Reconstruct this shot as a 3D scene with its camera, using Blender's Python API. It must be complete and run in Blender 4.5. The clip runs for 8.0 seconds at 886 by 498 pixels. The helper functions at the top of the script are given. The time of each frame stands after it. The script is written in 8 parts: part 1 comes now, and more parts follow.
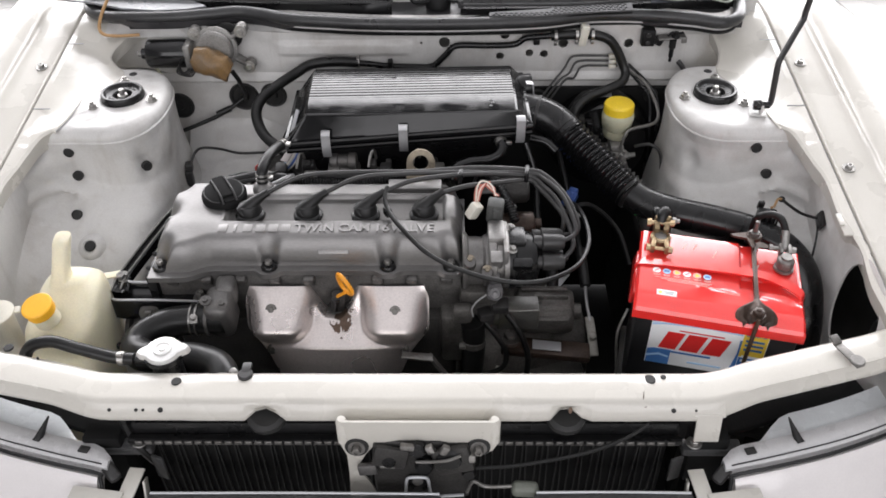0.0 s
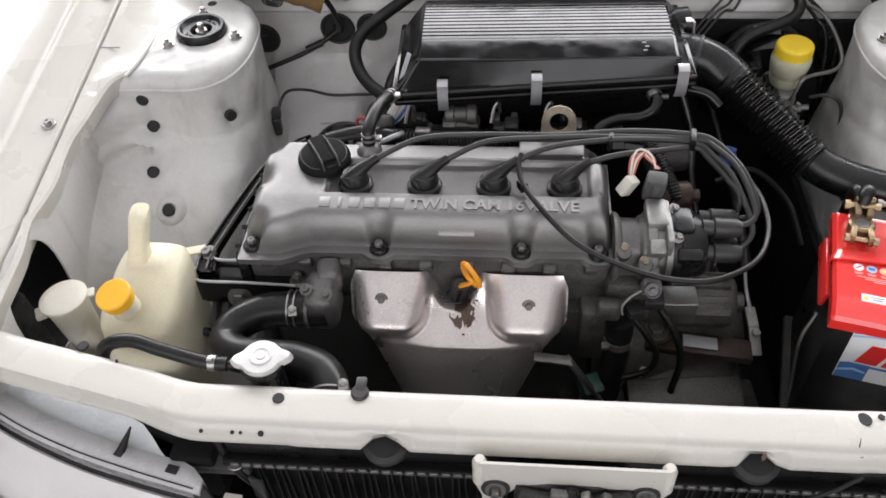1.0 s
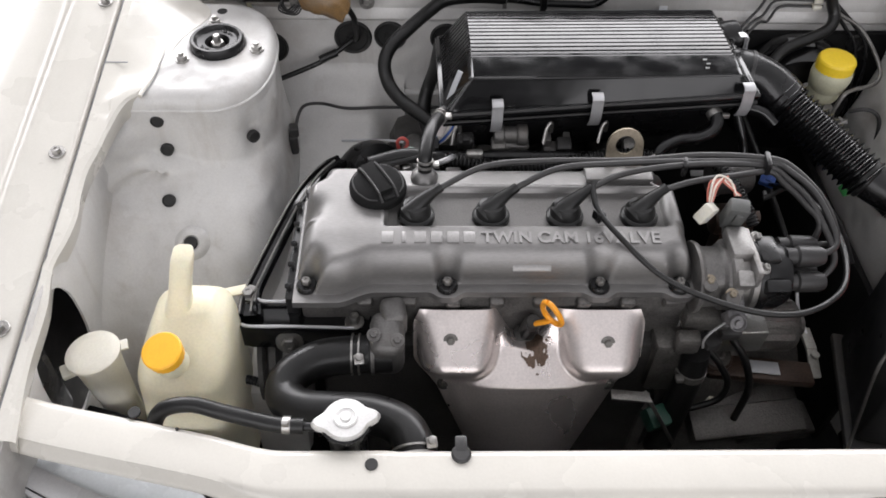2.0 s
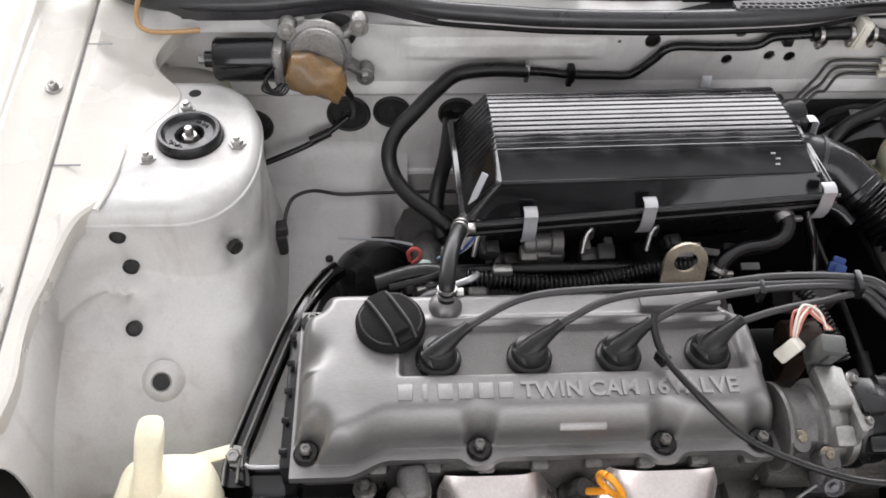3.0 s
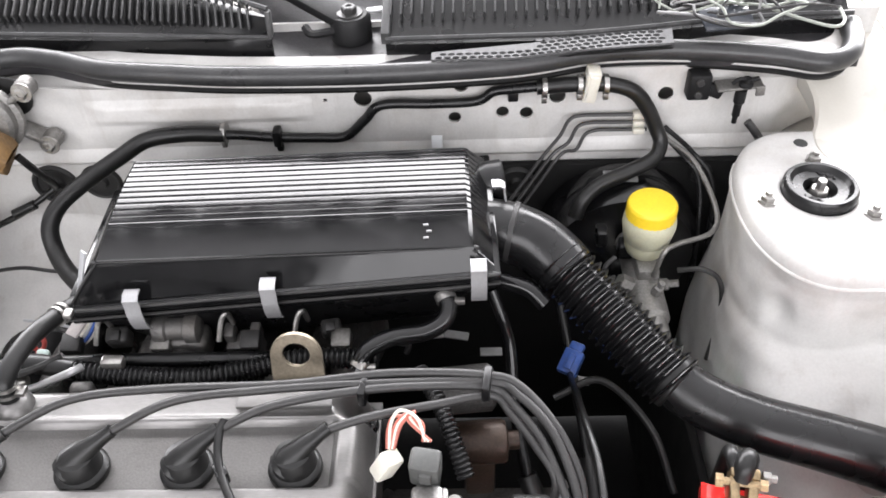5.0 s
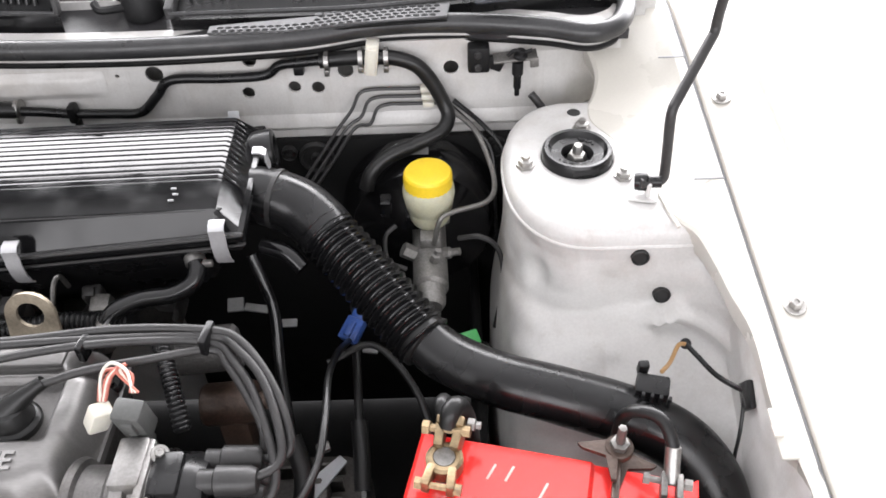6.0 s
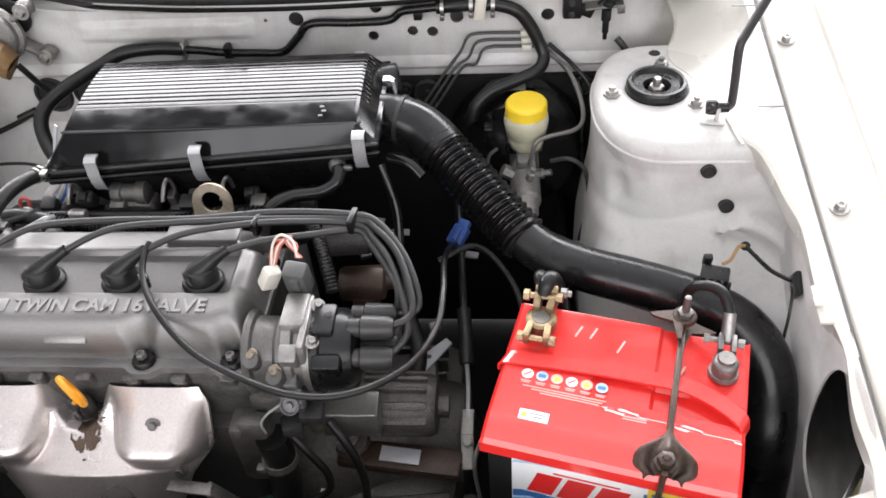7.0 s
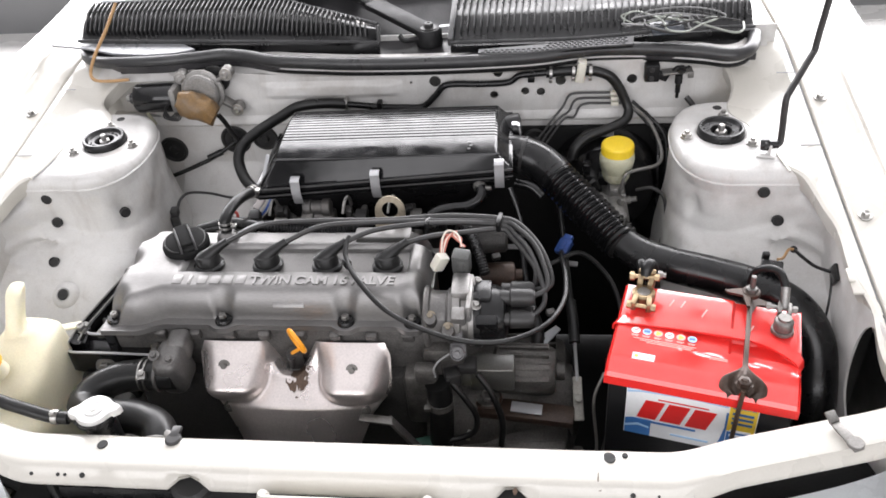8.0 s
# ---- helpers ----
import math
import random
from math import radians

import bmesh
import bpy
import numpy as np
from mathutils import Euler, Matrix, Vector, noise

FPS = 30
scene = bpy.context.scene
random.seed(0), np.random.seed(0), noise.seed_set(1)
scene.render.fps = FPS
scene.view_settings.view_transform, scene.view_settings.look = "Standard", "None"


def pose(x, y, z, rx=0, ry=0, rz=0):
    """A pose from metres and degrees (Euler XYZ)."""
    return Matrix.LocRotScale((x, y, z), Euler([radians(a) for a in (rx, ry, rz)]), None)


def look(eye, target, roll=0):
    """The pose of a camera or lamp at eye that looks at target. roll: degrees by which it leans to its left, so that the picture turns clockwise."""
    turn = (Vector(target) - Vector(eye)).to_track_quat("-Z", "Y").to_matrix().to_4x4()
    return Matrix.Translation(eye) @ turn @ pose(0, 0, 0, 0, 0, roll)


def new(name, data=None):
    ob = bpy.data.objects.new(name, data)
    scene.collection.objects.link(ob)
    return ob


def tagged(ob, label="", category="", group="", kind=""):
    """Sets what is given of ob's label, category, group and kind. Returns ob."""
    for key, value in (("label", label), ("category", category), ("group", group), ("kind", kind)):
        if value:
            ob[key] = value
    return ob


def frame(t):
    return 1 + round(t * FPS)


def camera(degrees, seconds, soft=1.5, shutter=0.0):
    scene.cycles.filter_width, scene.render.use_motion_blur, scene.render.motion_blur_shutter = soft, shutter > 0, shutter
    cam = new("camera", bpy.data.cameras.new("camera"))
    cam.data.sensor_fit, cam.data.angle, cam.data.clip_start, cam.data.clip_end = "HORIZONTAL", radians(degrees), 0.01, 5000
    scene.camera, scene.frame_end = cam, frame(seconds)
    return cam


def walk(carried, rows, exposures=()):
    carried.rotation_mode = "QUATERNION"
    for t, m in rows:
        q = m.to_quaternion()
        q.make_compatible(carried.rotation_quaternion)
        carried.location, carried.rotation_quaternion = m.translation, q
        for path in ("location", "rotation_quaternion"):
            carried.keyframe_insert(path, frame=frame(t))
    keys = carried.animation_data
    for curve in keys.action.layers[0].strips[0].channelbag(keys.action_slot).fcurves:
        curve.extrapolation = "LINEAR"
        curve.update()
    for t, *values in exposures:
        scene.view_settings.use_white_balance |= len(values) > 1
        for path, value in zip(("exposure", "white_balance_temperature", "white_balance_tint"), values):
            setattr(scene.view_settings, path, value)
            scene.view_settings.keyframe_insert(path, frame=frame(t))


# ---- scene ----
cam = camera(57.1, 8.0, soft=1.7)
PATH = [
    (0, (0.021, -0.008, 1.592), (-0.012, 1.518, 0.3), -0.9),
    (0.5, (-0.04, 0.073, 1.564), (-0.141, 1.549, 0.218), -1.8),
    (1, (-0.093, 0.212, 1.529), (-0.263, 1.573, 0.073), -3.7),
    (1.2, (-0.102, 0.263, 1.517), (-0.317, 1.564, 0.013), -4.9),
    (2.3, (-0.346, 0.329, 1.521), (-0.202, 1.684, 0.057), 3.4),
    (2.5, (-0.353, 0.374, 1.518), (-0.196, 1.738, 0.064), 3.3),
    (3, (-0.335, 0.529, 1.484), (-0.226, 1.872, 0.006), 2.5),
    (3.3, (-0.316, 0.561, 1.465), (-0.215, 1.936, 0.016), 1.3),
    (3.5, (-0.301, 0.572, 1.457), (-0.136, 2.006, 0.073), 3.1),
    (4, (-0.147, 0.619, 1.434), (-0.105, 2.104, 0.095), -1.1),
    (4.5, (0.0, 0.644, 1.419), (-0.058, 2.109, 0.058), -3.5),
    (5, (0.118, 0.62, 1.41), (0.055, 2.075, 0.038), -2.9),
    (5.2, (0.18, 0.602, 1.417), (0.175, 2.083, 0.072), -1.4),
    (6.3, (0.354, 0.557, 1.369), (0.306, 2.024, 0.011), -3.5),
    (6.5, (0.354, 0.532, 1.374), (0.234, 1.949, -0.033), -4.6),
    (7, (0.307, 0.397, 1.43), (0.123, 1.837, 0.054), -5.2),
    (7.5, (0.231, 0.228, 1.495), (0.044, 1.744, 0.205), -4.7),
    (8, (0.194, 0.088, 1.553), (-0.051, 1.652, 0.331), -5.4),
]
walk(cam, [(t, look(eye, target, roll)) for t, eye, target, roll in PATH],
     exposures=[(0.0, -1.64), (0.5, -1.63), (1.0, -1.68), (2.5, -1.50), (3.0, -1.35), (3.5, -1.15), (4.0, -0.96), (4.5, -0.72), (5.0, -0.56), (5.3, -0.56), (6.5, -0.97), (7.0, -1.02), (7.5, -1.07), (8.0, -1.16)])

# ---- light ----
world = bpy.data.worlds.new("sky")
scene.world = world
world.use_nodes = True
wn, wl = world.node_tree.nodes, world.node_tree.links
sky = wn.new("ShaderNodeTexSky")
sky.sky_type, sky.sun_disc = "NISHITA", False
sky.sun_elevation, sky.sun_rotation = radians(48), radians(10)
sky.air_density, sky.dust_density = 1.0, 5.0
grey = wn.new("ShaderNodeHueSaturation")
grey.inputs["Saturation"].default_value = 0.06
wl.new(sky.outputs[0], grey.inputs["Color"])
wl.new(grey.outputs[0], wn["Background"].inputs["Color"])
wn["Background"].inputs["Strength"].default_value = 0.15


def window_light(name, width, height, watts, eye, target):
    lamp = new(name, bpy.data.lights.new(name, "AREA"))
    lamp.data.shape, lamp.data.size, lamp.data.size_y, lamp.data.energy = "RECTANGLE", width, height, watts
    lamp.data.color = (0.986, 0.968, 1.0)
    lamp.matrix_world = look(eye, target)


# area lamps added in the unseen room's two end openings, in place of daylight
window_light("rear_daylight", 8.4, 2.8, 2000, (0, 3.75, 1.80), (0, 0, 1.80))
window_light("front_fill", 8.4, 2.5, 570, (0, -3.85, 2.85), (0, 0, 2.0))


# ---- materials ----
def mat(name, color, rough=0.5, metal=0.0, vary=0.12, scale=30.0, bump=0.1, fine=350.0, dirt=0.0, dirt_color=(0.10, 0.085, 0.07),
        coat=0.0, sss=0.0, trans=0.0, stretch=(1, 1, 1), dirt_scale=9.0, spec=0.5, dent=0.0, streak=0.0):
    m = bpy.data.materials.new(name)
    m.use_nodes = True
    n, l = m.node_tree.nodes, m.node_tree.links
    b = n["Principled BSDF"]
    tc = n.new("ShaderNodeTexCoord")
    mp = n.new("ShaderNodeMapping")
    mp.inputs["Scale"].default_value = stretch
    l.new(tc.outputs["Object"], mp.inputs["Vector"])
    big = n.new("ShaderNodeTexNoise")
    big.inputs["Scale"].default_value, big.inputs["Detail"].default_value = scale, 5
    small = n.new("ShaderNodeTexNoise")
    small.inputs["Scale"].default_value, small.inputs["Detail"].default_value = fine, 3
    for t in (big, small):
        l.new(mp.outputs[0], t.inputs["Vector"])
    add = n.new("ShaderNodeMath")
    add.operation = "ADD"
    l.new(big.outputs["Fac"], add.inputs[0])
    l.new(small.outputs["Fac"], add.inputs[1])
    ramp = n.new("ShaderNodeMapRange")
    ramp.inputs["From Min"].default_value, ramp.inputs["From Max"].default_value = 0.7, 1.3
    ramp.inputs["To Min"].default_value, ramp.inputs["To Max"].default_value = 1 - vary, 1 + vary
    l.new(add.outputs[0], ramp.inputs["Value"])
    mul = n.new("ShaderNodeMix")
    mul.data_type, mul.blend_type = "RGBA", "MULTIPLY"
    mul.inputs["Factor"].default_value = 1.0
    mul.inputs["A"].default_value = (*color, 1)
    l.new(ramp.outputs[0], mul.inputs["B"])
    out = mul.outputs["Result"]
    if dirt > 0:
        dn = n.new("ShaderNodeTexNoise")
        dn.inputs["Scale"].default_value, dn.inputs["Detail"].default_value, dn.inputs["Roughness"].default_value = dirt_scale, 8, 0.65
        l.new(tc.outputs["Object"], dn.inputs["Vector"])
        dr = n.new("ShaderNodeMapRange")
        dr.inputs["From Min"].default_value, dr.inputs["From Max"].default_value = 0.52, 0.72
        dr.inputs["To Max"].default_value = dirt
        l.new(dn.outputs["Fac"], dr.inputs["Value"])
        mx = n.new("ShaderNodeMix")
        mx.data_type = "RGBA"
        l.new(dr.outputs[0], mx.inputs["Factor"])
        l.new(out, mx.inputs["A"])
        mx.inputs["B"].default_value = (*dirt_color, 1)
        out = mx.outputs["Result"]
    if streak > 0:
        # runs of grime down the panels
        sm = n.new("ShaderNodeMapping")
        sm.inputs["Scale"].default_value = (1, 1, 0.12)
        l.new(tc.outputs["Object"], sm.inputs["Vector"])
        sn = n.new("ShaderNodeTexNoise")
        sn.inputs["Scale"].default_value, sn.inputs["Detail"].default_value, sn.inputs["Roughness"].default_value = 34, 6, 0.7
        l.new(sm.outputs[0], sn.inputs["Vector"])
        sr = n.new("ShaderNodeMapRange")
        sr.inputs["From Min"].default_value, sr.inputs["From Max"].default_value = 0.54, 0.74
        sr.inputs["To Max"].default_value = streak
        l.new(sn.outputs["Fac"], sr.inputs["Value"])
        sx = n.new("ShaderNodeMix")
        sx.data_type = "RGBA"
        l.new(sr.outputs[0], sx.inputs["Factor"])
        l.new(out, sx.inputs["A"])
        sx.inputs["B"].default_value = (*dirt_color, 1)
        out = sx.outputs["Result"]
    l.new(out, b.inputs["Base Color"])
    rr = n.new("ShaderNodeMapRange")
    rr.inputs["From Min"].default_value, rr.inputs["From Max"].default_value = 0.3, 0.7
    rr.inputs["To Min"].default_value, rr.inputs["To Max"].default_value = max(rough - 0.09, 0.02), min(rough + 0.09, 1)
    l.new(big.outputs["Fac"], rr.inputs["Value"])
    l.new(rr.outputs[0], b.inputs["Roughness"])
    b.inputs["Metallic"].default_value = metal
    b.inputs["Specular IOR Level"].default_value = spec
    b.inputs["Coat Weight"].default_value = coat
    b.inputs["Coat Roughness"].default_value = 0.08
    if sss:
        b.inputs["Subsurface Weight"].default_value = sss
        b.inputs["Subsurface Radius"].default_value = (0.02, 0.015, 0.008)
    b.inputs["Transmission Weight"].default_value = trans
    if bump:
        bp = n.new("ShaderNodeBump")
        bp.inputs["Strength"].default_value, bp.inputs["Distance"].default_value = bump, 0.002
        l.new(add.outputs[0], bp.inputs["Height"])
        l.new(bp.outputs[0], b.inputs["Normal"])
        if dent:
            # shallow waves and dents in the sheet
            wn_ = n.new("ShaderNodeTexNoise")
            wn_.inputs["Scale"].default_value, wn_.inputs["Detail"].default_value = 11, 2
            l.new(tc.outputs["Object"], wn_.inputs["Vector"])
            wb = n.new("ShaderNodeBump")
            wb.inputs["Strength"].default_value, wb.inputs["Distance"].default_value = dent, 0.02
            l.new(wn_.outputs["Fac"], wb.inputs["Height"])
            l.new(wb.outputs[0], bp.inputs["Normal"])
    return m


PAINT = mat("white car paint", (0.595, 0.573, 0.522), 0.28, coat=0.4, vary=0.03, bump=0.02, dirt=0.10, dirt_color=(0.45, 0.42, 0.38), scale=8, dent=0.10)
BAY = mat("dusty bay paint", (0.60, 0.59, 0.575), 0.42, coat=0.1, vary=0.06, bump=0.05, dirt=0.48, dirt_color=(0.33, 0.29, 0.25), scale=12, dirt_scale=7, dent=0.9, streak=0.30)
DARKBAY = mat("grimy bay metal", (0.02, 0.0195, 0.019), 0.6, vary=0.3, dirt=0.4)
# black rubber; its discs and slots also paint the dark inside holes
HOLE = mat("black rubber and dark of holes", (0.017, 0.0168, 0.0166), 0.6)
LETTER = mat("worn raised letters", (0.295, 0.288, 0.283), 0.45, metal=0.7, vary=0.1, bump=0.05)
ALU = mat("cast aluminium cover", (0.238, 0.232, 0.228), 0.43, metal=0.75, vary=0.10, scale=25, fine=600, bump=0.06, stretch=(0.25, 1, 1), dirt=0.30, dirt_color=(0.13, 0.125, 0.12))
STRIP = mat("grey perforated plastic", (0.11, 0.11, 0.112), 0.6, vary=0.2, spec=0.3)
MACH = mat("machined aluminium", (0.32, 0.312, 0.304), 0.48, metal=0.8, vary=0.15, bump=0.1, dirt=0.4, dirt_scale=40)
# matt black of real black parts; low in the bay it paints the shade
MATTBLACK = mat("matt black for black parts and deep shade", (0.009, 0.009, 0.009), 0.8, vary=0.3, spec=0.2)
OLIVE = mat("yellow zinc steel", (0.33, 0.285, 0.22), 0.4, metal=0.75, vary=0.2, dirt=0.4, dirt_scale=40)
BROWN = mat("oily brown steel", (0.058, 0.038, 0.029), 0.40, metal=0.3, vary=0.4, bump=0.2, dirt=0.35, dirt_color=(0.10, 0.07, 0.05), dirt_scale=40)
DIP = mat("orange dipstick plastic", (0.85, 0.34, 0.02), 0.4, vary=0.06)
CAST = mat("rough cast aluminium", (0.27, 0.263, 0.252), 0.52, metal=0.7, vary=0.25, bump=0.3, dirt=0.5, dirt_scale=25)
HEADCAST = mat("grimy cast aluminium", (0.13, 0.125, 0.12), 0.52, metal=0.6, vary=0.35, bump=0.4, dirt=0.6, dirt_color=(0.035, 0.032, 0.03), dirt_scale=28)
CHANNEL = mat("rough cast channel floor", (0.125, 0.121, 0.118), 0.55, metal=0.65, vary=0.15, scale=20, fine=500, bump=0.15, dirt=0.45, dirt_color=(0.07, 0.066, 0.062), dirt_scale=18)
DARKCAST = mat("oily dark casting", (0.046, 0.044, 0.042), 0.5, metal=0.4, vary=0.4, bump=0.5, dirt=0.6, dirt_color=(0.02, 0.018, 0.016), dirt_scale=30)
SHIELD = mat("pressed steel heat shield", (0.76, 0.70, 0.68), 0.33, metal=0.8, vary=0.10, scale=12, bump=0.04, dirt=0.30, dirt_color=(0.26, 0.22, 0.19), dirt_scale=10)
CLIP = mat("bright clip steel", (0.50, 0.50, 0.51), 0.42, metal=0.6, vary=0.08, bump=0.02)
STEEL = mat("zinc plated steel", (0.40, 0.39, 0.375), 0.38, metal=0.95, vary=0.2, dirt=0.35, dirt_scale=60)
DULL = mat("dull grey steel", (0.22, 0.213, 0.203), 0.48, metal=0.8, vary=0.25, dirt=0.5, dirt_scale=40)
RUST = mat("brown rusted steel", (0.115, 0.078, 0.058), 0.42, metal=0.6, vary=0.35, dirt=0.5, dirt_scale=50)
BRASS = mat("brass clamp", (0.30, 0.225, 0.135), 0.42, metal=0.9, vary=0.3, dirt=0.6, dirt_color=(0.12, 0.10, 0.08), dirt_scale=70)
BLACK = mat("satin black plastic", (0.008, 0.008, 0.0085), 0.30, vary=0.25, bump=0.05, dirt=0.06, dirt_color=(0.04, 0.038, 0.036), spec=0.4)
GLOSS = mat("glossy black plastic", (0.006, 0.006, 0.0065), 0.16, vary=0.2, bump=0.0, spec=0.5)
DUCT = mat("smooth black duct plastic", (0.007, 0.007, 0.0075), 0.27, vary=0.2, bump=0.02, spec=0.45, dirt=0.15, dirt_color=(0.03, 0.029, 0.028))
LID = mat("ribbed black lid plastic", (0.006, 0.006, 0.0065), 0.13, vary=0.2, bump=0.0, spec=0.42)
RUBBER = mat("black rubber hose", (0.009, 0.009, 0.009), 0.36, vary=0.3, bump=0.06, dirt=0.12, dirt_color=(0.05, 0.047, 0.044), spec=0.4)
LEAD = mat("grey black lead rubber", (0.030, 0.0292, 0.0292), 0.44, vary=0.2, bump=0.06, dirt=0.2, dirt_color=(0.06, 0.057, 0.054), dirt_scale=60)
SEAL = mat("weathered rubber seal", (0.030, 0.030, 0.031), 0.36, vary=0.2, bump=0.04, dirt=0.3, dirt_color=(0.09, 0.088, 0.085), dirt_scale=20)
COWL = mat("faded black cowl plastic", (0.05, 0.05, 0.051), 0.38, spec=0.4, vary=0.3, dirt=0.35, dirt_color=(0.16, 0.155, 0.15), dirt_scale=18)
RED = mat("red battery plastic", (0.80, 0.036, 0.032), 0.18, vary=0.05, bump=0.0, coat=1.0)
GEARCAST = mat("grimy gearbox casting", (0.105, 0.100, 0.094), 0.45, metal=0.5, vary=0.35, bump=0.4, dirt=0.6, dirt_color=(0.03, 0.027, 0.024), dirt_scale=26)
DCAST = mat("dull distributor casting", (0.155, 0.15, 0.146), 0.5, metal=0.65, vary=0.2, bump=0.25, dirt=0.5, dirt_scale=30)
PALEARM = mat("pale worn steel", (0.36, 0.35, 0.32), 0.5, metal=0.5, vary=0.2, dirt=0.4, dirt_scale=40)
ARM = mat("black wiper steel", (0.010, 0.010, 0.0105), 0.5, vary=0.2, spec=0.25, dirt=0.1, dirt_color=(0.04, 0.04, 0.04))
COWLP = mat("faded black scuttle plastic", (0.032, 0.031, 0.033), 0.36, spec=0.35, vary=0.25, dirt=0.3, dirt_color=(0.09, 0.085, 0.085), dirt_scale=16)
CASE = mat("black battery case", (0.012, 0.012, 0.013), 0.35, vary=0.2)
YELLOW = mat("yellow plastic cap", (0.85, 0.60, 0.03), 0.42, vary=0.06, bump=0.04)
ORANGE = mat("orange plastic cap", (0.90, 0.46, 0.025), 0.42, vary=0.06, bump=0.04)
TANK = mat("aged cream plastic", (0.80, 0.75, 0.57), 0.42, vary=0.07, scale=14, bump=0.04, sss=0.25, dirt=0.2, dirt_color=(0.62, 0.53, 0.30))
CREAM = mat("off white plastic", (0.68, 0.655, 0.575), 0.45, vary=0.06, sss=0.1)
MILK = mat("milky reservoir plastic", (0.50, 0.49, 0.36), 0.4, vary=0.1, sss=0.15, dirt=0.3, dirt_color=(0.3, 0.28, 0.18))
LABELW = mat("white printed paper", (0.82, 0.84, 0.86), 0.4, vary=0.03, bump=0.0)
LABELB = mat("blue print", (0.045, 0.16, 0.42), 0.4, vary=0.05, bump=0.0)
LABELL = mat("light blue print", (0.35, 0.55, 0.78), 0.4, vary=0.05, bump=0.0)
LABELR = mat("red print", (0.70, 0.02, 0.02), 0.4, vary=0.05, bump=0.0)
LABELY = mat("yellow print", (0.85, 0.62, 0.06), 0.4, vary=0.05, bump=0.0)
PINK = mat("pale pink print", (0.85, 0.42, 0.38), 0.4, vary=0.05, bump=0.0)
AMBER = mat("brown taped connector boot", (0.19, 0.112, 0.045), 0.4, vary=0.3, bump=0.15, dirt=0.7, dirt_color=(0.15, 0.115, 0.08), dirt_scale=22, dent=0.4)
WIRE = mat("pale grey wire sleeve", (0.34, 0.36, 0.32), 0.45)
LAMPG = mat("pale grey lamp trim", (0.58, 0.575, 0.58), 0.3, vary=0.06, dirt=0.15)
# pale bluish base paints in the bright reflection on the glossy shelf
SHELF = mat("lamp shelf with painted reflection", (0.78, 0.81, 0.83), 0.25, vary=0.04, dirt=0.15, coat=0.5, bump=0.0)
TAN = mat("amber vacuum pipe", (0.42, 0.25, 0.11), 0.4, vary=0.1)
BLUE = mat("blue connector plastic", (0.045, 0.105, 0.36), 0.35, vary=0.25, dirt=0.4, dirt_color=(0.12, 0.13, 0.16), dirt_scale=60)
GREEN = mat("green connector plastic", (0.08, 0.42, 0.12), 0.4)
WREDW = mat("red wire sleeve", (0.48, 0.15, 0.11), 0.45)
WWHITE = mat("white wire sleeve", (0.72, 0.68, 0.60), 0.45)
WGREY = mat("grey wire sleeve", (0.22, 0.22, 0.22), 0.45)
PLATE = mat("silver data plate", (0.52, 0.53, 0.55), 0.4, metal=0.3, vary=0.05)
LENS = mat("headlamp plastic lens", (0.76, 0.73, 0.725), 0.14, vary=0.03, bump=0.0, coat=0.4)
TRIMG = mat("grey lamp trim", (0.22, 0.225, 0.235), 0.3, vary=0.1)
GLASS = mat("dark windscreen glass", (0.02, 0.022, 0.024), 0.05, vary=0.02, bump=0.0, coat=0.5)
TILE = mat("white ceramic floor tile", (0.66, 0.65, 0.63), 0.25, vary=0.03, scale=4, dirt=0.08, bump=0.0)
ROOF = mat("grey wall paint", (0.17, 0.171, 0.174), 0.7, vary=0.03, bump=0.0)
CEIL = mat("pale ceiling paint", (0.46, 0.462, 0.467), 0.7, vary=0.03, bump=0.0)
GROUT = mat("grey tile grout", (0.22, 0.21, 0.20), 0.8, vary=0.1)


# ---- mesh helpers ----
def thing(name, at, label, category, group="", kind=""):
    ob = new(name)
    ob.empty_display_size = 0.05
    ob.matrix_world = pose(*at)
    tagged(ob, label, category, group, kind)
    return ob


def home(ob):
    """The place of the thing at the top of ob's parents."""
    while ob.parent:
        ob = ob.parent
    return ob.matrix_basis.translation


def part(name, bm, material, parent, label="", angle=38, recalc=True):
    if recalc:
        bmesh.ops.recalc_face_normals(bm, faces=bm.faces)
    me = bpy.data.meshes.new(name)
    bm.to_mesh(me)
    bm.free()
    me.shade_smooth()
    me.set_sharp_from_angle(angle=radians(angle))
    me.materials.append(material)
    ob = new(name, me)
    ob.parent = parent
    if parent and not parent.parent:
        ob.matrix_parent_inverse = Matrix.Translation(-home(parent))
    if label:
        tagged(ob, label)
    return ob


def solid(name, bm, material, label, category, group="", kind=""):
    """A thing that is a single mesh."""
    ob = part(name, bm, material, None)
    return tagged(ob, label, category, group, kind)


def box(bm, c, s, rot=(0, 0, 0), bev=0.0, seg=2):
    r = bmesh.ops.create_cube(bm, size=1.0)
    vs = r["verts"]
    m = pose(*c, *rot) @ Matrix.Diagonal((*s, 1))
    bmesh.ops.transform(bm, matrix=m, verts=vs)
    if bev:
        es = list({e for v in vs for e in v.link_edges})
        bmesh.ops.bevel(bm, geom=es, offset=min(bev, min(s) * 0.45), segments=seg, affect="EDGES", profile=0.5)
    return bm


def frame_to(p0, p1, up=(0, 0, 1)):
    z = (Vector(p1) - Vector(p0)).normalized()
    u = Vector(up)
    if abs(z.dot(u)) > 0.98:
        u = Vector((0, 1, 0))
    x = u.cross(z).normalized()
    y = z.cross(x)
    return Matrix((x, y, z)).transposed().to_4x4()


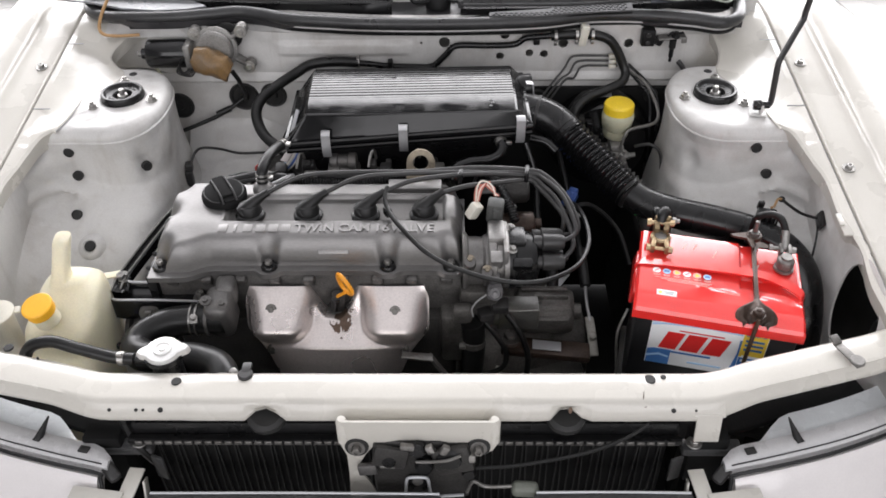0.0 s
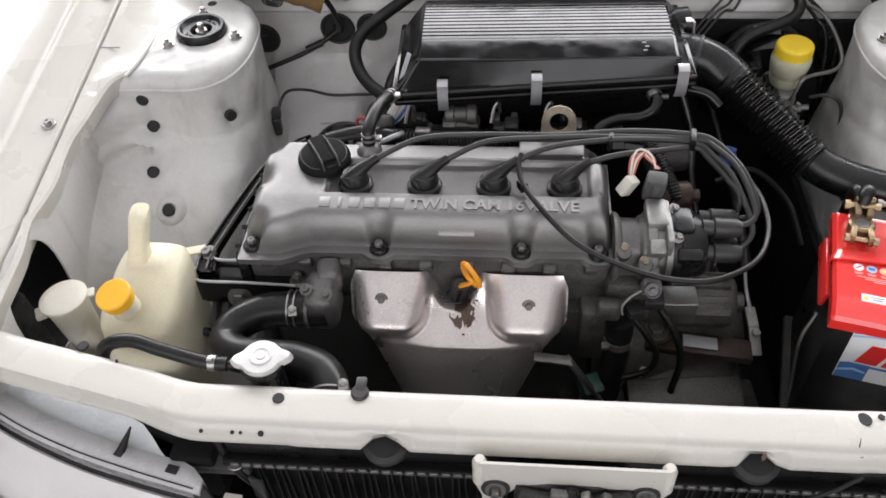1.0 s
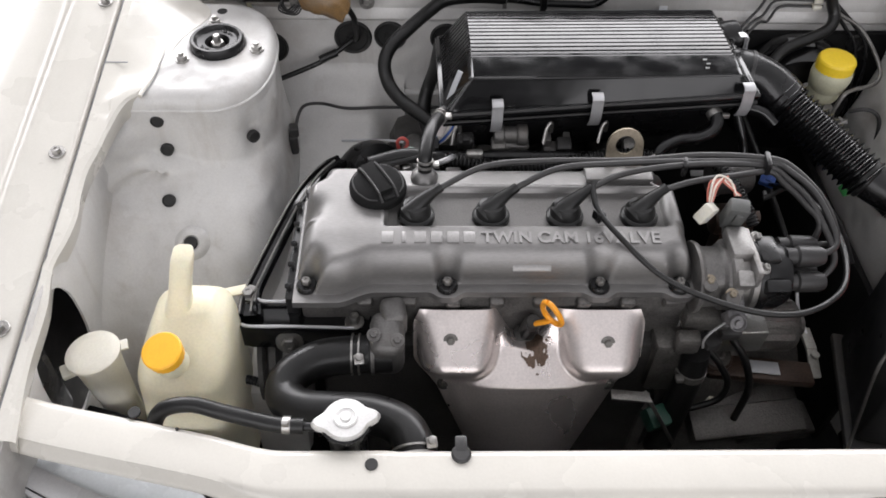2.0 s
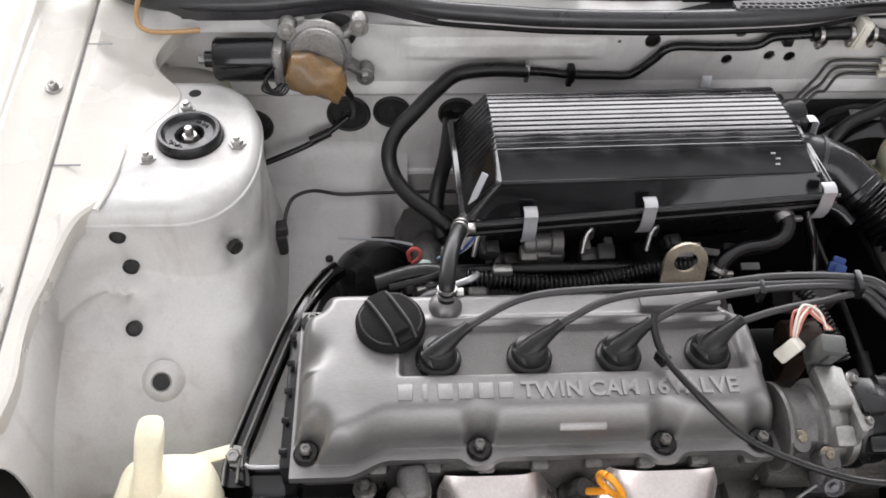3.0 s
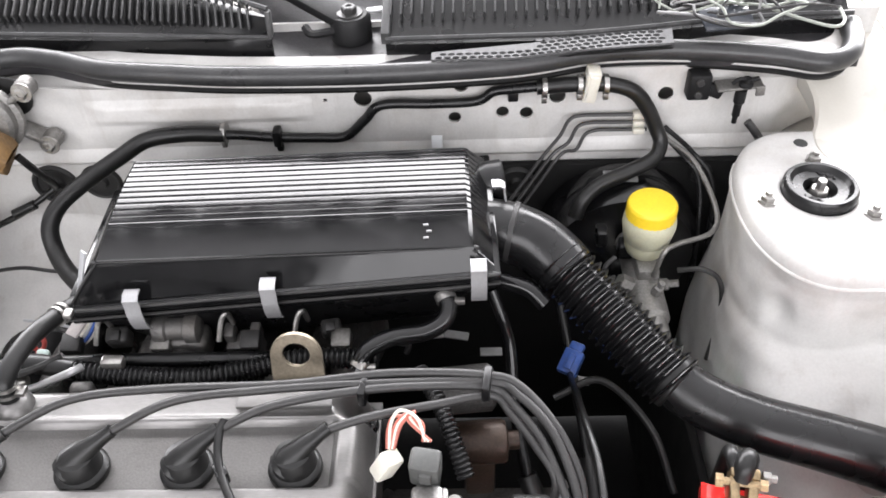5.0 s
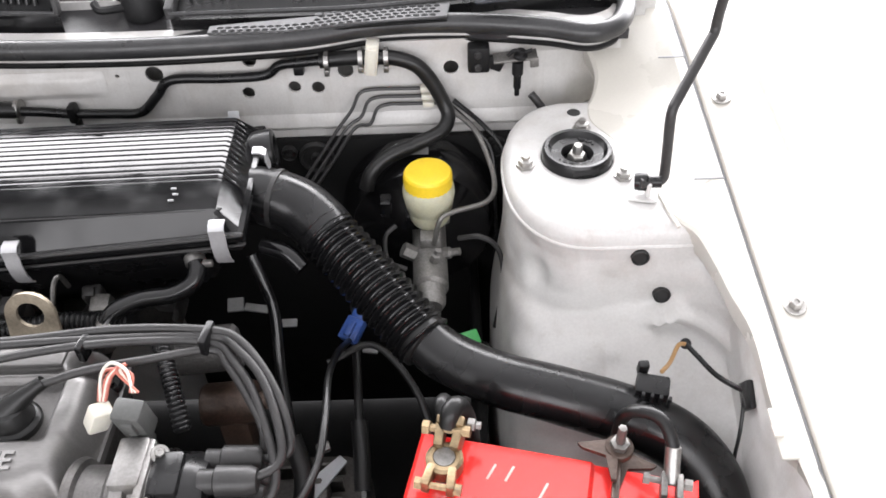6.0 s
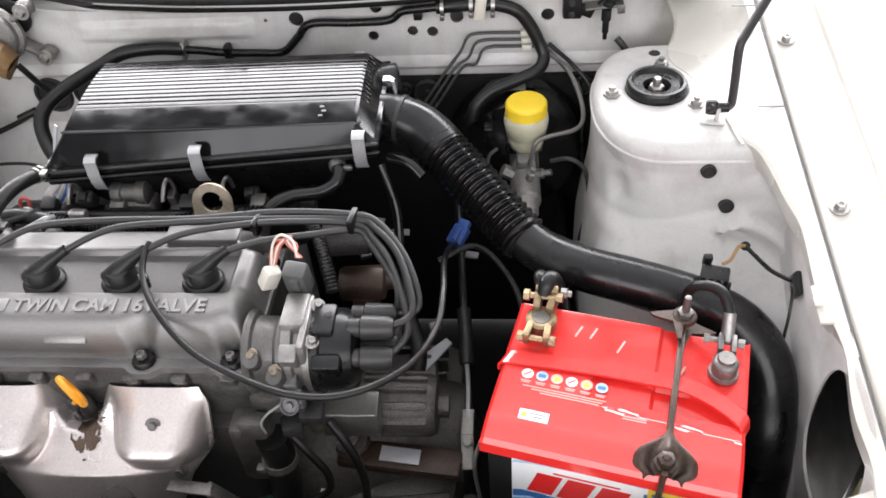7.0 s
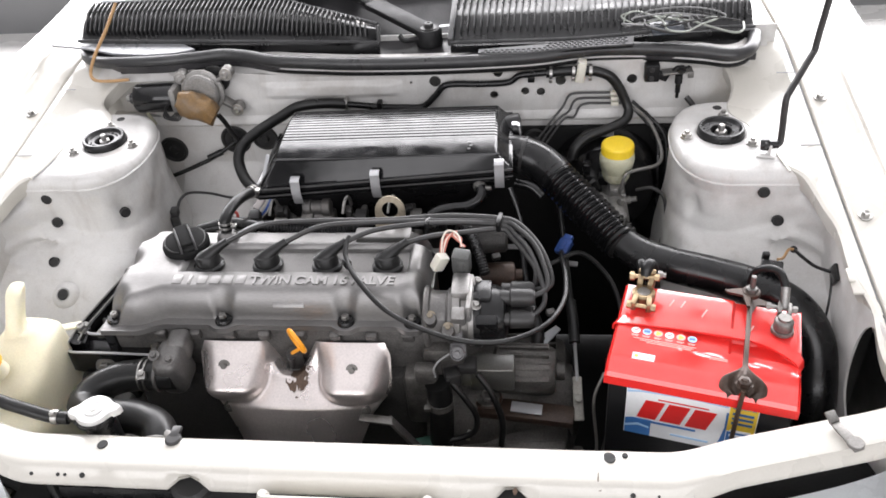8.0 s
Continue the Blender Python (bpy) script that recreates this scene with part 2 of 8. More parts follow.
def bar(bm, p0, p1, w, h, bev=0.002):
    """A flat bar from p0 to p1, w across and h thick."""
    length = (Vector(p1) - Vector(p0)).length
    n0 = len(bm.verts)
    box(bm, (0, 0, 0), (w, h, length), bev=bev)
    bm.verts.ensure_lookup_table()
    m = Matrix.Translation((Vector(p0) + Vector(p1)) / 2) @ frame_to(p0, p1)
    bmesh.ops.transform(bm, matrix=m, verts=bm.verts[n0:])
    return bm


def lathe(bm, at, axis, profile, n=24):
    """A turned body: profile rows of (radius, height along axis)."""
    m = Matrix.Translation(at) @ frame_to((0, 0, 0), axis)
    rings = []
    for r, h in profile:
        if r <= 1e-6:
            rings.append([bm.verts.new(m @ Vector((0, 0, h)))])
        else:
            rings.append([bm.verts.new(m @ Vector((r * math.cos(2 * math.pi * k / n), r * math.sin(2 * math.pi * k / n), h))) for k in range(n)])
    for a, b in zip(rings, rings[1:]):
        for k in range(n):
            q = [a[k % len(a)], a[(k + 1) % len(a)], b[(k + 1) % len(b)], b[k % len(b)]]
            q = list(dict.fromkeys(q))
            if len(q) > 2:
                bm.faces.new(q)
    for ring in (rings[0], rings[-1]):
        if len(ring) > 2:
            bm.faces.new(ring)
    return bm


def disc(bm, at, axis, r, h, bev=0.001, n=20):
    return lathe(bm, at, axis, [(r, 0), (r, h - bev), (r - bev, h), (0, h)], n)


def spline(pts, steps=8):
    pts = [Vector(p) for p in pts]
    if len(pts) < 3:
        return pts
    ext = [2 * pts[0] - pts[1], *pts, 2 * pts[-1] - pts[-2]]
    out = []
    for a, b, c, d in zip(ext, ext[1:], ext[2:], ext[3:]):
        for i in range(steps):
            t = i / steps
            out.append(0.5 * (2 * b + (c - a) * t + (2 * a - 5 * b + 4 * c - d) * t * t + (3 * b - a - 3 * c + d) * t ** 3))
    return out + [pts[-1]]


def tube(bm, pts, r, n=10, steps=8, rf=None):
    """A round hose along a smooth line; rf: the radius by the share of its length."""
    line = spline(pts, steps)
    d = [0.0]
    for a, b in zip(line, line[1:]):
        d.append(d[-1] + (b - a).length)
    x = None
    rings = []
    for i, p in enumerate(line):
        t = (line[min(i + 1, len(line) - 1)] - line[max(i - 1, 0)]).normalized()
        if x is None:
            x = t.orthogonal().normalized()
        x = (x - t * x.dot(t)).normalized()
        y = t.cross(x)
        rr = rf(d[i] / d[-1]) if rf else r
        rings.append([bm.verts.new(p + (x * math.cos(2 * math.pi * k / n) + y * math.sin(2 * math.pi * k / n)) * rr) for k in range(n)])
    for a, b in zip(rings, rings[1:]):
        for k in range(n):
            bm.faces.new((a[k], a[(k + 1) % n], b[(k + 1) % n], b[k]))
    bm.faces.new(rings[0])
    bm.faces.new(rings[-1])
    return bm


def even(pts, count):
    """Points at even steps along a smooth line."""
    line = spline(pts, 24)
    d = [0.0]
    for a, b in zip(line, line[1:]):
        d.append(d[-1] + (b - a).length)
    out, i = [], 0
    for k in range(count + 1):
        w = d[-1] * k / count
        while i < len(d) - 2 and d[i + 1] < w:
            i += 1
        out.append(line[i].lerp(line[i + 1], (w - d[i]) / max(d[i + 1] - d[i], 1e-9)))
    return out


def ringed(bm, pts, r0, r1, pitch, n=16, sharp=False):
    """A corrugated hose: radius swings between r0 and r1."""
    line = spline(pts, 10)
    length = sum((b - a).length for a, b in zip(line, line[1:]))
    count = max(int(length / pitch), 2)
    dense = even(pts, count * (12 if sharp else 8))
    return tube(bm, dense, r0, n, 1, lambda s: r0 + (r1 - r0) * (0.5 - 0.5 * math.cos(2 * math.pi * s * count)) ** (1.5 if sharp else 0.7))


def oval(cx, cy, rx, ry, n=20, p=2.0):
    out = []
    for k in range(n):
        a = 2 * math.pi * k / n
        c, s = math.cos(a), math.sin(a)
        out.append((cx + rx * math.copysign(abs(c) ** (2 / p), c), cy + ry * math.copysign(abs(s) ** (2 / p), s)))
    return out


def sheet(outline, holes, th, m=None, bm=None):
    """A flat plate with openings: outlines in x, y; thickness along -z; laid into the world by m."""
    bm2 = bmesh.new()
    edges = []
    for loop in (outline, *holes):
        vs = [bm2.verts.new((x, y, 0)) for x, y in loop]
        edges += [bm2.edges.new((a, b)) for a, b in zip(vs, vs[1:] + vs[:1])]
    bmesh.ops.triangle_fill(bm2, use_beauty=True, use_dissolve=False, edges=edges)
    r = bmesh.ops.extrude_face_region(bm2, geom=list(bm2.faces))
    bmesh.ops.translate(bm2, vec=(0, 0, -th), verts=[v for v in r["geom"] if isinstance(v, bmesh.types.BMVert)])
    if m:
        bmesh.ops.transform(bm2, matrix=m, verts=bm2.verts)
    if bm is None:
        return bm2
    me = bpy.data.meshes.new("tmp")
    bm2.to_mesh(me)
    bm2.free()
    bm.from_mesh(me)
    bpy.data.meshes.remove(me)
    return bm


def grid(f, nu, nv, keep=None, bm=None, skirt=None):
    """A surface f(u, v) over 0..1 squared; keep(u, v) leaves faces out; skirt: an offset by which its rim is drawn down."""
    bm = bm or bmesh.new()
    vs = [[bm.verts.new(f(i / nu, j / nv)) for j in range(nv + 1)] for i in range(nu + 1)]
    for i in range(nu):
        for j in range(nv):
            if keep is None or keep((i + 0.5) / nu, (j + 0.5) / nv):
                bm.faces.new((vs[i][j], vs[i + 1][j], vs[i + 1][j + 1], vs[i][j + 1]))
    loose = [v for row in vs for v in row if not v.link_faces]
    bmesh.ops.delete(bm, geom=loose, context="VERTS")
    if skirt:
        rim = [e for e in bm.edges if len(e.link_faces) == 1]
        r = bmesh.ops.extrude_edge_only(bm, edges=rim)
        bmesh.ops.translate(bm, vec=skirt, verts=[v for v in r["geom"] if isinstance(v, bmesh.types.BMVert)])
    return bm


def step(a, b, x):
    t = min(max((x - a) / (b - a), 0), 1)
    return t * t * (3 - 2 * t)


def hump(a, b, x, w):
    """1 between a and b, with soft flanks w wide inside them."""
    return step(a, a + w, x) * (1 - step(b - w, b, x))


def strip(bm, pts, w, th, side=(1, 0, 0)):
    """A bent strap: a flat band w wide and th thick along a line of points."""
    side = Vector(side).normalized()
    rows = []
    pts = [Vector(p) for p in pts]
    for i, p in enumerate(pts):
        t = (pts[min(i + 1, len(pts) - 1)] - pts[max(i - 1, 0)]).normalized()
        n = side.cross(t).normalized()
        rows.append([bm.verts.new(p + side * sx * w / 2 + n * sn * th / 2) for sx, sn in ((-1, -1), (1, -1), (1, 1), (-1, 1))])
    for a, b in zip(rows, rows[1:]):
        for k in range(4):
            bm.faces.new((a[k], a[(k + 1) % 4], b[(k + 1) % 4], b[k]))
    bm.faces.new(rows[0])
    bm.faces.new(rows[-1])
    return bm


def blocks(parent, name, material, rows, label=""):
    """Rounded blocks, each a part: rows of (place, size, turn, bevel)."""
    return [part(name, box(bmesh.new(), c, sz, rot, bev), material, parent, label) for c, sz, rot, bev in rows]


def bolt(parent, at, axis=(0, 0, 1), r=0.006, h=0.005, material=None, name="bolt", washer=True):
    bm = bmesh.new()
    if washer:
        disc(bm, at, axis, r * 1.7, 0.0018, 0.0006, 16)
    m = Matrix.Translation(at) @ frame_to((0, 0, 0), axis)
    top = m @ Vector((0, 0, 0.0015))
    lathe(bm, top, axis, [(r, 0), (r, h * 0.8), (r * 0.82, h), (r * 0.45, h), (r * 0.4, h * 0.8), (0, h * 0.8)], 6)
    return part(name, bm, material or STEEL, parent)


def lettering(text, size, depth, m, material, parent, name="lettering", spacing=1.0, shear=0.0, width=0.0, bold=0.0):
    cu = bpy.data.curves.new("text", "FONT")
    cu.body, cu.size, cu.extrude, cu.space_character, cu.shear, cu.offset = text, size, depth, spacing, shear, bold
    ob = bpy.data.objects.new("text", cu)
    scene.collection.objects.link(ob)
    bpy.context.view_layer.update()
    me = bpy.data.meshes.new_from_object(ob.evaluated_get(bpy.context.evaluated_depsgraph_get()))
    bpy.data.objects.remove(ob)
    bpy.data.curves.remove(cu)
    xs = [v.co.x for v in me.vertices]
    me.transform(m @ Matrix.Diagonal((width / (max(xs) - min(xs)) if width else 1, 1, 1, 1)) @ Matrix.Translation((-min(xs), 0, 0)))
    me.materials.clear()
    me.materials.append(material)
    ob = new(name, me)
    ob.parent = parent
    if parent and not parent.parent:
        ob.matrix_parent_inverse = Matrix.Translation(-home(parent))
    return ob


# ---- setting ----
XC = -0.048          # the car's middle line


def rail_z(y):
    return 0.852 + 0.15 * (min(y, 1.50) - 1.06)


def build_ground():
    g = tagged(part("ground", sheet([(-60, -60), (60, -60), (60, 60), (-60, 60)], [], 0.05, pose(0, 0, -0.006)), GROUT, None), kind="structure",
               label="pale grey jointed floor under the parked car", category="floor")
    w = 0.50
    bm = bmesh.new()
    box(bm, (0, 0, 0), (w - 0.006, w - 0.006, 0.012), bev=0.002, seg=1)
    me = bpy.data.meshes.new("tile")
    bm.to_mesh(me)
    bm.free()
    me.materials.append(TILE)
    turn = pose(0, 0, 0, 0, 0, 9)
    for i in range(-9, 9):
        for j in range(-3, 13):
            t = new("tile", me)
            t.parent = g
            t.matrix_basis = Matrix.Translation((0, 2.2, 0)) @ turn @ pose(i * w + w / 2, (j - 5) * w, -0.004)
    # the same tiling further out, as one sheet of joined tiles
    bm = bmesh.new()
    for i in range(-40, 40):
        for j in range(-32, 40):
            if not (-9 <= i < 9 and -3 <= j < 13):
                x, y = i * w + w / 2, (j - 5) * w
                a = (w - 0.006) / 2
                vs = [bm.verts.new((turn @ Vector((x + sx * a, y + sy * a, 0.002))) + Vector((0, 2.2, 0))) for sx, sy in ((-1, -1), (1, -1), (1, 1), (-1, 1))]
                bm.faces.new(vs)
    tagged(part("far_tiles", bm, TILE, g), kind="stuff")


def build_room():
    """An unseen plain room added to shape the light: side walls, ceiling, and open ends."""
    def piece(name, c, size, label, category):
        tagged(part(name, box(bmesh.new(), c, size), CEIL if category == "ceiling" else ROOF, None), label, category, kind="structure")

    piece("ceiling", (0, 0.15, 4.30), (9.4, 8.9, 0.12), "plain pale ceiling of the added unseen room", "ceiling")
    piece("wall_west", (-4.6, 0.15, 2.12), (0.15, 8.9, 4.24), "plain grey side wall of the added unseen room", "wall")
    piece("wall_east", (4.6, 0.15, 2.12), (0.15, 8.9, 4.24), "plain grey side wall of the added unseen room", "wall")
    for nm, y, sill, top in (("wall_north", 4.05, 0.35, 3.25), ("wall_south", -4.15, 1.55, 4.15)):
        m = Matrix(((1, 0, 0, 0), (0, 0, 1, y), (0, 1, 0, 0), (0, 0, 0, 1)))
        bm = sheet([(-4.5, 0), (4.5, 0), (4.5, 4.24), (-4.5, 4.24)], [[(-4.3, sill), (4.3, sill), (4.3, top), (-4.3, top)]], 0.15, m)
        tagged(part(nm, bm, ROOF, None), "grey end wall of the added unseen room with a wide lamp opening", "wall", kind="structure")


def build_body():
    car = thing("car_body", (XC, 1.2, 0.0), "cream white parked car with its engine bay open", "car")
    # undertray, an added black sheet so that the bay is dark below
    part("black_undertray", box(bmesh.new(), (XC, 1.05, 0.27), (1.30, 0.90, 0.006)), MATTBLACK, car, "black sheet added so that the bay is dark below")
    for s in (-1, 1):
        def X(h):
            return XC + s * h

        # strut tower, flaring forward and down into the wheel arch: stacked D-shaped rings
        N = 128

        def outline(k, z, grow):
            a = 2 * math.pi * k / N
            c, q = math.cos(a), math.sin(a)
            arch = max(0.365 ** 2 - (z - 0.40) ** 2, 0) ** 0.5
            crease = 0.742 + 0.030 * c
            front = max(0.116, 0.018 + arch) + 0.008 * math.exp(-((z - crease) / 0.008) ** 2) + 0.010 * (1 - step(crease - 0.004, crease + 0.012, z))
            low = 1 - step(0.62, 0.79, z)
            rx = (0.083 + 0.012 * low if c < 0 else 0.130) + grow
            ry = (front if q < 0 else 0.115) + grow
            if c > 0 and q < 0:
                # flat face that sweeps forward into the apron; a pressed ridge climbs towards the corner
                f = 1 + math.atan2(q, c) / (math.pi / 2)
                h = 0.532 + rx * f
                below = 1 - step(0.805, 0.845, z)
                ridge = 0.0060 * math.exp(-((z - 0.764 - 0.90 * (h - 0.600)) / 0.007) ** 2) * step(0.57, 0.60, h)
                ridge += 0.0035 * math.exp(-((z - 0.700 - 0.62 * (h - 0.500)) / 0.009) ** 2) * step(0.50, 0.55, h)
                return h, 1.268 - ry - below * (0.075 * f ** 5 + ridge)
            e = 0.86 if c < 0 else 0.42
            e -= 0.30 * low * (1 if c < 0 else 0.3)
            dent = 0.010 * math.exp(-(((z - 0.790) / 0.022) ** 2 + ((a - 4.02) / 0.16) ** 2))
            return 0.532 + (rx - dent) * math.copysign(abs(c) ** e, c), 1.268 + (ry - dent) * math.copysign(abs(q) ** e, q)

        bm = bmesh.new()
        loops = []
        levels = [0.32 + 0.04 * i for i in range(8)] + [0.63 + 0.005 * i for i in range(41)]
        for z, g in [(z, 0.0) for z in levels] + [(0.838, 0.002), (0.850, 0.0015), (0.858, 0.0), (0.8635, -0.004), (0.8670, -0.010), (0.868, -0.018)]:
            loops.append([bm.verts.new((X(outline(k, z, g)[0]), outline(k, z, g)[1], z)) for k in range(N)])
        for r, z in ((0.050, 0.8685), (0.044, 0.8695), (0.0392, 0.8695), (0.0372, 0.868), (0.0372, 0.835)):
            ring = [(X(0.524 + r * math.cos(2 * math.pi * k / N)), 1.267 + r * math.sin(2 * math.pi * k / N), z) for k in range(N)]
            loops.append([bm.verts.new(p) for p in ring])
        for a, b in zip(loops, loops[1:]):
            for k in range(N):
                bm.faces.new((a[k], a[(k + 1) % N], b[(k + 1) % N], b[k]))
        tower = part("strut_tower", bm, BAY, car, "dusty white strut tower", angle=60)
        part("weld_seam", tube(bmesh.new(), [(X(h), y, 0.845) for h, y in [outline(k, 0.845, 0.001) for k in range(50, 122, 4)]], 0.0026, 8, 3), BAY, tower)
        # rubber strut mount in the opening
        bm = bmesh.new()
        lathe(bm, (X(0.524), 1.267, 0.838), (0, 0, 1), [(0.0370, 0.0), (0.0370, 0.035), (0.0366, 0.0405), (0.0345, 0.0430), (0.0310, 0.0428), (0.0290, 0.0395), (0.0270, 0.0375), (0.0170, 0.0365), (0.0150, 0.0330), (0.0140, 0.0260), (0, 0.0255)], 36)
        for k in (0.6, 3.7):
            tube(bm, [(X(0.524) + (0.0215 + 0.0035 * (i % 2)) * math.cos(k + 0.16 * i), 1.267 + (0.0215 + 0.0035 * (i % 2)) * math.sin(k + 0.16 * i), 0.8750) for i in range(6)], 0.0016, 6, 3)
        part("strut_mount", bm, BLACK, tower, "black rubber strut mount")
        bm = bmesh.new()
        lathe(bm, (X(0.524), 1.267, 0.862), (0, 0, 1), [(0.010, 0), (0.010, 0.010), (0.0085, 0.012), (0.0052, 0.012), (0.0052, 0.021), (0.0042, 0.0225), (0, 0.0225)], 6)
        part("strut_nut", bm, STEEL, tower, "zinc strut nut")
        for ax, ay in ((-0.055, -0.012), (0.042, -0.036), (0.012, 0.052)):
            bm = bmesh.new()
            lathe(bm, (X(0.524 + ax), 1.267 + ay, 0.868), (0, 0, 1), [(0.010, 0), (0.010, 0.003), (0.0075, 0.003), (0.0075, 0.008), (0.004, 0.009), (0.004, 0.013), (0, 0.013)], 6)
            part("mount_nut", bm, STEEL, tower)
        # black discs that paint the dark of small holes behind the strut
        for hx, hy, hz in ((0.602, 1.315, 0.869), (0.532, 1.352, 0.8665)):
            part("hole_disc", disc(bmesh.new(), (X(hx), hy, hz), (0, 0, 1), 0.008, 0.0022), HOLE, tower)

        wh = tower
        # black discs on tower front and arch
        for h, y, z, ax in ((0.592 if s < 0 else 0.572, 1.1505 if s < 0 else 1.1475, 0.828 if s < 0 else 0.834, (0, -1, 0.1)), (0.588 if s < 0 else 0.600, 1.1455, 0.783, (0, -1, 0.2)), (0.474, 1.172, 0.785, (-0.6 * s, -0.7, 0.1)),
                            (0.585, 1.0935, 0.738, (0, -0.75, 0.65)))[:4 if s < 0 else 2]:
            ax = Vector(ax).normalized()
            bm = bmesh.new()
            lathe(bm, Vector((X(h), y, z)) - ax * 0.005, ax, [(0.0088, 0), (0.0088, 0.0065), (0.0075, 0.0072), (0.0065, 0.0055), (0, 0.0055)], 20)
            part("hole_disc", bm, HOLE, wh)
        # domed boss with a hole, low on the arch
        bm = bmesh.new()
        bx = Vector((0, -0.62, 0.78))
        lathe(bm, Vector((X(0.55), 1.040, 0.711)) - bx * 0.005, bx, [(0.024, 0), (0.0205, 0.0045), (0.015, 0.0085), (0.0115, 0.0092), (0.0095, 0.007), (0, 0.007)], 28)
        boss = part("pressed_boss", bm, BAY, wh)
        part("hole_disc", disc(bmesh.new(), Vector((X(0.55), 1.040, 0.711)) + bx * 0.003, bx, 0.0092, 0.003), HOLE, boss)

        # front apron with the large lamp opening
        m = Matrix(((0, 0, s, X(0.657)), (1, 0, 0, 0), (0, 1, 0, 0), (0, 0, 0, 1)))
        apron = sheet([(0.66, 0.36), (1.44, 0.36), (1.44, 0.84), (1.20, 0.84), (1.0, rail_z(1.0) - 0.004), (0.66, rail_z(0.66) - 0.01)],
                      [oval(0.85, 0.728, 0.062, 0.088, 28, 2.4)], 0.003, m)
        ap = part("apron", apron, BAY, car, "dusty white inner apron with a lamp opening")
        bm = bmesh.new()
        loops = []
        for g, dx in ((0.0, 0.0), (0.002, -0.0025), (0.007, -0.0025), (0.012, 0.0)):
            loops.append([bm.verts.new((X(0.657 + dx), y, z)) for y, z in oval(0.85, 0.728, 0.062 + g, 0.088 + g, 28, 2.4)])
        for a, b in zip(loops, loops[1:]):
            for k in range(28):
                bm.faces.new((a[k], a[(k + 1) % 28], b[(k + 1) % 28], b[k]))
        part("opening_rim", bm, BAY, ap)
        # black patches painting the dark of small slots
        for y, z, w, h in ((1.035, 0.770, 0.004, 0.010), (0.985, 0.735, 0.005, 0.008), (1.06, 0.806, 0.004, 0.005)):
            part("slot_patch", box(bmesh.new(), (X(0.6555), y, z), (0.002, w, h), (0, 0, 0), 0.0006), HOLE, ap)
        # closed box of the frame rail below, its black painting in the bay's shade
        part("frame_rail", box(bmesh.new(), (X(0.55), 1.02, 0.38), (0.20, 0.85, 0.14), bev=0.012), MATTBLACK, car, "frame rail coloured black for the deep bay's shade")

        # gutter rail along the top of the apron
        inner_h = [(0.70, 0.640), (0.78, 0.648), (0.84, 0.646), (0.90, 0.653), (0.955, 0.644), (1.00, 0.645), (1.04, 0.644), (1.085, 0.636), (1.12, 0.629), (1.145, 0.620), (1.160, 0.607), (1.175, 0.596), (1.20, 0.590), (1.28, 0.572), (1.330, 0.546), (1.36, 0.546), (1.383, 0.557), (1.405, 0.563), (1.427, 0.562), (1.45, 0.554), (1.466, 0.545), (1.49, 0.52), (1.60, 0.50), (1.75, 0.50)]
        bm = bmesh.new()
        line = spline([(h, y, 0) for y, h in inner_h], 4)
        rows = []
        for p in line:
            z = rail_z(p.y)
            h = p.x + (0.025 * math.exp(-((p.y - 1.410) / 0.035) ** 2) if s < 0 else 0) + 0.0018 * noise.noise(Vector((p.y * 28, s * 3.0, 0.5)))
            low = z - 0.003 + (0.8672 - z + 0.003) * step(1.10, 1.17, p.y) * (1 - step(1.37, 1.48, p.y))
            far = step(1.12, 1.18, p.y)
            rows.append([bm.verts.new((X(h + 0.007), p.y, low - 0.030)), bm.verts.new((X(h + 0.001), p.y, low - 0.006)), bm.verts.new((X(h), p.y, low - 0.001)), bm.verts.new((X(h + 0.004), p.y, low + 0.002)),
                         bm.verts.new((X(max(h + 0.006, 0.602 - 0.03 * far)), p.y, low + 0.0022)), bm.verts.new((X(max(h + 0.008, 0.607) + 0.030 * far), p.y, low + 0.0025 + (max(z - 0.0055 - low, 0)) * (1 - 0.35 * far))), bm.verts.new((X(max(h + 0.010, 0.611) + 0.040 * far), p.y, z)),
                         bm.verts.new((X(0.662), p.y, z)), bm.verts.new((X(0.664), p.y, z - 0.020))])
        for a, b in zip(rows, rows[1:]):
            for k in range(8):
                bm.faces.new((a[k], a[k + 1], b[k + 1], b[k]))
        rail = part("gutter_rail", bm, PAINT, car, "cream white bonnet gutter rail", angle=28)
        gap = [(X(0.6665), y, rail_z(y) - 0.008) for y in (0.66, 0.9, 1.2, 1.49, 1.6)]
        part("gap_seal", tube(bmesh.new(), gap, 0.0015, 6, 4), TRIMG, rail, "dark gap seal beside the wing")
        for y in (1.215, 1.405):
            part("rail_joint", box(bmesh.new(), (X(0.648), y, rail_z(y) + 0.0002), (0.030, 0.0016, 0.0012), (8.5, 0, 0)), TRIMG, rail)
        part("rail_fold", tube(bmesh.new(), [(X(h), y, 0.8692) for h, y in ((0.604, 1.150), (0.597, 1.19), (0.595, 1.25), (0.594, 1.31), (0.590, 1.37))], 0.0030 if s < 0 else 0.0018, 8, 3), PAINT, rail)
        if s < 0:
            # thin grey tube painted in as the shadow beside the fold
            part("fold_shadow", tube(bmesh.new(), [(X(h - 0.0035), y, 0.8690) for h, y in ((0.604, 1.152), (0.597, 1.19), (0.595, 1.25), (0.594, 1.31), (0.590, 1.365))], 0.0011, 6, 3), WGREY, rail, "thin grey line painting the shadow along the rail fold")
        # pressed tab on the rail
        if s > 0:
            bm = bmesh.new()
            box(bm, (X(0.647), 0.945, rail_z(0.945) - 0.004), (0.018, 0.044, 0.004), (8.5, 0, 0), 0.0018)
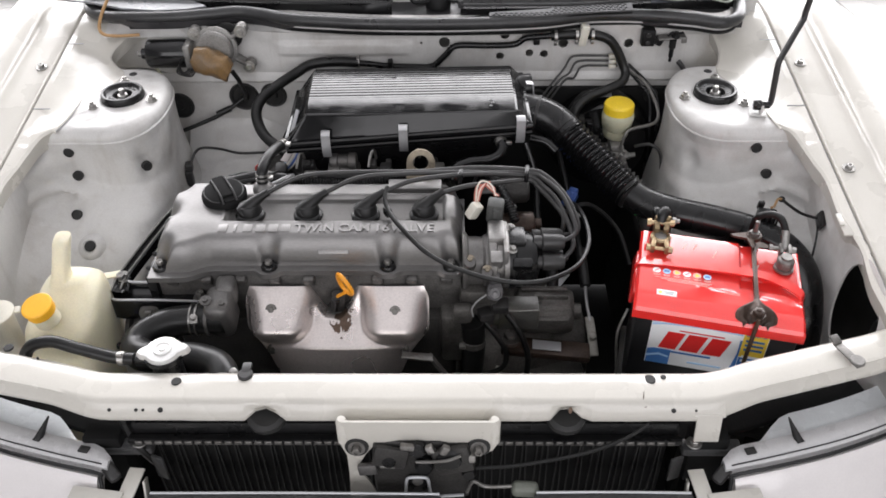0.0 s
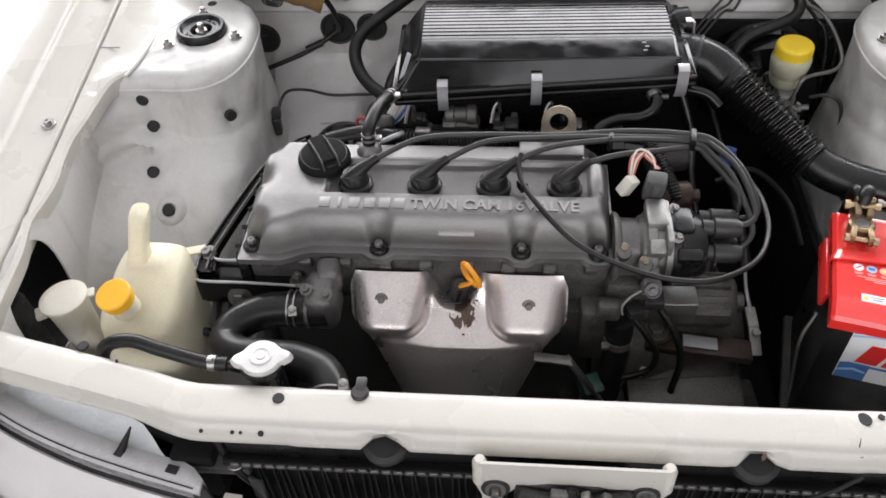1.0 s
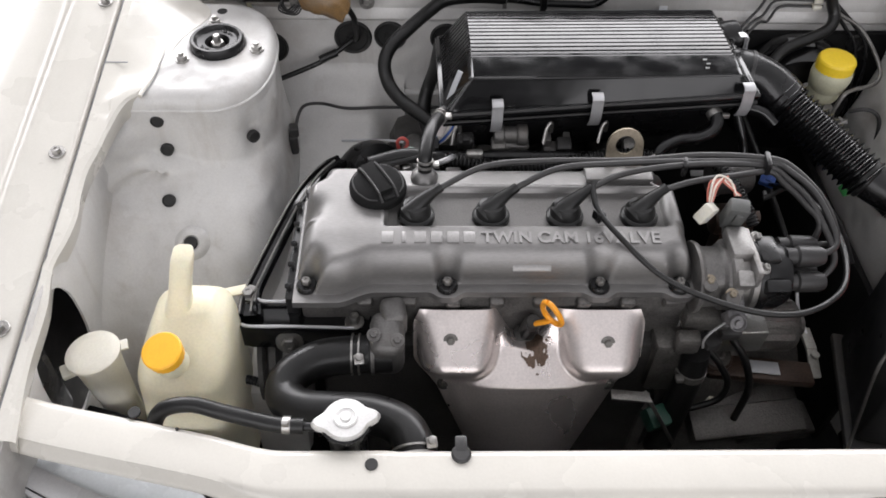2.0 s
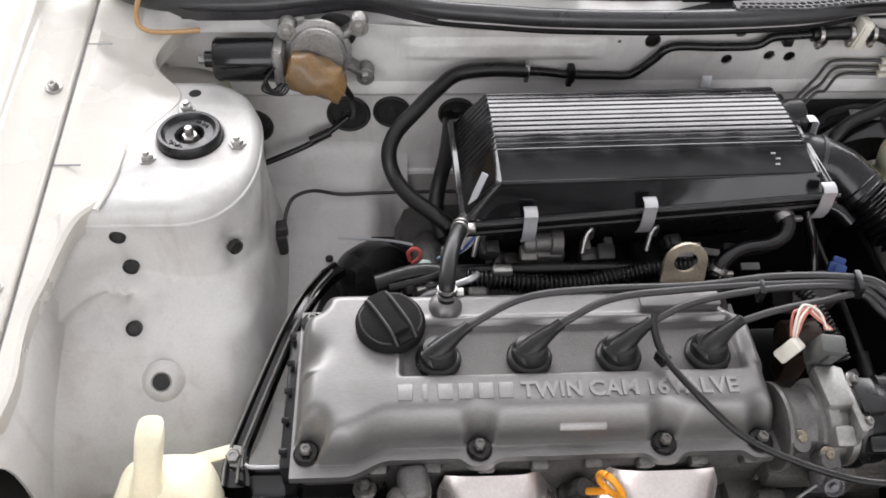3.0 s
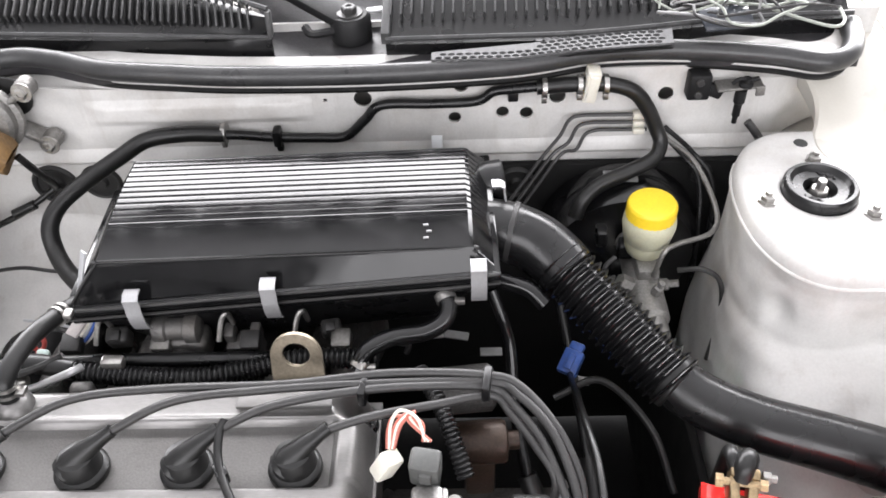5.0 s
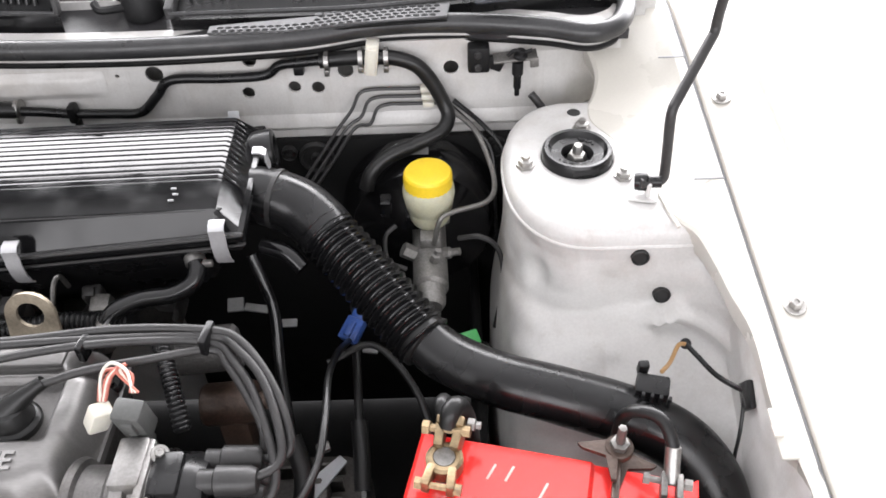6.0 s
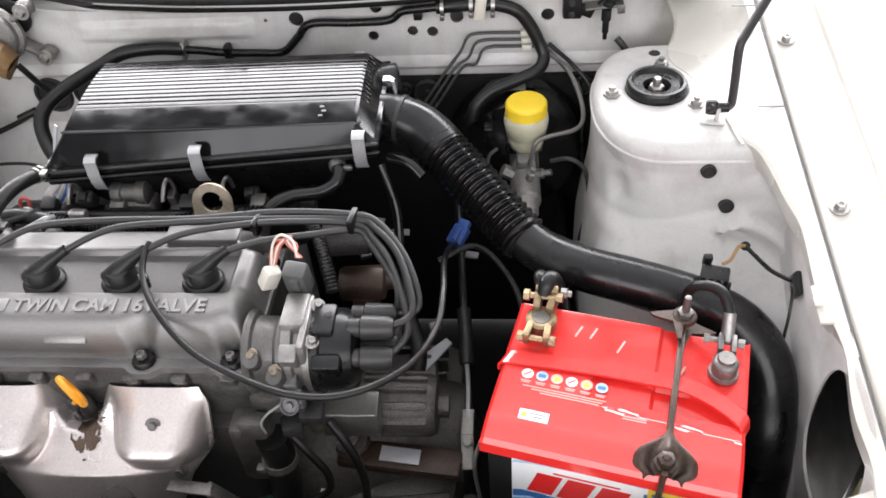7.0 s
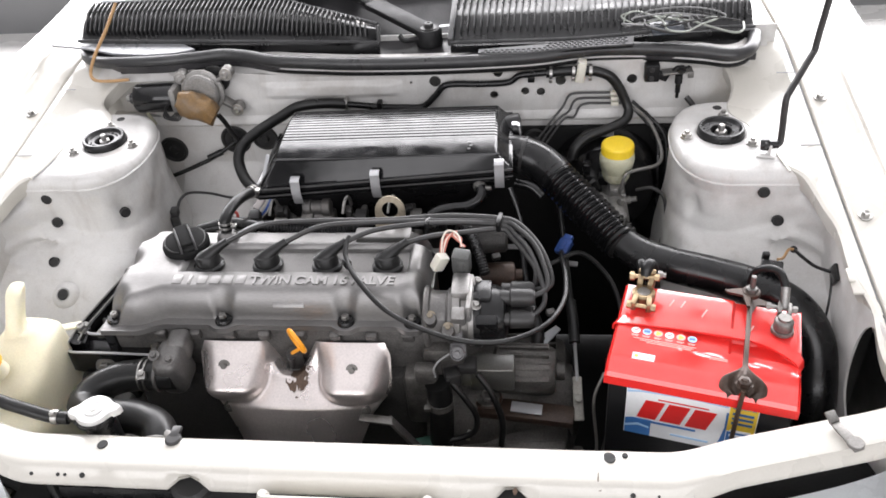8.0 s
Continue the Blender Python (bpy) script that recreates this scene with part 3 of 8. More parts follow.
            box(bm, (X(0.640), 0.945, rail_z(0.945) - 0.0005), (0.008, 0.010, 0.004), (8.5, 0, 0), 0.001)
            part("rail_tab", bm, PAINT, rail)

        # front wing
        sec = [(0.669, -0.05), (0.669, -0.003), (0.672, 0.0), (0.70, 0.002), (0.722, 0.003), (0.728, 0.006), (0.733, 0.016), (0.742, 0.021), (0.770, 0.022), (0.800, 0.014), (0.822, -0.006), (0.836, -0.04), (0.845, -0.12), (0.848, -0.30), (0.846, -0.45)]

        def wing(u, v):
            y = 0.62 + 1.45 * u
            k = v * (len(sec) - 1)
            i = min(int(k), len(sec) - 2)
            h = sec[i][0] + (sec[i + 1][0] - sec[i][0]) * (k - i)
            dz = sec[i][1] + (sec[i + 1][1] - sec[i][1]) * (k - i)
            nose = 0.10 * (1 - step(0.0, 0.35, u)) ** 2 * step(0.70, 0.85, h)
            return Vector((X(h - nose), y, rail_z(y) + dz + 0.03 * step(1.5, 2.1, y)))

        w = part("wing", grid(wing, 40, 28), PAINT, car, "cream white front wing", angle=50)
        for y in (0.82, 1.059, 1.33):
            bolt(w, (X(0.686), y, rail_z(y) + 0.002), (0, -0.15, 1), 0.006, 0.006)

    # upper scuttle panel, with round holes and cut-outs at both ends
    def P(y):
        return Matrix(((1, 0, 0, 0), (0, 0, 1, y), (0, 1, 0, 0), (0, 0, 0, 1)))

    holes = [(-0.001, 0.893, 0.0105), (0.105, 0.864, 0.0075), (0.161, 0.870, 0.0075), (0.189, 0.868, 0.0078), (0.224, 0.890, 0.0095), (0.348, 0.889, 0.009), (0.113, 0.907, 0.0085), (-0.118, 0.892, 0.0025), (-0.045, 0.892, 0.0025)]
    top = [(-0.47, 0.925), (-0.30, 0.914), (0.10, 0.914), (0.22, 0.924), (0.43, 0.926)]
    left_end = [(-0.452, 0.905), (-0.450, 0.860), (-0.450, 0.812)]
    right_end = [(0.437, 0.812), (0.437, 0.86), (0.436, 0.90)]
    out = [*reversed(left_end), *top, *reversed(right_end)]
    up = part("scuttle_panel", sheet(out, [oval(x, z, r, r, 18) for x, z, r in holes], 0.003, P(1.428)), BAY, car, "dusty white scuttle panel with round holes")
    # pressed swage across the scuttle
    def swage(u, v):
        x = -0.33 + 0.27 * u
        z = 0.900 - 0.036 * v
        d = hump(0, 1, u, 0.10) * hump(0, 1, v, 0.3)
        return Vector((x, 1.4245 - 0.006 * d, z))

    part("pressed_swage", grid(swage, 30, 12), BAY, up)
    bm = bmesh.new()
    prof = [(1.4245, 0.832), (1.4225, 0.829), (1.419, 0.822), (1.4175, 0.817), (1.4195, 0.813), (1.4245, 0.811)]
    rows = [[bm.verts.new((-0.58 + 1.10 * i / 20, y, z)) for y, z in prof] for i in range(21)]
    for a, b in zip(rows, rows[1:]):
        for k in range(len(prof) - 1):
            bm.faces.new((a[k], b[k], b[k + 1], a[k + 1]))
    part("ledge", bm, BAY, up)
    part("paper_tag", box(bmesh.new(), (0.083, 1.416, 0.836), (0.013, 0.003, 0.015), (-20, 0, 0), 0.0005), LABELW, up, "small white paper tag")
    # the panel runs back into a rounded pocket beside the tower
    part("scuttle_pocket", grid(lambda u, v: Vector((0.434 + 0.150 * u, 1.4265 + 0.060 * step(0.0, 0.9, u) ** 1.3, 0.812 + 0.116 * v)), 20, 8), BAY, up)
    part("scuttle_pocket", grid(lambda u, v: Vector((-0.447 - 0.200 * u, 1.4265 + 0.060 * step(0.0, 0.9, u) ** 1.3, 0.812 + 0.116 * v)), 20, 8), BAY, up)
    # plenum behind the pockets
    part("plenum_wall", sheet([(-0.70, 0.70), (0.60, 0.70), (0.60, 0.95), (-0.70, 0.95)], [], 0.004, P(1.505)), BAY, car, "grey plenum wall")
    bm = bmesh.new()
    box(bm, (XC, 1.465, 0.805), (1.25, 0.085, 0.004))
    part("plenum_floor", bm, BAY, car)
    # lower bulkhead with rubber grommets
    low = part("bulkhead", sheet([(-0.66, 0.28), (0.56, 0.28), (0.56, 0.812), (-0.66, 0.812)], [], 0.004, P(1.424)), BAY, car, "dusty grey lower bulkhead")
    for x, z, r in ((-0.532, 0.762, 0.028), (-0.400, 0.782, 0.030), (-0.341, 0.785, 0.026), (-0.252, 0.782, 0.026), (0.178, 0.782, 0.022), (0.145, 0.79, 0.010), (0.40, 0.79, 0.014)):
        bm = bmesh.new()
        lathe(bm, (x, 1.405 if x > 0 else 1.422, z), (0, -1, 0), [(r, 0), (r, 0.004), (r * 0.92, 0.007), (r * 0.80, 0.006), (r * 0.75, 0.003), (r * 0.35, 0.003), (r * 0.25, 0.008), (0, 0.008)], 28)
        part("grommet", bm, HOLE, low, "black rubber grommet")
    # black pad behind the booster, widened for shade; sloped toe panel and side member by the engine
    part("sound_pad", box(bmesh.new(), (0.255, 1.412, 0.5435), (0.63, 0.012, 0.523), (0, 0, 0), 0.004), MATTBLACK, low, "black sound pad widened to keep the low background dark")
    bm = bmesh.new()
    grid(lambda u, v: Vector((-0.52 + 0.20 * u, 1.4235 - 0.30 * v ** 1.7, 0.755 - 0.16 * v ** 0.75 - 0.12 * step(0.72, 1.0, u) * v ** 0.6)), 24, 24, bm=bm, skirt=(0, 0, -0.02))
    toe = part("toe_panel", bm, BAY, car, "dusty painted toe panel")
    for x, y, z in ((-0.43, 1.277, 0.6415), (-0.41, 1.20, 0.613)):
        part("hole_disc", disc(bmesh.new(), (x, y, z), (0, 0.3, 1), 0.005, 0.006), HOLE, toe)
    # added black sheet that puts shade low on the inner wing
    part("shade_sheet", box(bmesh.new(), (0.372, 1.19, 0.45), (0.012, 0.44, 0.30), (0, 0, 0), 0.004), MATTBLACK, car, "black sheet added for the shade low on the inner wing")
    part("side_member", box(bmesh.new(), (-0.490, 1.06, 0.545), (0.070, 0.42, 0.15), (-4, 0, 4), 0.012), BAY, car, "dusty painted side member")
    # sound pad seam line and stamped ridge on the bulkhead's lower half
    part("pressed_rib", tube(bmesh.new(), [(-0.52, 1.422, 0.66), (-0.45, 1.420, 0.672), (-0.30, 1.420, 0.675), (-0.1, 1.421, 0.67)], 0.006, 8), BAY, low)

    # radiator support: folded cross member, kinked back at both ends
    def kink(x):
        h = abs(x - XC)
        q = 0.0 if h < 0.375 else (0.28 * (h - 0.375) if h < 0.62 else 0.0686 + 0.36 * (h - 0.62)) * step(0.375, 0.46, h) ** 0.5
        return q * (0.80 if x < XC else 1.0)

    def lift(x):
        return step(0.37, 0.47, abs(x - XC))

    prof = [(0.700, 0.735), (0.698, 0.778), (0.694, 0.786), (0.688, 0.788), (0.655, 0.788), (0.649, 0.7868), (0.6445, 0.783), (0.638, 0.773), (0.6355, 0.766), (0.638, 0.760)]
    bm = bmesh.new()
    rows = []
    xs = [XC - 0.665 + 1.33 * i / 100 for i in range(101)]
    for x in xs:
        nick = sum(math.exp(-((x - c) / 0.017) ** 4) for c in (-0.222, 0.160)) * 0.012
        seam = 0.0026 * (1 if -0.315 < x < 0.262 else 0)
        rows.append([bm.verts.new((x, y + kink(x) + (nick if i > 6 else 0) + (0.004 * lift(x) if i > 5 else 0) - seam, z + seam + (0.004 * lift(x) if i > 6 else 0) + (nick * 0.8 if i > 7 else 0))) for i, (y, z) in enumerate(prof)])
    for a, b in zip(rows, rows[1:]):
        for k in range(len(prof) - 1):
            bm.faces.new((a[k], a[k + 1], b[k + 1], b[k]))
    sup = part("radiator_support", bm, PAINT, car, "cream white radiator support with small holes", angle=50)
    # black discs painting the dark of the small holes
    for x, y, r in ((-0.340, 0.678, 0.0065), (0.268, 0.682, 0.0075), (0.286, 0.686, 0.0035), (-0.232, 0.680, 0.0035), (0.162, 0.681, 0.0035), (0.190, 0.681, 0.0045), (-0.032, 0.680, 0.002), (-0.536, 0.718, 0.0016), (-0.583, 0.737, 0.0065)):
        part("hole_disc", disc(bmesh.new(), (x, y, 0.7868), (0, 0, 1), r, 0.003, 0.0006), HOLE, sup)
    for x, r in ((-0.418, 0.003), (-0.384, 0.0030), (-0.375, 0.0025), (-0.353, 0.0045), (-0.262, 0.0035), (-0.178, 0.0045), (-0.154, 0.003), (0.082, 0.003), (0.104, 0.004), (0.292, 0.004), (0.300 + 0.02, 0.002)):
        n = Vector((0, -0.86, 0.5)).normalized()
        part("hole_disc", disc(bmesh.new(), Vector((x, 0.6412 + kink(x) + 0.003 * lift(x), 0.7772 + 0.001 * lift(x))), n, r * 0.75, 0.002, 0.0004), HOLE, sup)
    for x in (-0.222, 0.160):
        bm = bmesh.new()
        lathe(bm, (x, 0.650, 0.754), (0, -0.25, 1), [(0.026, 0), (0.026, 0.010), (0.020, 0.013), (0.012, 0.010), (0, 0.010)], 24)
        part("rubber_pad", bm, HOLE, sup, "black rubber radiator pad")
    random.seed(3)
    for x, y, z, w, h in ((0.163, 0.6400, 0.779, 0.006, 0.014), (0.256, 0.6395, 0.778, 0.007, 0.016), (0.150, 0.6455, 0.7850, 0.02, 0.003), (0.254, 0.650, 0.7890, 0.002, 0.026), (0.175, 0.6450, 0.7840, 0.016, 0.003)):
        def scab(u, v, x=x, y=y, z=z, w=w, h=h):
            a = 2 * math.pi * u
            r = v * (0.75 + 0.25 * math.sin(3 * a + x * 90) * math.cos(5 * a))
            return Vector((x + w / 2 * r * math.cos(a), y - 0.0012 + 0.5 * h / 2 * r * math.sin(a) * 0.9, z + 0.0012 + 0.86 * h / 2 * r * math.sin(a)))

        part("rust_mark", grid(scab, 16, 3), RUST, sup)
    for s in (-1, 1):
        bm = bmesh.new()
        bar(bm, (XC + s * 0.36, 0.690, 0.682), (XC + s * 0.64, 0.775, 0.682), 0.07, 0.012, 0.003)
        box(bm, (XC + s * 0.40, 0.655, 0.672), (0.05, 0.03, 0.09), (0, 0, 0), 0.004)
        part("lamp_carrier", bm, MATTBLACK, car, "black lamp carrier under the cross member")
    # two folded tabs on it
    bm = bmesh.new()
    box(bm, (0.338, 0.634, 0.752), (0.032, 0.004, 0.044), (-12, 0, 0), 0.0015)
    box(bm, (0.338, 0.645, 0.776), (0.040, 0.022, 0.004), (38, 0, 0), 0.0015)
    part("folded_tab", bm, PAINT, sup)
    bm = bmesh.new()
    box(bm, (0.532, 0.719, 0.795), (0.013, 0.046, 0.003), (0, 0, 22), 0.0012)
    box(bm, (0.522, 0.742, 0.799), (0.013, 0.014, 0.003), (20, 0, 22), 0.0012)
    disc(bm, (0.538, 0.706, 0.7955), (0, 0, 1), 0.0095, 0.004)
    part("rod_clip", bm, DULL, sup, "grey metal stay clip")
    bm = bmesh.new()
    disc(bm, (-0.252, 0.687, 0.7885), (0, 0, 1), 0.010, 0.006, 0.002)
    box(bm, (-0.252, 0.697, 0.792), (0.012, 0.018, 0.006), bev=0.002)
    part("rubber_stop", bm, LEAD, sup, "grey rubber clip")
    return car


build_ground()
build_room()
car_body = build_body()


# ---- scuttle and windscreen foot ----
def build_cowl():
    c = thing("cowl", (XC, 1.55, 0.93), "faded black slatted cowl grille below the windscreen", "cowl")

    def top(u, v):
        x = -0.700 + 1.25 * u
        y0 = 1.416 + 0.030 * math.exp(-((x + 0.39) / 0.06) ** 2) + 0.02 * math.exp(-((x - 0.31) / 0.07) ** 2)
        y0 += 0.75 * max(-0.585 - x, 0)
        y = y0 + (1.712 - y0) * v
        return Vector((x, y, 0.938 + 0.050 * step(0.14, 0.95, v) + 0.003 * math.sin(9 * x)))

    part("cowl_panel", grid(top, 60, 24, skirt=(0, 0, -0.012)), COWLP, c, "dusty dark cowl panel")
    # ribbed grilles: a sloped tray with upright fins, one per side of the wiper pivots
    for side, x0, x1, n in (("left", -0.70, -0.10, 62), ("right", 0.030, 0.555, 44)):
        def depth(x):
            if side == "left":
                f = (x + 0.60) / 0.50
                return 1.492 - 0.040 * f, 1.605 if f < 0.54 else 1.605 - 0.148 * (f - 0.54) / 0.46
            return 1.440 + 0.03 * step(0.2, 0.5, x), 1.60

        def tray(u, v):
            x = x0 + (x1 - x0) * u
            a, b = depth(x)
            return Vector((x, a + (b - a) * v, 0.953 + 0.030 * step(0.0, 0.5, v)))

        g = part("grille", grid(tray, 30, 10, skirt=(0, 0, -0.02)), BLACK, c, "black slatted cowl grille")
        for i in range(n):
            x = x0 + (x1 - x0) * (i + 0.5) / n
            a, b = depth(x)
            lean = 0.010 * (x - XC)
            bm = bmesh.new()
            if b - a > 0.016:
                m = 0.45 * a + 0.55 * b
                k = 0.30 if side == "left" else 0.34
                bar(bm, (x - lean, a + k * (m - a), 0.960 + 0.028 * k), (x, m, 0.989), 0.0024, 0.012, 0.0006)
                bar(bm, (x, m + 0.002, 0.990), (x + lean, b - 0.003, 0.992), 0.0024, 0.010, 0.0006)
                part("fin", bm, COWL, g)
            else:
                bm.free()
        bm = bmesh.new()
        pts = []
        for i in range(9):
            x = x0 + (x1 - x0) * i / 8
            a, b = depth(x)
            pts.append((x, a, 0.960))
        tube(bm, pts, 0.003, 6)
        pts = [(p[0], depth(p[0])[1], 0.992) for p in pts]
        tube(bm, pts, 0.003, 6)
        if side == "left":
            bar(bm, (x1, depth(x1)[0], 0.960), (x1, depth(x1)[1], 0.99), 0.006, 0.012)
        else:
            bar(bm, (x0, depth(x0)[0], 0.960), (x0, depth(x0)[1], 0.992), 0.010, 0.016)
        part("grille_frame", bm, COWL, g)
    # perforated strip beside the grille
    bm = bmesh.new()
    holes = []
    for i in range(27):
        for j in range(5):
            x = 0.090 + 0.0092 * i + (0.0046 if j % 2 else 0)
            y = 1.3985 + 0.0072 * j + 0.022 * step(0.15, 0.32, x)
            if j < 2 or x > 0.20:
                holes.append(oval(x, y, 0.0041, 0.0030, 8))
    outline = [(0.082, 1.396), (0.17, 1.395), (0.24, 1.408), (0.345, 1.417), (0.350, 1.458), (0.26, 1.452), (0.205, 1.428), (0.082, 1.411)]
    sheet(outline, holes, 0.002, pose(0, 0, 0.9585), bm)
    part("perforated_strip", bm, STRIP, c, "grey perforated metal strip")
    part("strip_backing", sheet(outline, [], 0.002, pose(0, 0, 0.9530)), MATTBLACK, c)
    # windscreen foot and its dark surround
    g = part("windscreen", grid(lambda u, v: Vector((-0.72 + 1.28 * u, 1.66 + 0.42 * v, 0.992 + 0.26 * v)), 8, 6, skirt=(0, 0, -0.006)), GLASS, c, "dark windscreen glass")
    part("screen_rubber", tube(bmesh.new(), [(-0.66, 1.645, 0.990), (-0.3, 1.64, 0.990), (XC, 1.638, 0.990), (0.2, 1.64, 0.990), (0.58, 1.645, 0.990)], 0.010, 8), SEAL, c)
    # pale sheet laid in for the bright reflection in the glass
    part("screen_reflection", sheet([(-0.69, 1.608), (-0.17, 1.612), (-0.17, 1.640), (-0.69, 1.640)], [], 0.004, pose(0, 0, 0.9965)), PLATE, c, "pale strip painting the bright reflection at the windscreen's foot")
    # bonnet seal, snaking along the scuttle's lip
    line = [(-0.715, 1.560, 0.930), (-0.690, 1.495, 0.930), (-0.650, 1.460, 0.934), (-0.600, 1.438, 0.940), (-0.510, 1.428, 0.945), (-0.440, 1.440, 0.945), (-0.392, 1.450, 0.945), (-0.340, 1.438, 0.945), (-0.286, 1.416, 0.945), (-0.210, 1.404, 0.945), (-0.128, 1.395, 0.945), (0.022, 1.392, 0.945), (0.173, 1.402, 0.945), (0.268, 1.425, 0.945), (0.358, 1.425, 0.945), (0.452, 1.408, 0.945), (0.500, 1.393, 0.944), (0.530, 1.405, 0.944), (0.546, 1.432, 0.945), (0.556, 1.470, 0.945)]
    bm = bmesh.new()
    tube(bm, line, 0.0115, 12, 8)
    part("bonnet_seal", bm, SEAL, c, "grey black rubber bonnet seal")
    part("seal_lip", tube(bmesh.new(), [(x, y + 0.004, z - 0.021) for x, y, z in line[3:-1]], 0.0035, 6), RUBBER, c)
    # lip of the scuttle under the seal
    bm = bmesh.new()
    pts = spline(line[2:-1], 6)
    rows = [[bm.verts.new((p.x, 1.428, 0.905)), bm.verts.new((p.x, p.y + 0.010, 0.920)), bm.verts.new((p.x, p.y + 0.002, 0.929)), bm.verts.new((p.x, p.y + 0.004, 0.936)), bm.verts.new((p.x, p.y + 0.05, 0.940))] for p in pts]
    for a, b in zip(rows, rows[1:]):
        for k in range(4):
            bm.faces.new((a[k], b[k], b[k + 1], a[k + 1]))
    part("scuttle_lip", bm, BAY, c, "painted scuttle lip")
    # wiper pivots and arm
    bm = bmesh.new()
    lathe(bm, (-0.143, 1.509, 0.95), (0, -0.2, 1), [(0.022, 0), (0.020, 0.012), (0.012, 0.016), (0.012, 0.022), (0.006, 0.022), (0.006, 0.030), (0, 0.030)], 20)
    part("wiper_pivot", bm, CAST, c, "worn grey wiper pivot")
    # dark glossy corner beside the grille; the sky's reflection is mixed in as mid grey
    bm = sheet([(-0.76, 1.500), (-0.672, 1.478), (-0.612, 1.452), (-0.540, 1.441), (-0.485, 1.446), (-0.452, 1.460), (-0.480, 1.482), (-0.530, 1.5035), (-0.76, 1.515)], [], 0.004, pose(0, 0, 0.9535))
    part("scuttle_corner", bm, TRIMG, c, "glossy dark scuttle corner with its sky reflection set in as grey")
    return c


def build_wiper():
    w = thing("windscreen_wiper", (-0.013, 1.487, 0.955), "black steel wiper arm on its pivot nut", "wiper arm")
    bm = bmesh.new()
    for a, b, ww in (((-0.006, 1.476, 0.962), (-0.130, 1.568, 0.988), 0.040), ((-0.125, 1.564, 0.987), (-0.30, 1.700, 1.030), 0.032)):
        bar(bm, a, b, ww, 0.012, 0.004)
    lathe(bm, (-0.013, 1.484, 0.940), (0, 0, 1), [(0.024, 0), (0.024, 0.024), (0.020, 0.030), (0, 0.030)], 24)
    part("arm", bm, ARM, w)
    bl = part("blade", tube(bmesh.new(), [(-0.66, 1.652, 1.006), (-0.52, 1.648, 1.008), (-0.36, 1.648, 1.010), (-0.19, 1.656, 1.012)], 0.0085, 10), ARM, w, "black wiper blade")
    # small pale blocks for the bright spots along the blade
    for x in (-0.58, -0.50, -0.34, -0.27):
        part("blade_spot", box(bmesh.new(), (x, 1.641, 1.014), (0.012, 0.004, 0.004), bev=0.001), PLATE, bl)
    bm = bmesh.new()
    tube(bm, [(-0.030, 1.472, 0.955), (-0.055, 1.462, 0.957), (-0.064, 1.470, 0.962)], 0.005, 8)
    part("bracket", bm, ARM, w)
    part("bracket", box(bmesh.new(), (0.022, 1.500, 0.966), (0.034, 0.010, 0.004), (0, 0, 10), 0.0015), CLIP, w)
    bolt(w, (-0.013, 1.484, 0.970), (0, 0, 1), 0.009, 0.008, LEAD, "pivot_nut")


def build_wire_bundle():
    w_ = thing("wire_bundle", (0.40, 1.45, 0.96), "loose loops of thin grey wire lying on the cowl", "wire")
    for k, (cx, cy, rx, ry, m, r) in enumerate(((0.385, 1.440, 0.060, 0.020, WGREY, 0.0016), (0.405, 1.436, 0.050, 0.026, LEAD, 0.0016), (0.430, 1.432, 0.046, 0.022, WIRE, 0.0015), (0.375, 1.448, 0.044, 0.014, WIRE, 0.0013),
                                                (0.450, 1.430, 0.062, 0.018, LEAD, 0.0014), (0.415, 1.442, 0.080, 0.014, WGREY, 0.0012))):
        pts = []
        for i in range(13):
            a = 0.8 * k + i * 0.62
            w = 1 + 0.16 * math.sin(2.3 * i + 2 * k)
            pts.append((cx + w * rx * math.cos(a), cy + w * ry * math.sin(a), 0.982 + 0.003 * k + 0.008 * math.sin(a * 2 + k)))
        part("wire_loop", tube(bmesh.new(), pts, r, 6, 6), m, w_)
    part("wire_loop", tube(bmesh.new(), [(0.440, 1.445, 0.985), (0.48, 1.425, 0.978), (0.51, 1.412, 0.975), (0.525, 1.425, 0.975), (0.53, 1.455, 0.975)], 0.0018, 6), WIRE, w_)
    part("tape_patch", box(bmesh.new(), (0.402, 1.434, 0.977), (0.056, 0.034, 0.003), (16, 0, 8), 0.001), mat("glossy dark film", (0.05, 0.055, 0.065), 0.15, vary=0.2), w_, "glossy dark film patch")


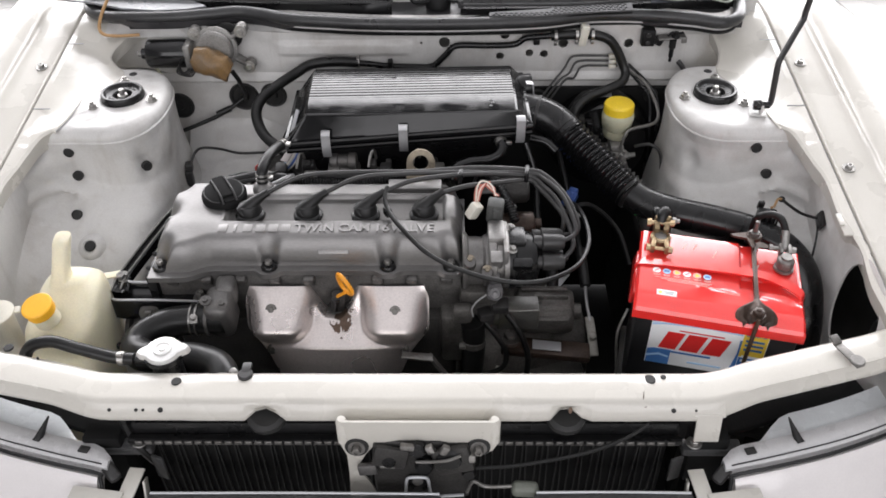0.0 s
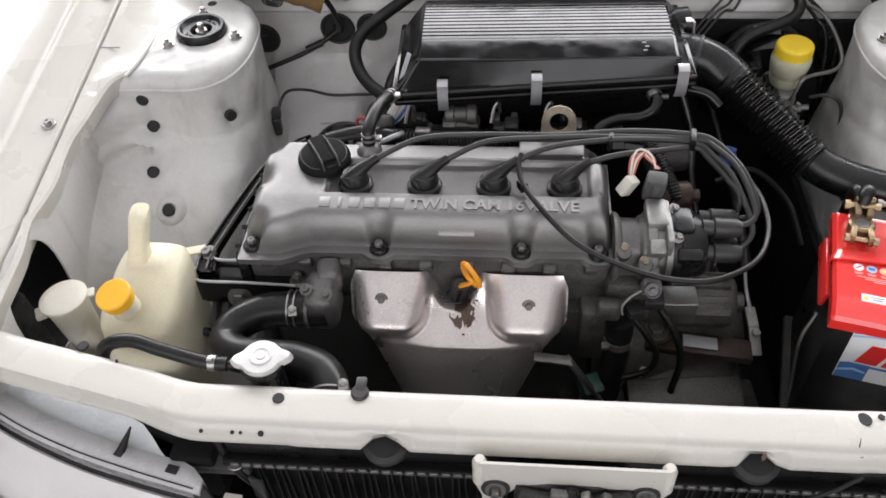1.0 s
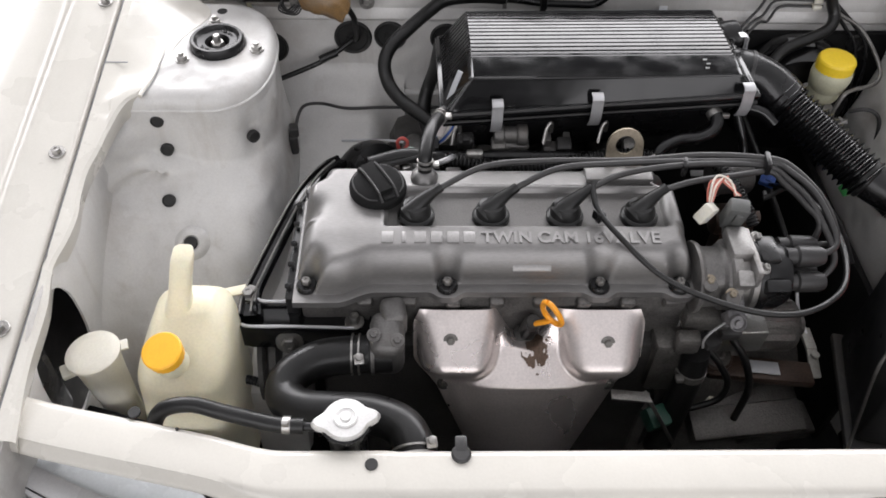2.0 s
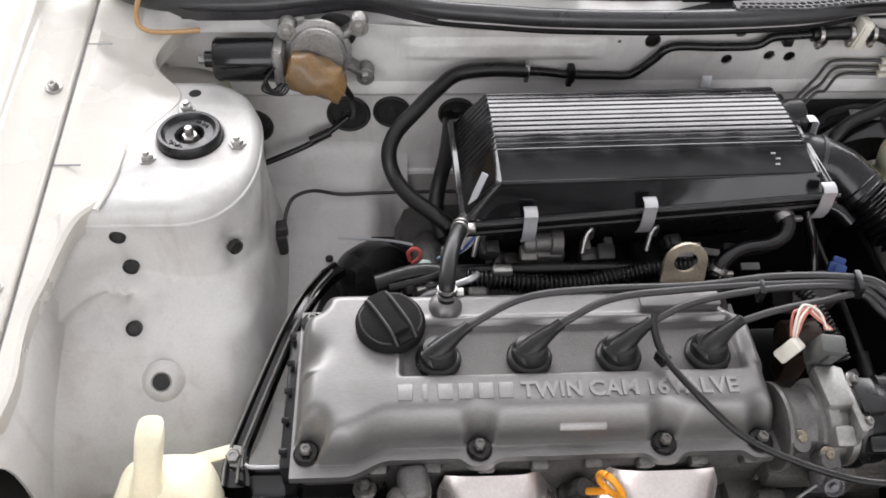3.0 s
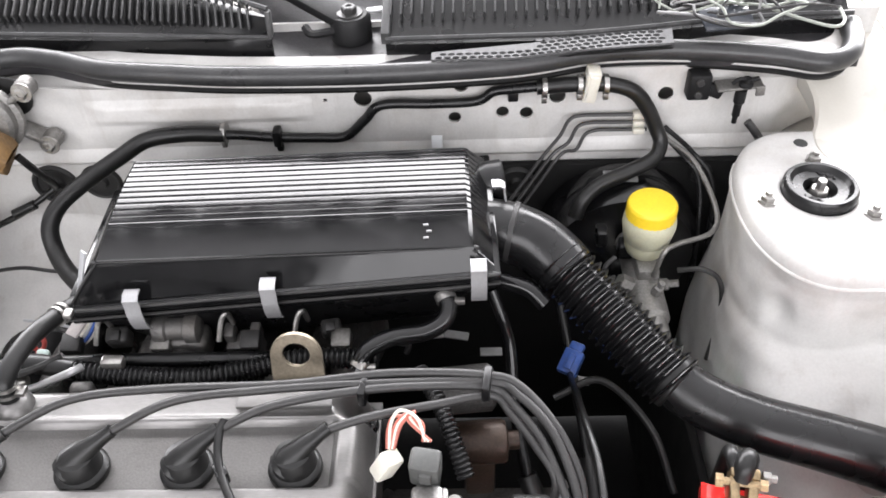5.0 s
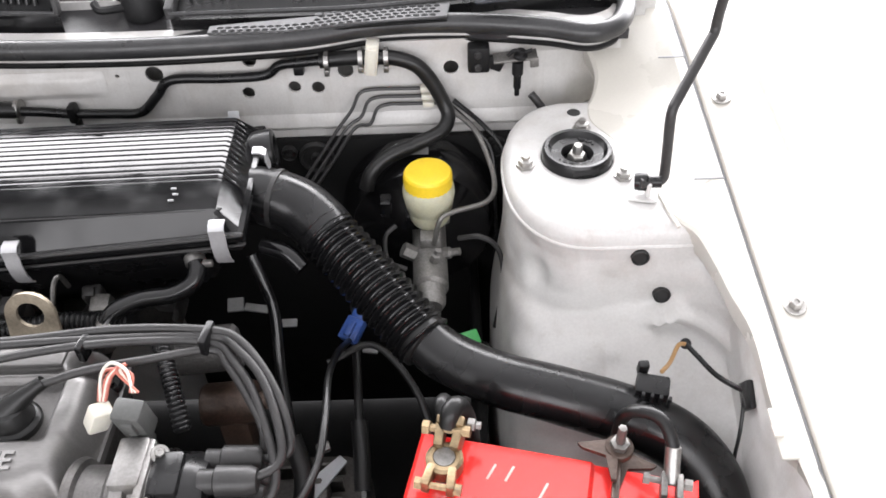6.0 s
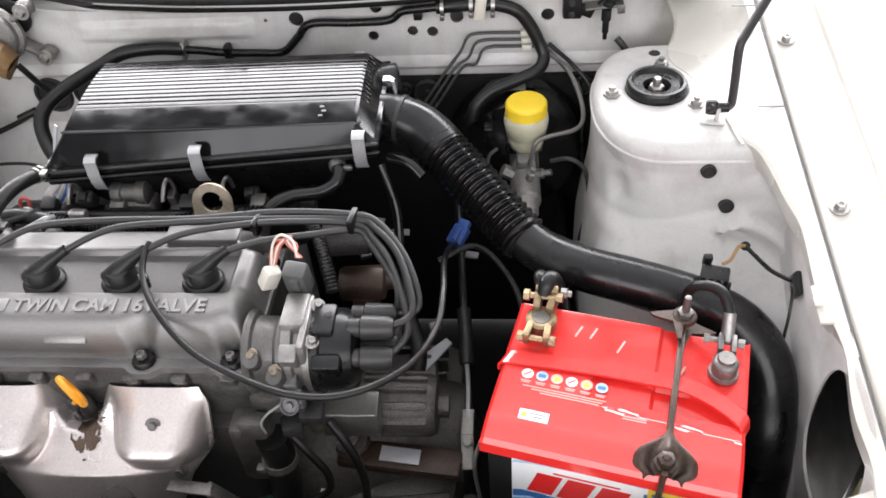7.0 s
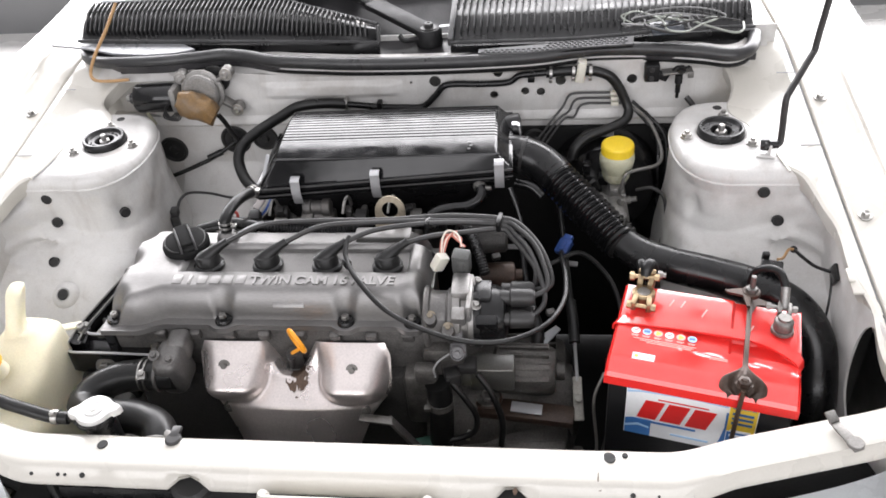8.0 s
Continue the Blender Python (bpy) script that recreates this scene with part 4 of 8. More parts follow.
# ---- front end ----
def build_radiator():
    r = thing("radiator", (XC, 0.66, 0.45), "black finned radiator behind the cross member", "radiator")
    core = part("core", box(bmesh.new(), (XC, 0.668, 0.55), (0.70, 0.020, 0.36)), MATTBLACK, r, "black finned radiator core")
    for i in range(74):
        x = XC - 0.345 + 0.69 * i / 73
        bm = bmesh.new()
        box(bm, (x, 0.656, 0.56), (0.0018, 0.006, 0.30), (0, 1.5 * math.sin(i * 2.3), 0))
        part("fin", bm, HOLE, core)
    part("top_tank", box(bmesh.new(), (XC, 0.672, 0.722), (0.72, 0.050, 0.040), bev=0.010), BLACK, r)
    bm = bmesh.new()
    box(bm, (XC, 0.640, 0.718), (0.72, 0.012, 0.010), bev=0.002)
    strip = part("crimp_strip", bm, BLACK, r)
    for i in range(54):
        x = XC - 0.345 + 0.69 * i / 53
        part("crimp_tooth", box(bmesh.new(), (x, 0.6335, 0.7195), (0.0095, 0.003, 0.006), bev=0.0008, seg=1), DULL, strip)
    # filler neck and cap
    bm = bmesh.new()
    lathe(bm, (-0.367, 0.722, 0.720), (0, 0, 1), [(0.020, 0), (0.020, 0.066), (0.026, 0.070), (0.026, 0.076), (0, 0.076)], 24)
    tube(bm, [(-0.380, 0.724, 0.776), (-0.405, 0.726, 0.777), (-0.412, 0.727, 0.777)], 0.005, 10)
    neck = part("filler_neck", bm, BLACK, r)
    bm = bmesh.new()
    m = 40
    base = [], [], [], []
    for k in range(m):
        a = 2 * math.pi * k / m
        ears = max(0, math.cos(2 * (a - 0.15))) ** 6
        rr = 0.0235 + 0.0115 * ears
        for lst, (f, z) in zip(base, ((1, 0.793), (1, 0.799), (0.93, 0.802), (0.72, 0.8025))):
            lst.append(bm.verts.new((-0.367 + rr * f * math.cos(a), 0.722 + rr * f * math.sin(a), z)))
    for a, b in zip(base, base[1:]):
        for k in range(m):
            bm.faces.new((a[k], a[(k + 1) % m], b[(k + 1) % m], b[k]))
    bm.faces.new(base[-1])
    bm.faces.new(base[0])
    lathe(bm, (-0.367, 0.722, 0.8025), (0, 0, 1), [(0.0125, 0), (0.0125, 0.0016), (0.0105, 0.0022), (0.0085, 0.0010), (0.0055, 0.0010), (0.005, 0.0025), (0, 0.0025)], 24)
    part("cap", bm, mat("pale zinc cap", (0.72, 0.715, 0.70), 0.36, metal=0.55, vary=0.08), neck, "pale metal pressure cap")
    # overflow hose
    o = thing("overflow_hose", (-0.50, 0.75, 0.76), "thin black rubber overflow hose with a wire clamp", "hose")
    part("hose", tube(bmesh.new(), [(-0.412, 0.727, 0.777), (-0.440, 0.728, 0.779), (-0.490, 0.735, 0.790), (-0.525, 0.742, 0.795), (-0.555, 0.742, 0.786), (-0.568, 0.735, 0.765), (-0.572, 0.728, 0.73)], 0.0085, 12), RUBBER, o)
    bm = bmesh.new()
    lathe(bm, (-0.425, 0.7275, 0.7775), (-1, 0, 0.05), [(0.0098, 0), (0.0098, 0.008), (0.0085, 0.008)], 16)
    box(bm, (-0.429, 0.724, 0.787), (0.007, 0.006, 0.008), bev=0.001)
    part("clamp", bm, STEEL, o)


def build_front():
    # lock carrier and bonnet lock in the middle
    l = thing("bonnet_lock", (-0.03, 0.62, 0.70), "worn dark bonnet lock on a white painted carrier plate", "lock")
    F = Matrix(((1, 0, 0, 0), (0, 0, 1, 0.612), (0, 1, 0, 0), (0, 0, 0, 1)))
    plate = [(-0.126, 0.776), (-0.120, 0.794), (0.067, 0.794), (0.073, 0.776), (0.072, 0.752), (0.066, 0.738), (0.048, 0.728), (0.030, 0.748), (0.0, 0.758), (-0.050, 0.759), (-0.080, 0.752), (-0.094, 0.730), (-0.104, 0.708), (-0.104, 0.690), (-0.092, 0.668), (-0.084, 0.640), (-0.121, 0.636), (-0.118, 0.690), (-0.118, 0.728), (-0.125, 0.752)]
    ca = part("carrier", sheet(plate, [], 0.003, F), PAINT, l, "white painted lock carrier")
    for sx in (-0.1205, 0.0675):
        part("carrier_fold", lathe(bmesh.new(), (sx, 0.614, 0.748), (0, 0.05, 1), [(0.004, 0), (0.0075, 0.004), (0.0075, 0.038), (0.005, 0.044), (0, 0.044)], 14), PAINT, ca)
    bm = bmesh.new()
    box(bm, (-0.024, 0.607, 0.704), (0.122, 0.008, 0.104), (-6, 0, 0), 0.010, 3)
    box(bm, (-0.062, 0.601, 0.736), (0.044, 0.010, 0.034), (-8, 12, 0), 0.005)
    box(bm, (0.016, 0.600, 0.732), (0.050, 0.012, 0.044), (-8, -14, 0), 0.008)
    lp = part("lock_plate", bm, DARKCAST, l, "oily dark lock plate")
    for x, z, r, h in ((0.012, 0.736, 0.017, 0.012), (-0.028, 0.752, 0.011, 0.010), (0.036, 0.706, 0.009, 0.012), (-0.064, 0.730, 0.010, 0.010), (-0.020, 0.722, 0.012, 0.014)):
        part("pivot", lathe(bmesh.new(), (x, 0.604, z), (0, -1, 0.1), [(r, 0), (r, h * 0.7), (r * 0.8, h), (0, h)], 18), BLACK, lp)
    for x, z, w, hgt, tilt, m in ((-0.040, 0.760, 0.018, 0.008, 10, DULL), (-0.012, 0.756, 0.010, 0.012, -25, STEEL), (0.006, 0.754, 0.010, 0.014, 30, DULL), (-0.066, 0.722, 0.020, 0.006, 4, STEEL), (0.040, 0.738, 0.009, 0.012, 0, STEEL), (0.034, 0.724, 0.016, 0.008, 0, DULL), (-0.092, 0.714, 0.024, 0.016, -8, DCAST)):
        part("latch_piece", box(bmesh.new(), (x, 0.598, z), (w, 0.008, hgt), (-10, tilt, 0), 0.002), m, lp)
    for sx in (-0.104, 0.048):
        part("bolt_recess", disc(bmesh.new(), (sx, 0.6085, 0.747), (0, -1, 0.15), 0.0150, 0.003), HOLE, ca)
        bolt(l, (sx, 0.606, 0.747), (0, -1, 0.2), 0.0065, 0.008, DULL)
    part("latch_spring", tube(bmesh.new(), [(-0.030, 0.594, 0.735), (-0.010, 0.592, 0.738), (0.010, 0.590, 0.744), (0.026, 0.594, 0.748)], 0.0022, 8), DULL, l)
    # folded striker guide: a pale upturned edge round a dark slot
    part("guide_slot", box(bmesh.new(), (-0.029, 0.600, 0.672), (0.026, 0.006, 0.052), bev=0.004), BLACK, l)
    part("striker_guide", tube(bmesh.new(), [(-0.088, 0.596, 0.640), (-0.086, 0.596, 0.655), (-0.070, 0.596, 0.657), (-0.049, 0.596, 0.655), (-0.045, 0.596, 0.672), (-0.043, 0.596, 0.694), (-0.036, 0.596, 0.699), (-0.022, 0.596, 0.699), (-0.016, 0.596, 0.694), (-0.014, 0.596, 0.672), (-0.010, 0.596, 0.657), (0.010, 0.596, 0.658), (0.030, 0.596, 0.660)], 0.0022, 8, 3), PLATE, l, "white folded striker guide")
    part("guide_bolt", lathe(bmesh.new(), (-0.029, 0.599, 0.690), (0, -1, 0.2), [(0.007, 0), (0.007, 0.004), (0, 0.005)], 12), DULL, l)
    part("release_rod", tube(bmesh.new(), [(0.034, 0.598, 0.664), (0.042, 0.596, 0.690), (0.060, 0.594, 0.682), (0.098, 0.590, 0.690)], 0.0026, 8), DULL, l)
    bm = bmesh.new()
    box(bm, (0.108, 0.588, 0.686), (0.034, 0.018, 0.018), (0, 6, 0), 0.006, 3)
    part("release_tongue", bm, mat("grey green plastic", (0.16, 0.17, 0.145), 0.45), l, "grey green plastic release tongue")
    # release cable
    bm = bmesh.new()
    tube(bm, [(0.045, 0.600, 0.714), (0.10, 0.603, 0.716), (0.18, 0.612, 0.728), (0.23, 0.622, 0.744), (0.262, 0.632, 0.762)], 0.0026, 8)
    solid("release_cable", bm, RUBBER, "thin black bonnet release cable", "cable")
    # grille panels seen at the bottom, with a gap for the lock
    gp = thing("grille_beam", (XC, 0.56, 0.66), "dark grey plastic grille panels with pale edges", "beam")
    for x0, x1, z in ((-0.372, 0.002, 0.690), (0.118, 0.318, 0.694)):
        pn = part("panel", box(bmesh.new(), ((x0 + x1) / 2, 0.552, z - 0.012), (x1 - x0, 0.050, 0.024), (4, 0, 0), 0.004), COWL, gp)
        part("panel_edge", tube(bmesh.new(), [(x0 + 0.003, 0.577, z + 0.001), ((x0 + x1) / 2, 0.578, z + 0.001), (x1 - 0.003, 0.577, z + 0.001)], 0.0018, 6, 4), PLATE, pn, "pale worn panel edge")
    for s in (-1, 1):
        def X(h):
            return -0.033 + s * h

        h = thing("headlamp", (X(0.55), 0.58, 0.62), "clear headlamp with grey housing and black upper seal", "headlamp", "headlamps")

        # lens: curved surface sweeping back along the wing
        def lens(u, v):
            hh = 0.405 + 0.407 * u
            y = 0.592 + 0.085 * u + 0.10 * u ** 3 - 0.030 * v - 0.040 * v * v
            z = 0.703 + 0.012 * u - 0.085 * v * v - 0.02 * v
            return Vector((X(hh), y, z))

        part("lens", grid(lens, 24, 14, skirt=(0, 0.02, -0.01)), LENS, h, "smooth hazy grey lamp lens")

        def seal(o, dz):
            return [(X(0.405 + 0.407 * u), 0.592 + 0.085 * u + 0.10 * u ** 3 + o, 0.703 + 0.012 * u + dz) for u in (0.0, 0.15, 0.35, 0.6, 0.8, 1.0)]

        bm = bmesh.new()
        tube(bm, [(X(0.398), 0.560, 0.680), (X(0.396), 0.575, 0.692), (X(0.400), 0.590, 0.704), *seal(0.004, 0.003)], 0.0025, 8)
        part("lamp_seal", bm, BLACK, h, "black rubber lamp seal")

        def house(u, v):
            hh = 0.395 + 0.42 * u
            w = 0.005 + 0.027 * step(-0.05, 0.06, u)
            y = 0.598 + 0.085 * (u + 0.05) + 0.10 * u ** 3 + w * v
            return Vector((X(hh), y, 0.7075 + 0.012 * u + 0.0025 * math.sin(v * 3.14)))

        tr = part("housing", grid(house, 30, 8, skirt=(0, 0.0, -0.02)), LAMPG, h, "pale grey lamp housing top")
        part("housing_line", tube(bmesh.new(), [tuple(house(u, 0.16) + Vector((0, 0, 0.0004))) for u in (0.02, 0.2, 0.4, 0.6, 0.8, 1.0)], 0.0009, 6), HOLE, tr)
        part("housing_clip", box(bmesh.new(), (X(0.432), 0.628, 0.7125), (0.014, 0.010, 0.003), (0, 0, s * 12), 0.001), HOLE, tr)
        # chromed inner corner of the lamp
        bm = bmesh.new()
        bar(bm, (X(0.408), 0.618, 0.704), (X(0.384), 0.596, 0.690), 0.016, 0.014, 0.005)
        part("lamp_corner", bm, LEAD, h, "dark grey lamp corner")
        for hh, y, z in ((0.490, 0.655, 0.713), (0.640, 0.735, 0.722)):
            bm = lathe(bmesh.new(), (X(hh + 0.010), y - 0.012, z - 0.004), (-s * 0.30, 0.85, 0.55), [(0.0075, 0), (0.0060, 0.004), (0.0012, 0.034), (0, 0.035)], 8)
            part("housing_rib", bm, HOLE, h)

        def shelf(u, v):
            hh = 0.442 + 0.373 * u
            w = 0.042 * step(-0.03, 0.16, u)
            y = 0.632 + 0.085 * (u + 0.08) + 0.10 * u ** 3 + w * v
            return Vector((X(hh), y, 0.706 + 0.012 * u - 0.004 * v))

        part("housing_shelf", grid(shelf, 24, 6, skirt=(0, 0, -0.03)), SHELF, h, "glossy housing shelf with its pale blue reflection painted in")
        bolt(h, (X(0.362), 0.640, 0.712), (0, 0, 1), 0.006, 0.005, STEEL, "screw")
        bm = bmesh.new()
        box(bm, (X(0.389), 0.648, 0.692), (0.078, 0.020, 0.014), bev=0.003)
        box(bm, (X(0.343), 0.632, 0.668), (0.018, 0.004, 0.046), (0, 0, s * 20), 0.001)
        part("lamp_bracket", bm, COWL, h)
        # white bumper bracket beside the lamp
        bm = bmesh.new()
        bar(bm, (X(0.360), 0.610, 0.697), (X(0.366), 0.545, 0.694), 0.021, 0.004, 0.0015)
        box(bm, (X(0.402), 0.561, 0.697), (0.068, 0.034, 0.004), (6, 0, s * 8), 0.0015)
        bar(bm, (X(0.350), 0.600, 0.688), (X(0.346), 0.584, 0.668), 0.003, 0.024, 0.001)
        solid("bumper_bracket", bm, PAINT, "cream white folded bumper bracket", "bracket", "bumper brackets")
    # bumper skin that closes the view below
    def skin(u, v):
        x = XC - 0.80 + 1.60 * u
        y = 0.50 + 0.20 * (2 * u - 1) ** 4 - 0.06 * v
        return Vector((x, y, 0.64 - 0.34 * v))

    solid("bumper", grid(skin, 30, 8, skirt=(0, 0.03, 0)), PAINT, "cream white front bumper", "bumper")
    bm = bmesh.new()
    tube(bm, [(-0.415, 0.655, 0.745), (-0.410, 0.650, 0.72), (-0.395, 0.640, 0.695), (-0.385, 0.64, 0.67)], 0.006, 8)
    solid("drain_hose", bm, RUBBER, "short black hose beside the radiator", "hose")


# ---- battery ----
def build_battery():
    B = Matrix.Translation((0.404, 0.879, 0)) @ pose(0, 0, 0, 0, 0, -13.5)

    def at(x, y, z):
        return B @ Vector((x, y, z))

    b = thing("battery", (0.406, 0.880, 0.575), "red and black car battery with blue white label", "battery")

    def put(bm):
        bmesh.ops.transform(bm, matrix=B, verts=bm.verts)
        return bm

    part("case", put(box(bmesh.new(), (0, -0.001, 0.6715), (0.222, 0.168, 0.207), bev=0.006)), CASE, b, "black battery case")

    def lid(u, v):
        x = -0.116 + 0.232 * u
        y = -0.090 + 0.174 * v
        e = min(u, 1 - u) * 0.232
        f = min(v, 1 - v) * 0.174
        z = 0.7905
        d = min(e, f)
        if d < 0.005:
            z -= 0.005 * (1 - math.sqrt(max(0, 1 - (1 - d / 0.005) ** 2)))
        z -= 0.006 * (1 - step(0.0, 0.030, f if v < 0.5 else 1))
        z -= 0.0035 * hump(-0.030, 0.118, x, 0.004) * hump(-0.032, 0.010, y + 0.06 * x, 0.003)
        z -= 0.004 * step(0.030, 0.033, x) * step(-0.02, -0.017, y) * (1 - step(0.112, 0.114, abs(x)))
        return Vector((x, y, z))

    lidp = part("lid", put(grid(lid, 64, 50, skirt=(0, 0, -0.014))), RED, b, "glossy red battery lid", angle=30)
    bm = bmesh.new()
    box(bm, (-0.117, 0.01, 0.755), (0.006, 0.10, 0.022), (0, 12, 0), 0.002)
    part("carry_ledge", put(bm), RED, lidp)
    # warning symbols and small print on the lid
    for i in range(6):
        x = -0.0883 + 0.0144 * i
        bm = bmesh.new()
        lathe(bm, (x, -0.0095, 0.7905), (0, 0, 1), [(0.0058, 0), (0.0058, 0.0004), (0, 0.0004)], 18)
        sym = part("warning_symbol", put(bm), LABELW if i in (0, 3) else PINK if i in (2, 4) else LABELL, lidp)
        bm = bmesh.new()
        if i in (2, 4):
            lathe(bm, (x, -0.0098, 0.7909), (0, 0, 1), [(0.0048, 0), (0.0048, 0.0003), (0, 0.0003)], 3)
        elif i in (1, 5):
            box(bm, (x, -0.0095, 0.7910), (0.0074, 0.0040, 0.0004))
        else:
            box(bm, (x, -0.0095, 0.7910), (0.0080, 0.0014, 0.0004), (0, 0, 38))
        part("symbol_mark", put(bm), LABELY if i in (2, 4) else LABELB if i in (1, 5) else LABELR, sym)
        bm = bmesh.new()
        for q in range(2):
            box(bm, (x, -0.0180 - 0.0018 * q, 0.7905), (0.0100 - 0.002 * q, 0.0009, 0.0006))
        part("small_print", put(bm), PINK, lidp)
    bm = bmesh.new()
    for j in range(3):
        box(bm, (-0.050 + 0.003 * j, -0.0240 - 0.0028 * j, 0.7903), (0.080 - 0.012 * j, 0.0010, 0.0008))
    for j in range(2):
        box(bm, (0.018, -0.036 - 0.0025 * j, 0.7903), (0.022, 0.0010, 0.0008))
    part("small_print", put(bm), PINK, lidp)
    bm = bmesh.new()
    box(bm, (-0.072, -0.0565, 0.7902), (0.028, 0.0115, 0.0012), bev=0.0003)
    sticker = part("sticker", put(bm), LABELW, lidp, "small white oval sticker")
    part("print_mark", put(lathe(bmesh.new(), (-0.081, -0.0565, 0.7907), (0, 0, 1), [(0.0028, 0), (0.0028, 0.0004), (0, 0.0004)], 14)), LABELY, sticker)
    for q in range(2):
        part("print_mark", put(box(bmesh.new(), (-0.069, -0.0545 - 0.0035 * q, 0.7909), (0.015 - 0.004 * q, 0.0012, 0.0004))), WGREY, sticker)
    # carrying band lying in a bow across the lid
    bm = bmesh.new()
    band = spline([(-0.1165, 0.004, 0.780), (-0.114, 0.0045, 0.7905), (-0.09, 0.006, 0.7930), (-0.05, 0.0085, 0.7935), (-0.01, 0.0105, 0.7935), (0.035, 0.011, 0.7935), (0.060, 0.010, 0.7935), (0.085, 0.002, 0.7930), (0.104, -0.009, 0.7920), (0.1135, -0.016, 0.7890), (0.1165, -0.019, 0.778)], 5)
    strip(bm, band, 0.017, 0.0026, (0.33, 0.94, 0))
    part("carrying_band", put(bm), RED, b, "glossy red carrying band")
    for k, (x, y, lx) in enumerate(((-0.05, 0.055, 0.016), (-0.035, 0.056, 0.016), (-0.006, 0.045, 0.018), (0.055, 0.03, 0.012))):
        part("moulded_rib", put(box(bmesh.new(), (x, y, 0.7902), (0.0022, lx, 0.0014), (0, 0, -18), 0.0005)), PINK, lidp)
    # label on the front: stripes and blocks
    LX, LZ = -0.006, 0.7235
    lb = part("label", put(box(bmesh.new(), (LX, -0.0862, LZ), (0.160, 0.0012, 0.092), bev=0.0004)), LABELW, b, "blue and white battery label with red shapes")

    def flat(outline, m, o, name="printed_shape"):
        """A printed shape on the label; outline in the label's own x and height."""
        bm = bmesh.new()
        vs = [bm.verts.new((LX + x, -0.0870 - o, LZ + z)) for x, z in outline]
        bm.faces.new(vs)
        r = bmesh.ops.extrude_face_region(bm, geom=list(bm.faces))
        bmesh.ops.translate(bm, vec=(0, 0.0006, 0), verts=[v for v in r["geom"] if isinstance(v, bmesh.types.BMVert)])
        return part(name, put(bm), m, lb)

    flat([(-0.079, 0.0455), (-0.079, 0.037), (-0.060, 0.0405), (0.0, 0.0435), (0.044, 0.041), (0.044, 0.0455)], LABELB, 0.0, "printed_band")
    flat([(-0.079, 0.035), (-0.060, 0.0385), (0.0, 0.0415), (0.044, 0.039), (0.044, 0.036), (0.0, 0.0385), (-0.060, 0.0355), (-0.079, 0.031)], LABELL, 0.0002, "printed_band")
    flat([(-0.079, -0.0455), (-0.079, -0.018), (-0.070, -0.015), (-0.046, -0.015), (-0.046, -0.0455)], LABELB, 0.0)
    flat([(-0.079, -0.030), (-0.062, -0.024), (-0.048, -0.028), (-0.048, -0.031), (-0.062, -0.028), (-0.079, -0.034)], LABELL, 0.0003, "printed_band")
    flat([(0.034, -0.0455), (0.040, -0.025), (0.0435, 0.0), (0.043, 0.027), (0.046, 0.027), (0.046, -0.0455)], LABELB, 0.0002, "printed_band")
    flat([(-0.020, -0.036), (-0.020, -0.033), (0.028, -0.033), (0.026, -0.036)], LABELL, 0.0003, "printed_band")
    flat([(0.046, -0.004), (0.046, 0.0455), (0.079, 0.0455), (0.079, -0.004)], LABELY, 0.0002)
    flat([(0.047, -0.0445), (0.047, -0.006), (0.078, -0.006), (0.078, -0.0445)], LABELB, 0.0002)
    for k in range(5):
        z = 0.026 - 0.0085 * k - (0.006 if k > 2 else 0)
        flat([(0.050, z), (0.050, z + 0.0042), (0.075, z + 0.0042), (0.075, z)], LABELB if k < 3 else LABELW, 0.0005, "printed_line")
    lettering("GARANTIA", 0.0062, 0.0002, B @ Matrix.Translation((LX + 0.0485, -0.0874, LZ + 0.0375)) @ pose(0, 0, 0, 90, 0, 0), LABELB, lb, "printed_word", 1.0, 0.0, 0.028, 0.0002)
    # three plain slanted red shapes where the maker's mark is printed
    for x, w in ((-0.048, 0.024), (-0.018, 0.026), (0.014, 0.026)):
        flat([(x - w / 2 - 0.005, -0.012), (x - w / 2 + 0.005, 0.022), (x + w / 2 + 0.005, 0.022), (x + w / 2 - 0.005, -0.012)], LABELR, 0.0006, "red_shape")
    flat([(-0.066, -0.0195), (-0.066, -0.016), (0.010, -0.016), (0.010, -0.0195)], LABELB, 0.0005, "printed_line")
    flat([(-0.040, 0.0255), (-0.040, 0.0275), (0.022, 0.0275), (0.022, 0.0255)], LABELR, 0.0005, "printed_line")
    # posts and clamps
    def post(x, y):
        p = at(x, y, 0.7885)
        part("post", lathe(bmesh.new(), p, (0, 0, 1), [(0.0145, 0), (0.0138, 0.004), (0.0095, 0.005), (0.0088, 0.020), (0, 0.020)], 24), DULL, b)
        return p

    p = post(-0.088, 0.050)
    t = part("terminal_clamp", lathe(bmesh.new(), p + Vector((0, 0, 0.006)), (0, 0, 1), [(0.0155, 0), (0.0155, 0.012), (0.013, 0.014), (0.0095, 0.014), (0.0095, 0.010)], 24), BRASS, b, "brass terminal clamp")
    bm = bmesh.new()
    for s in (-1, 1):
        box(bm, (-0.088 + s * 0.0095, 0.032, 0.802), (0.007, 0.020, 0.014), (0, 0, s * 6), 0.0015)
        box(bm, (-0.088 + s * 0.0075, 0.068, 0.808), (0.008, 0.022, 0.022), (14, 0, s * -4), 0.002)
    box(bm, (-0.088, 0.078, 0.816), (0.024, 0.010, 0.018), (14, 0, 0), 0.003)
    lathe(bm, (-0.107, 0.026, 0.802), (1, 0, 0), [(0.0055, 0), (0.0055, 0.006), (0.003, 0.006), (0.003, 0.032), (0.0052, 0.032), (0.0052, 0.038), (0, 0.038)], 6)
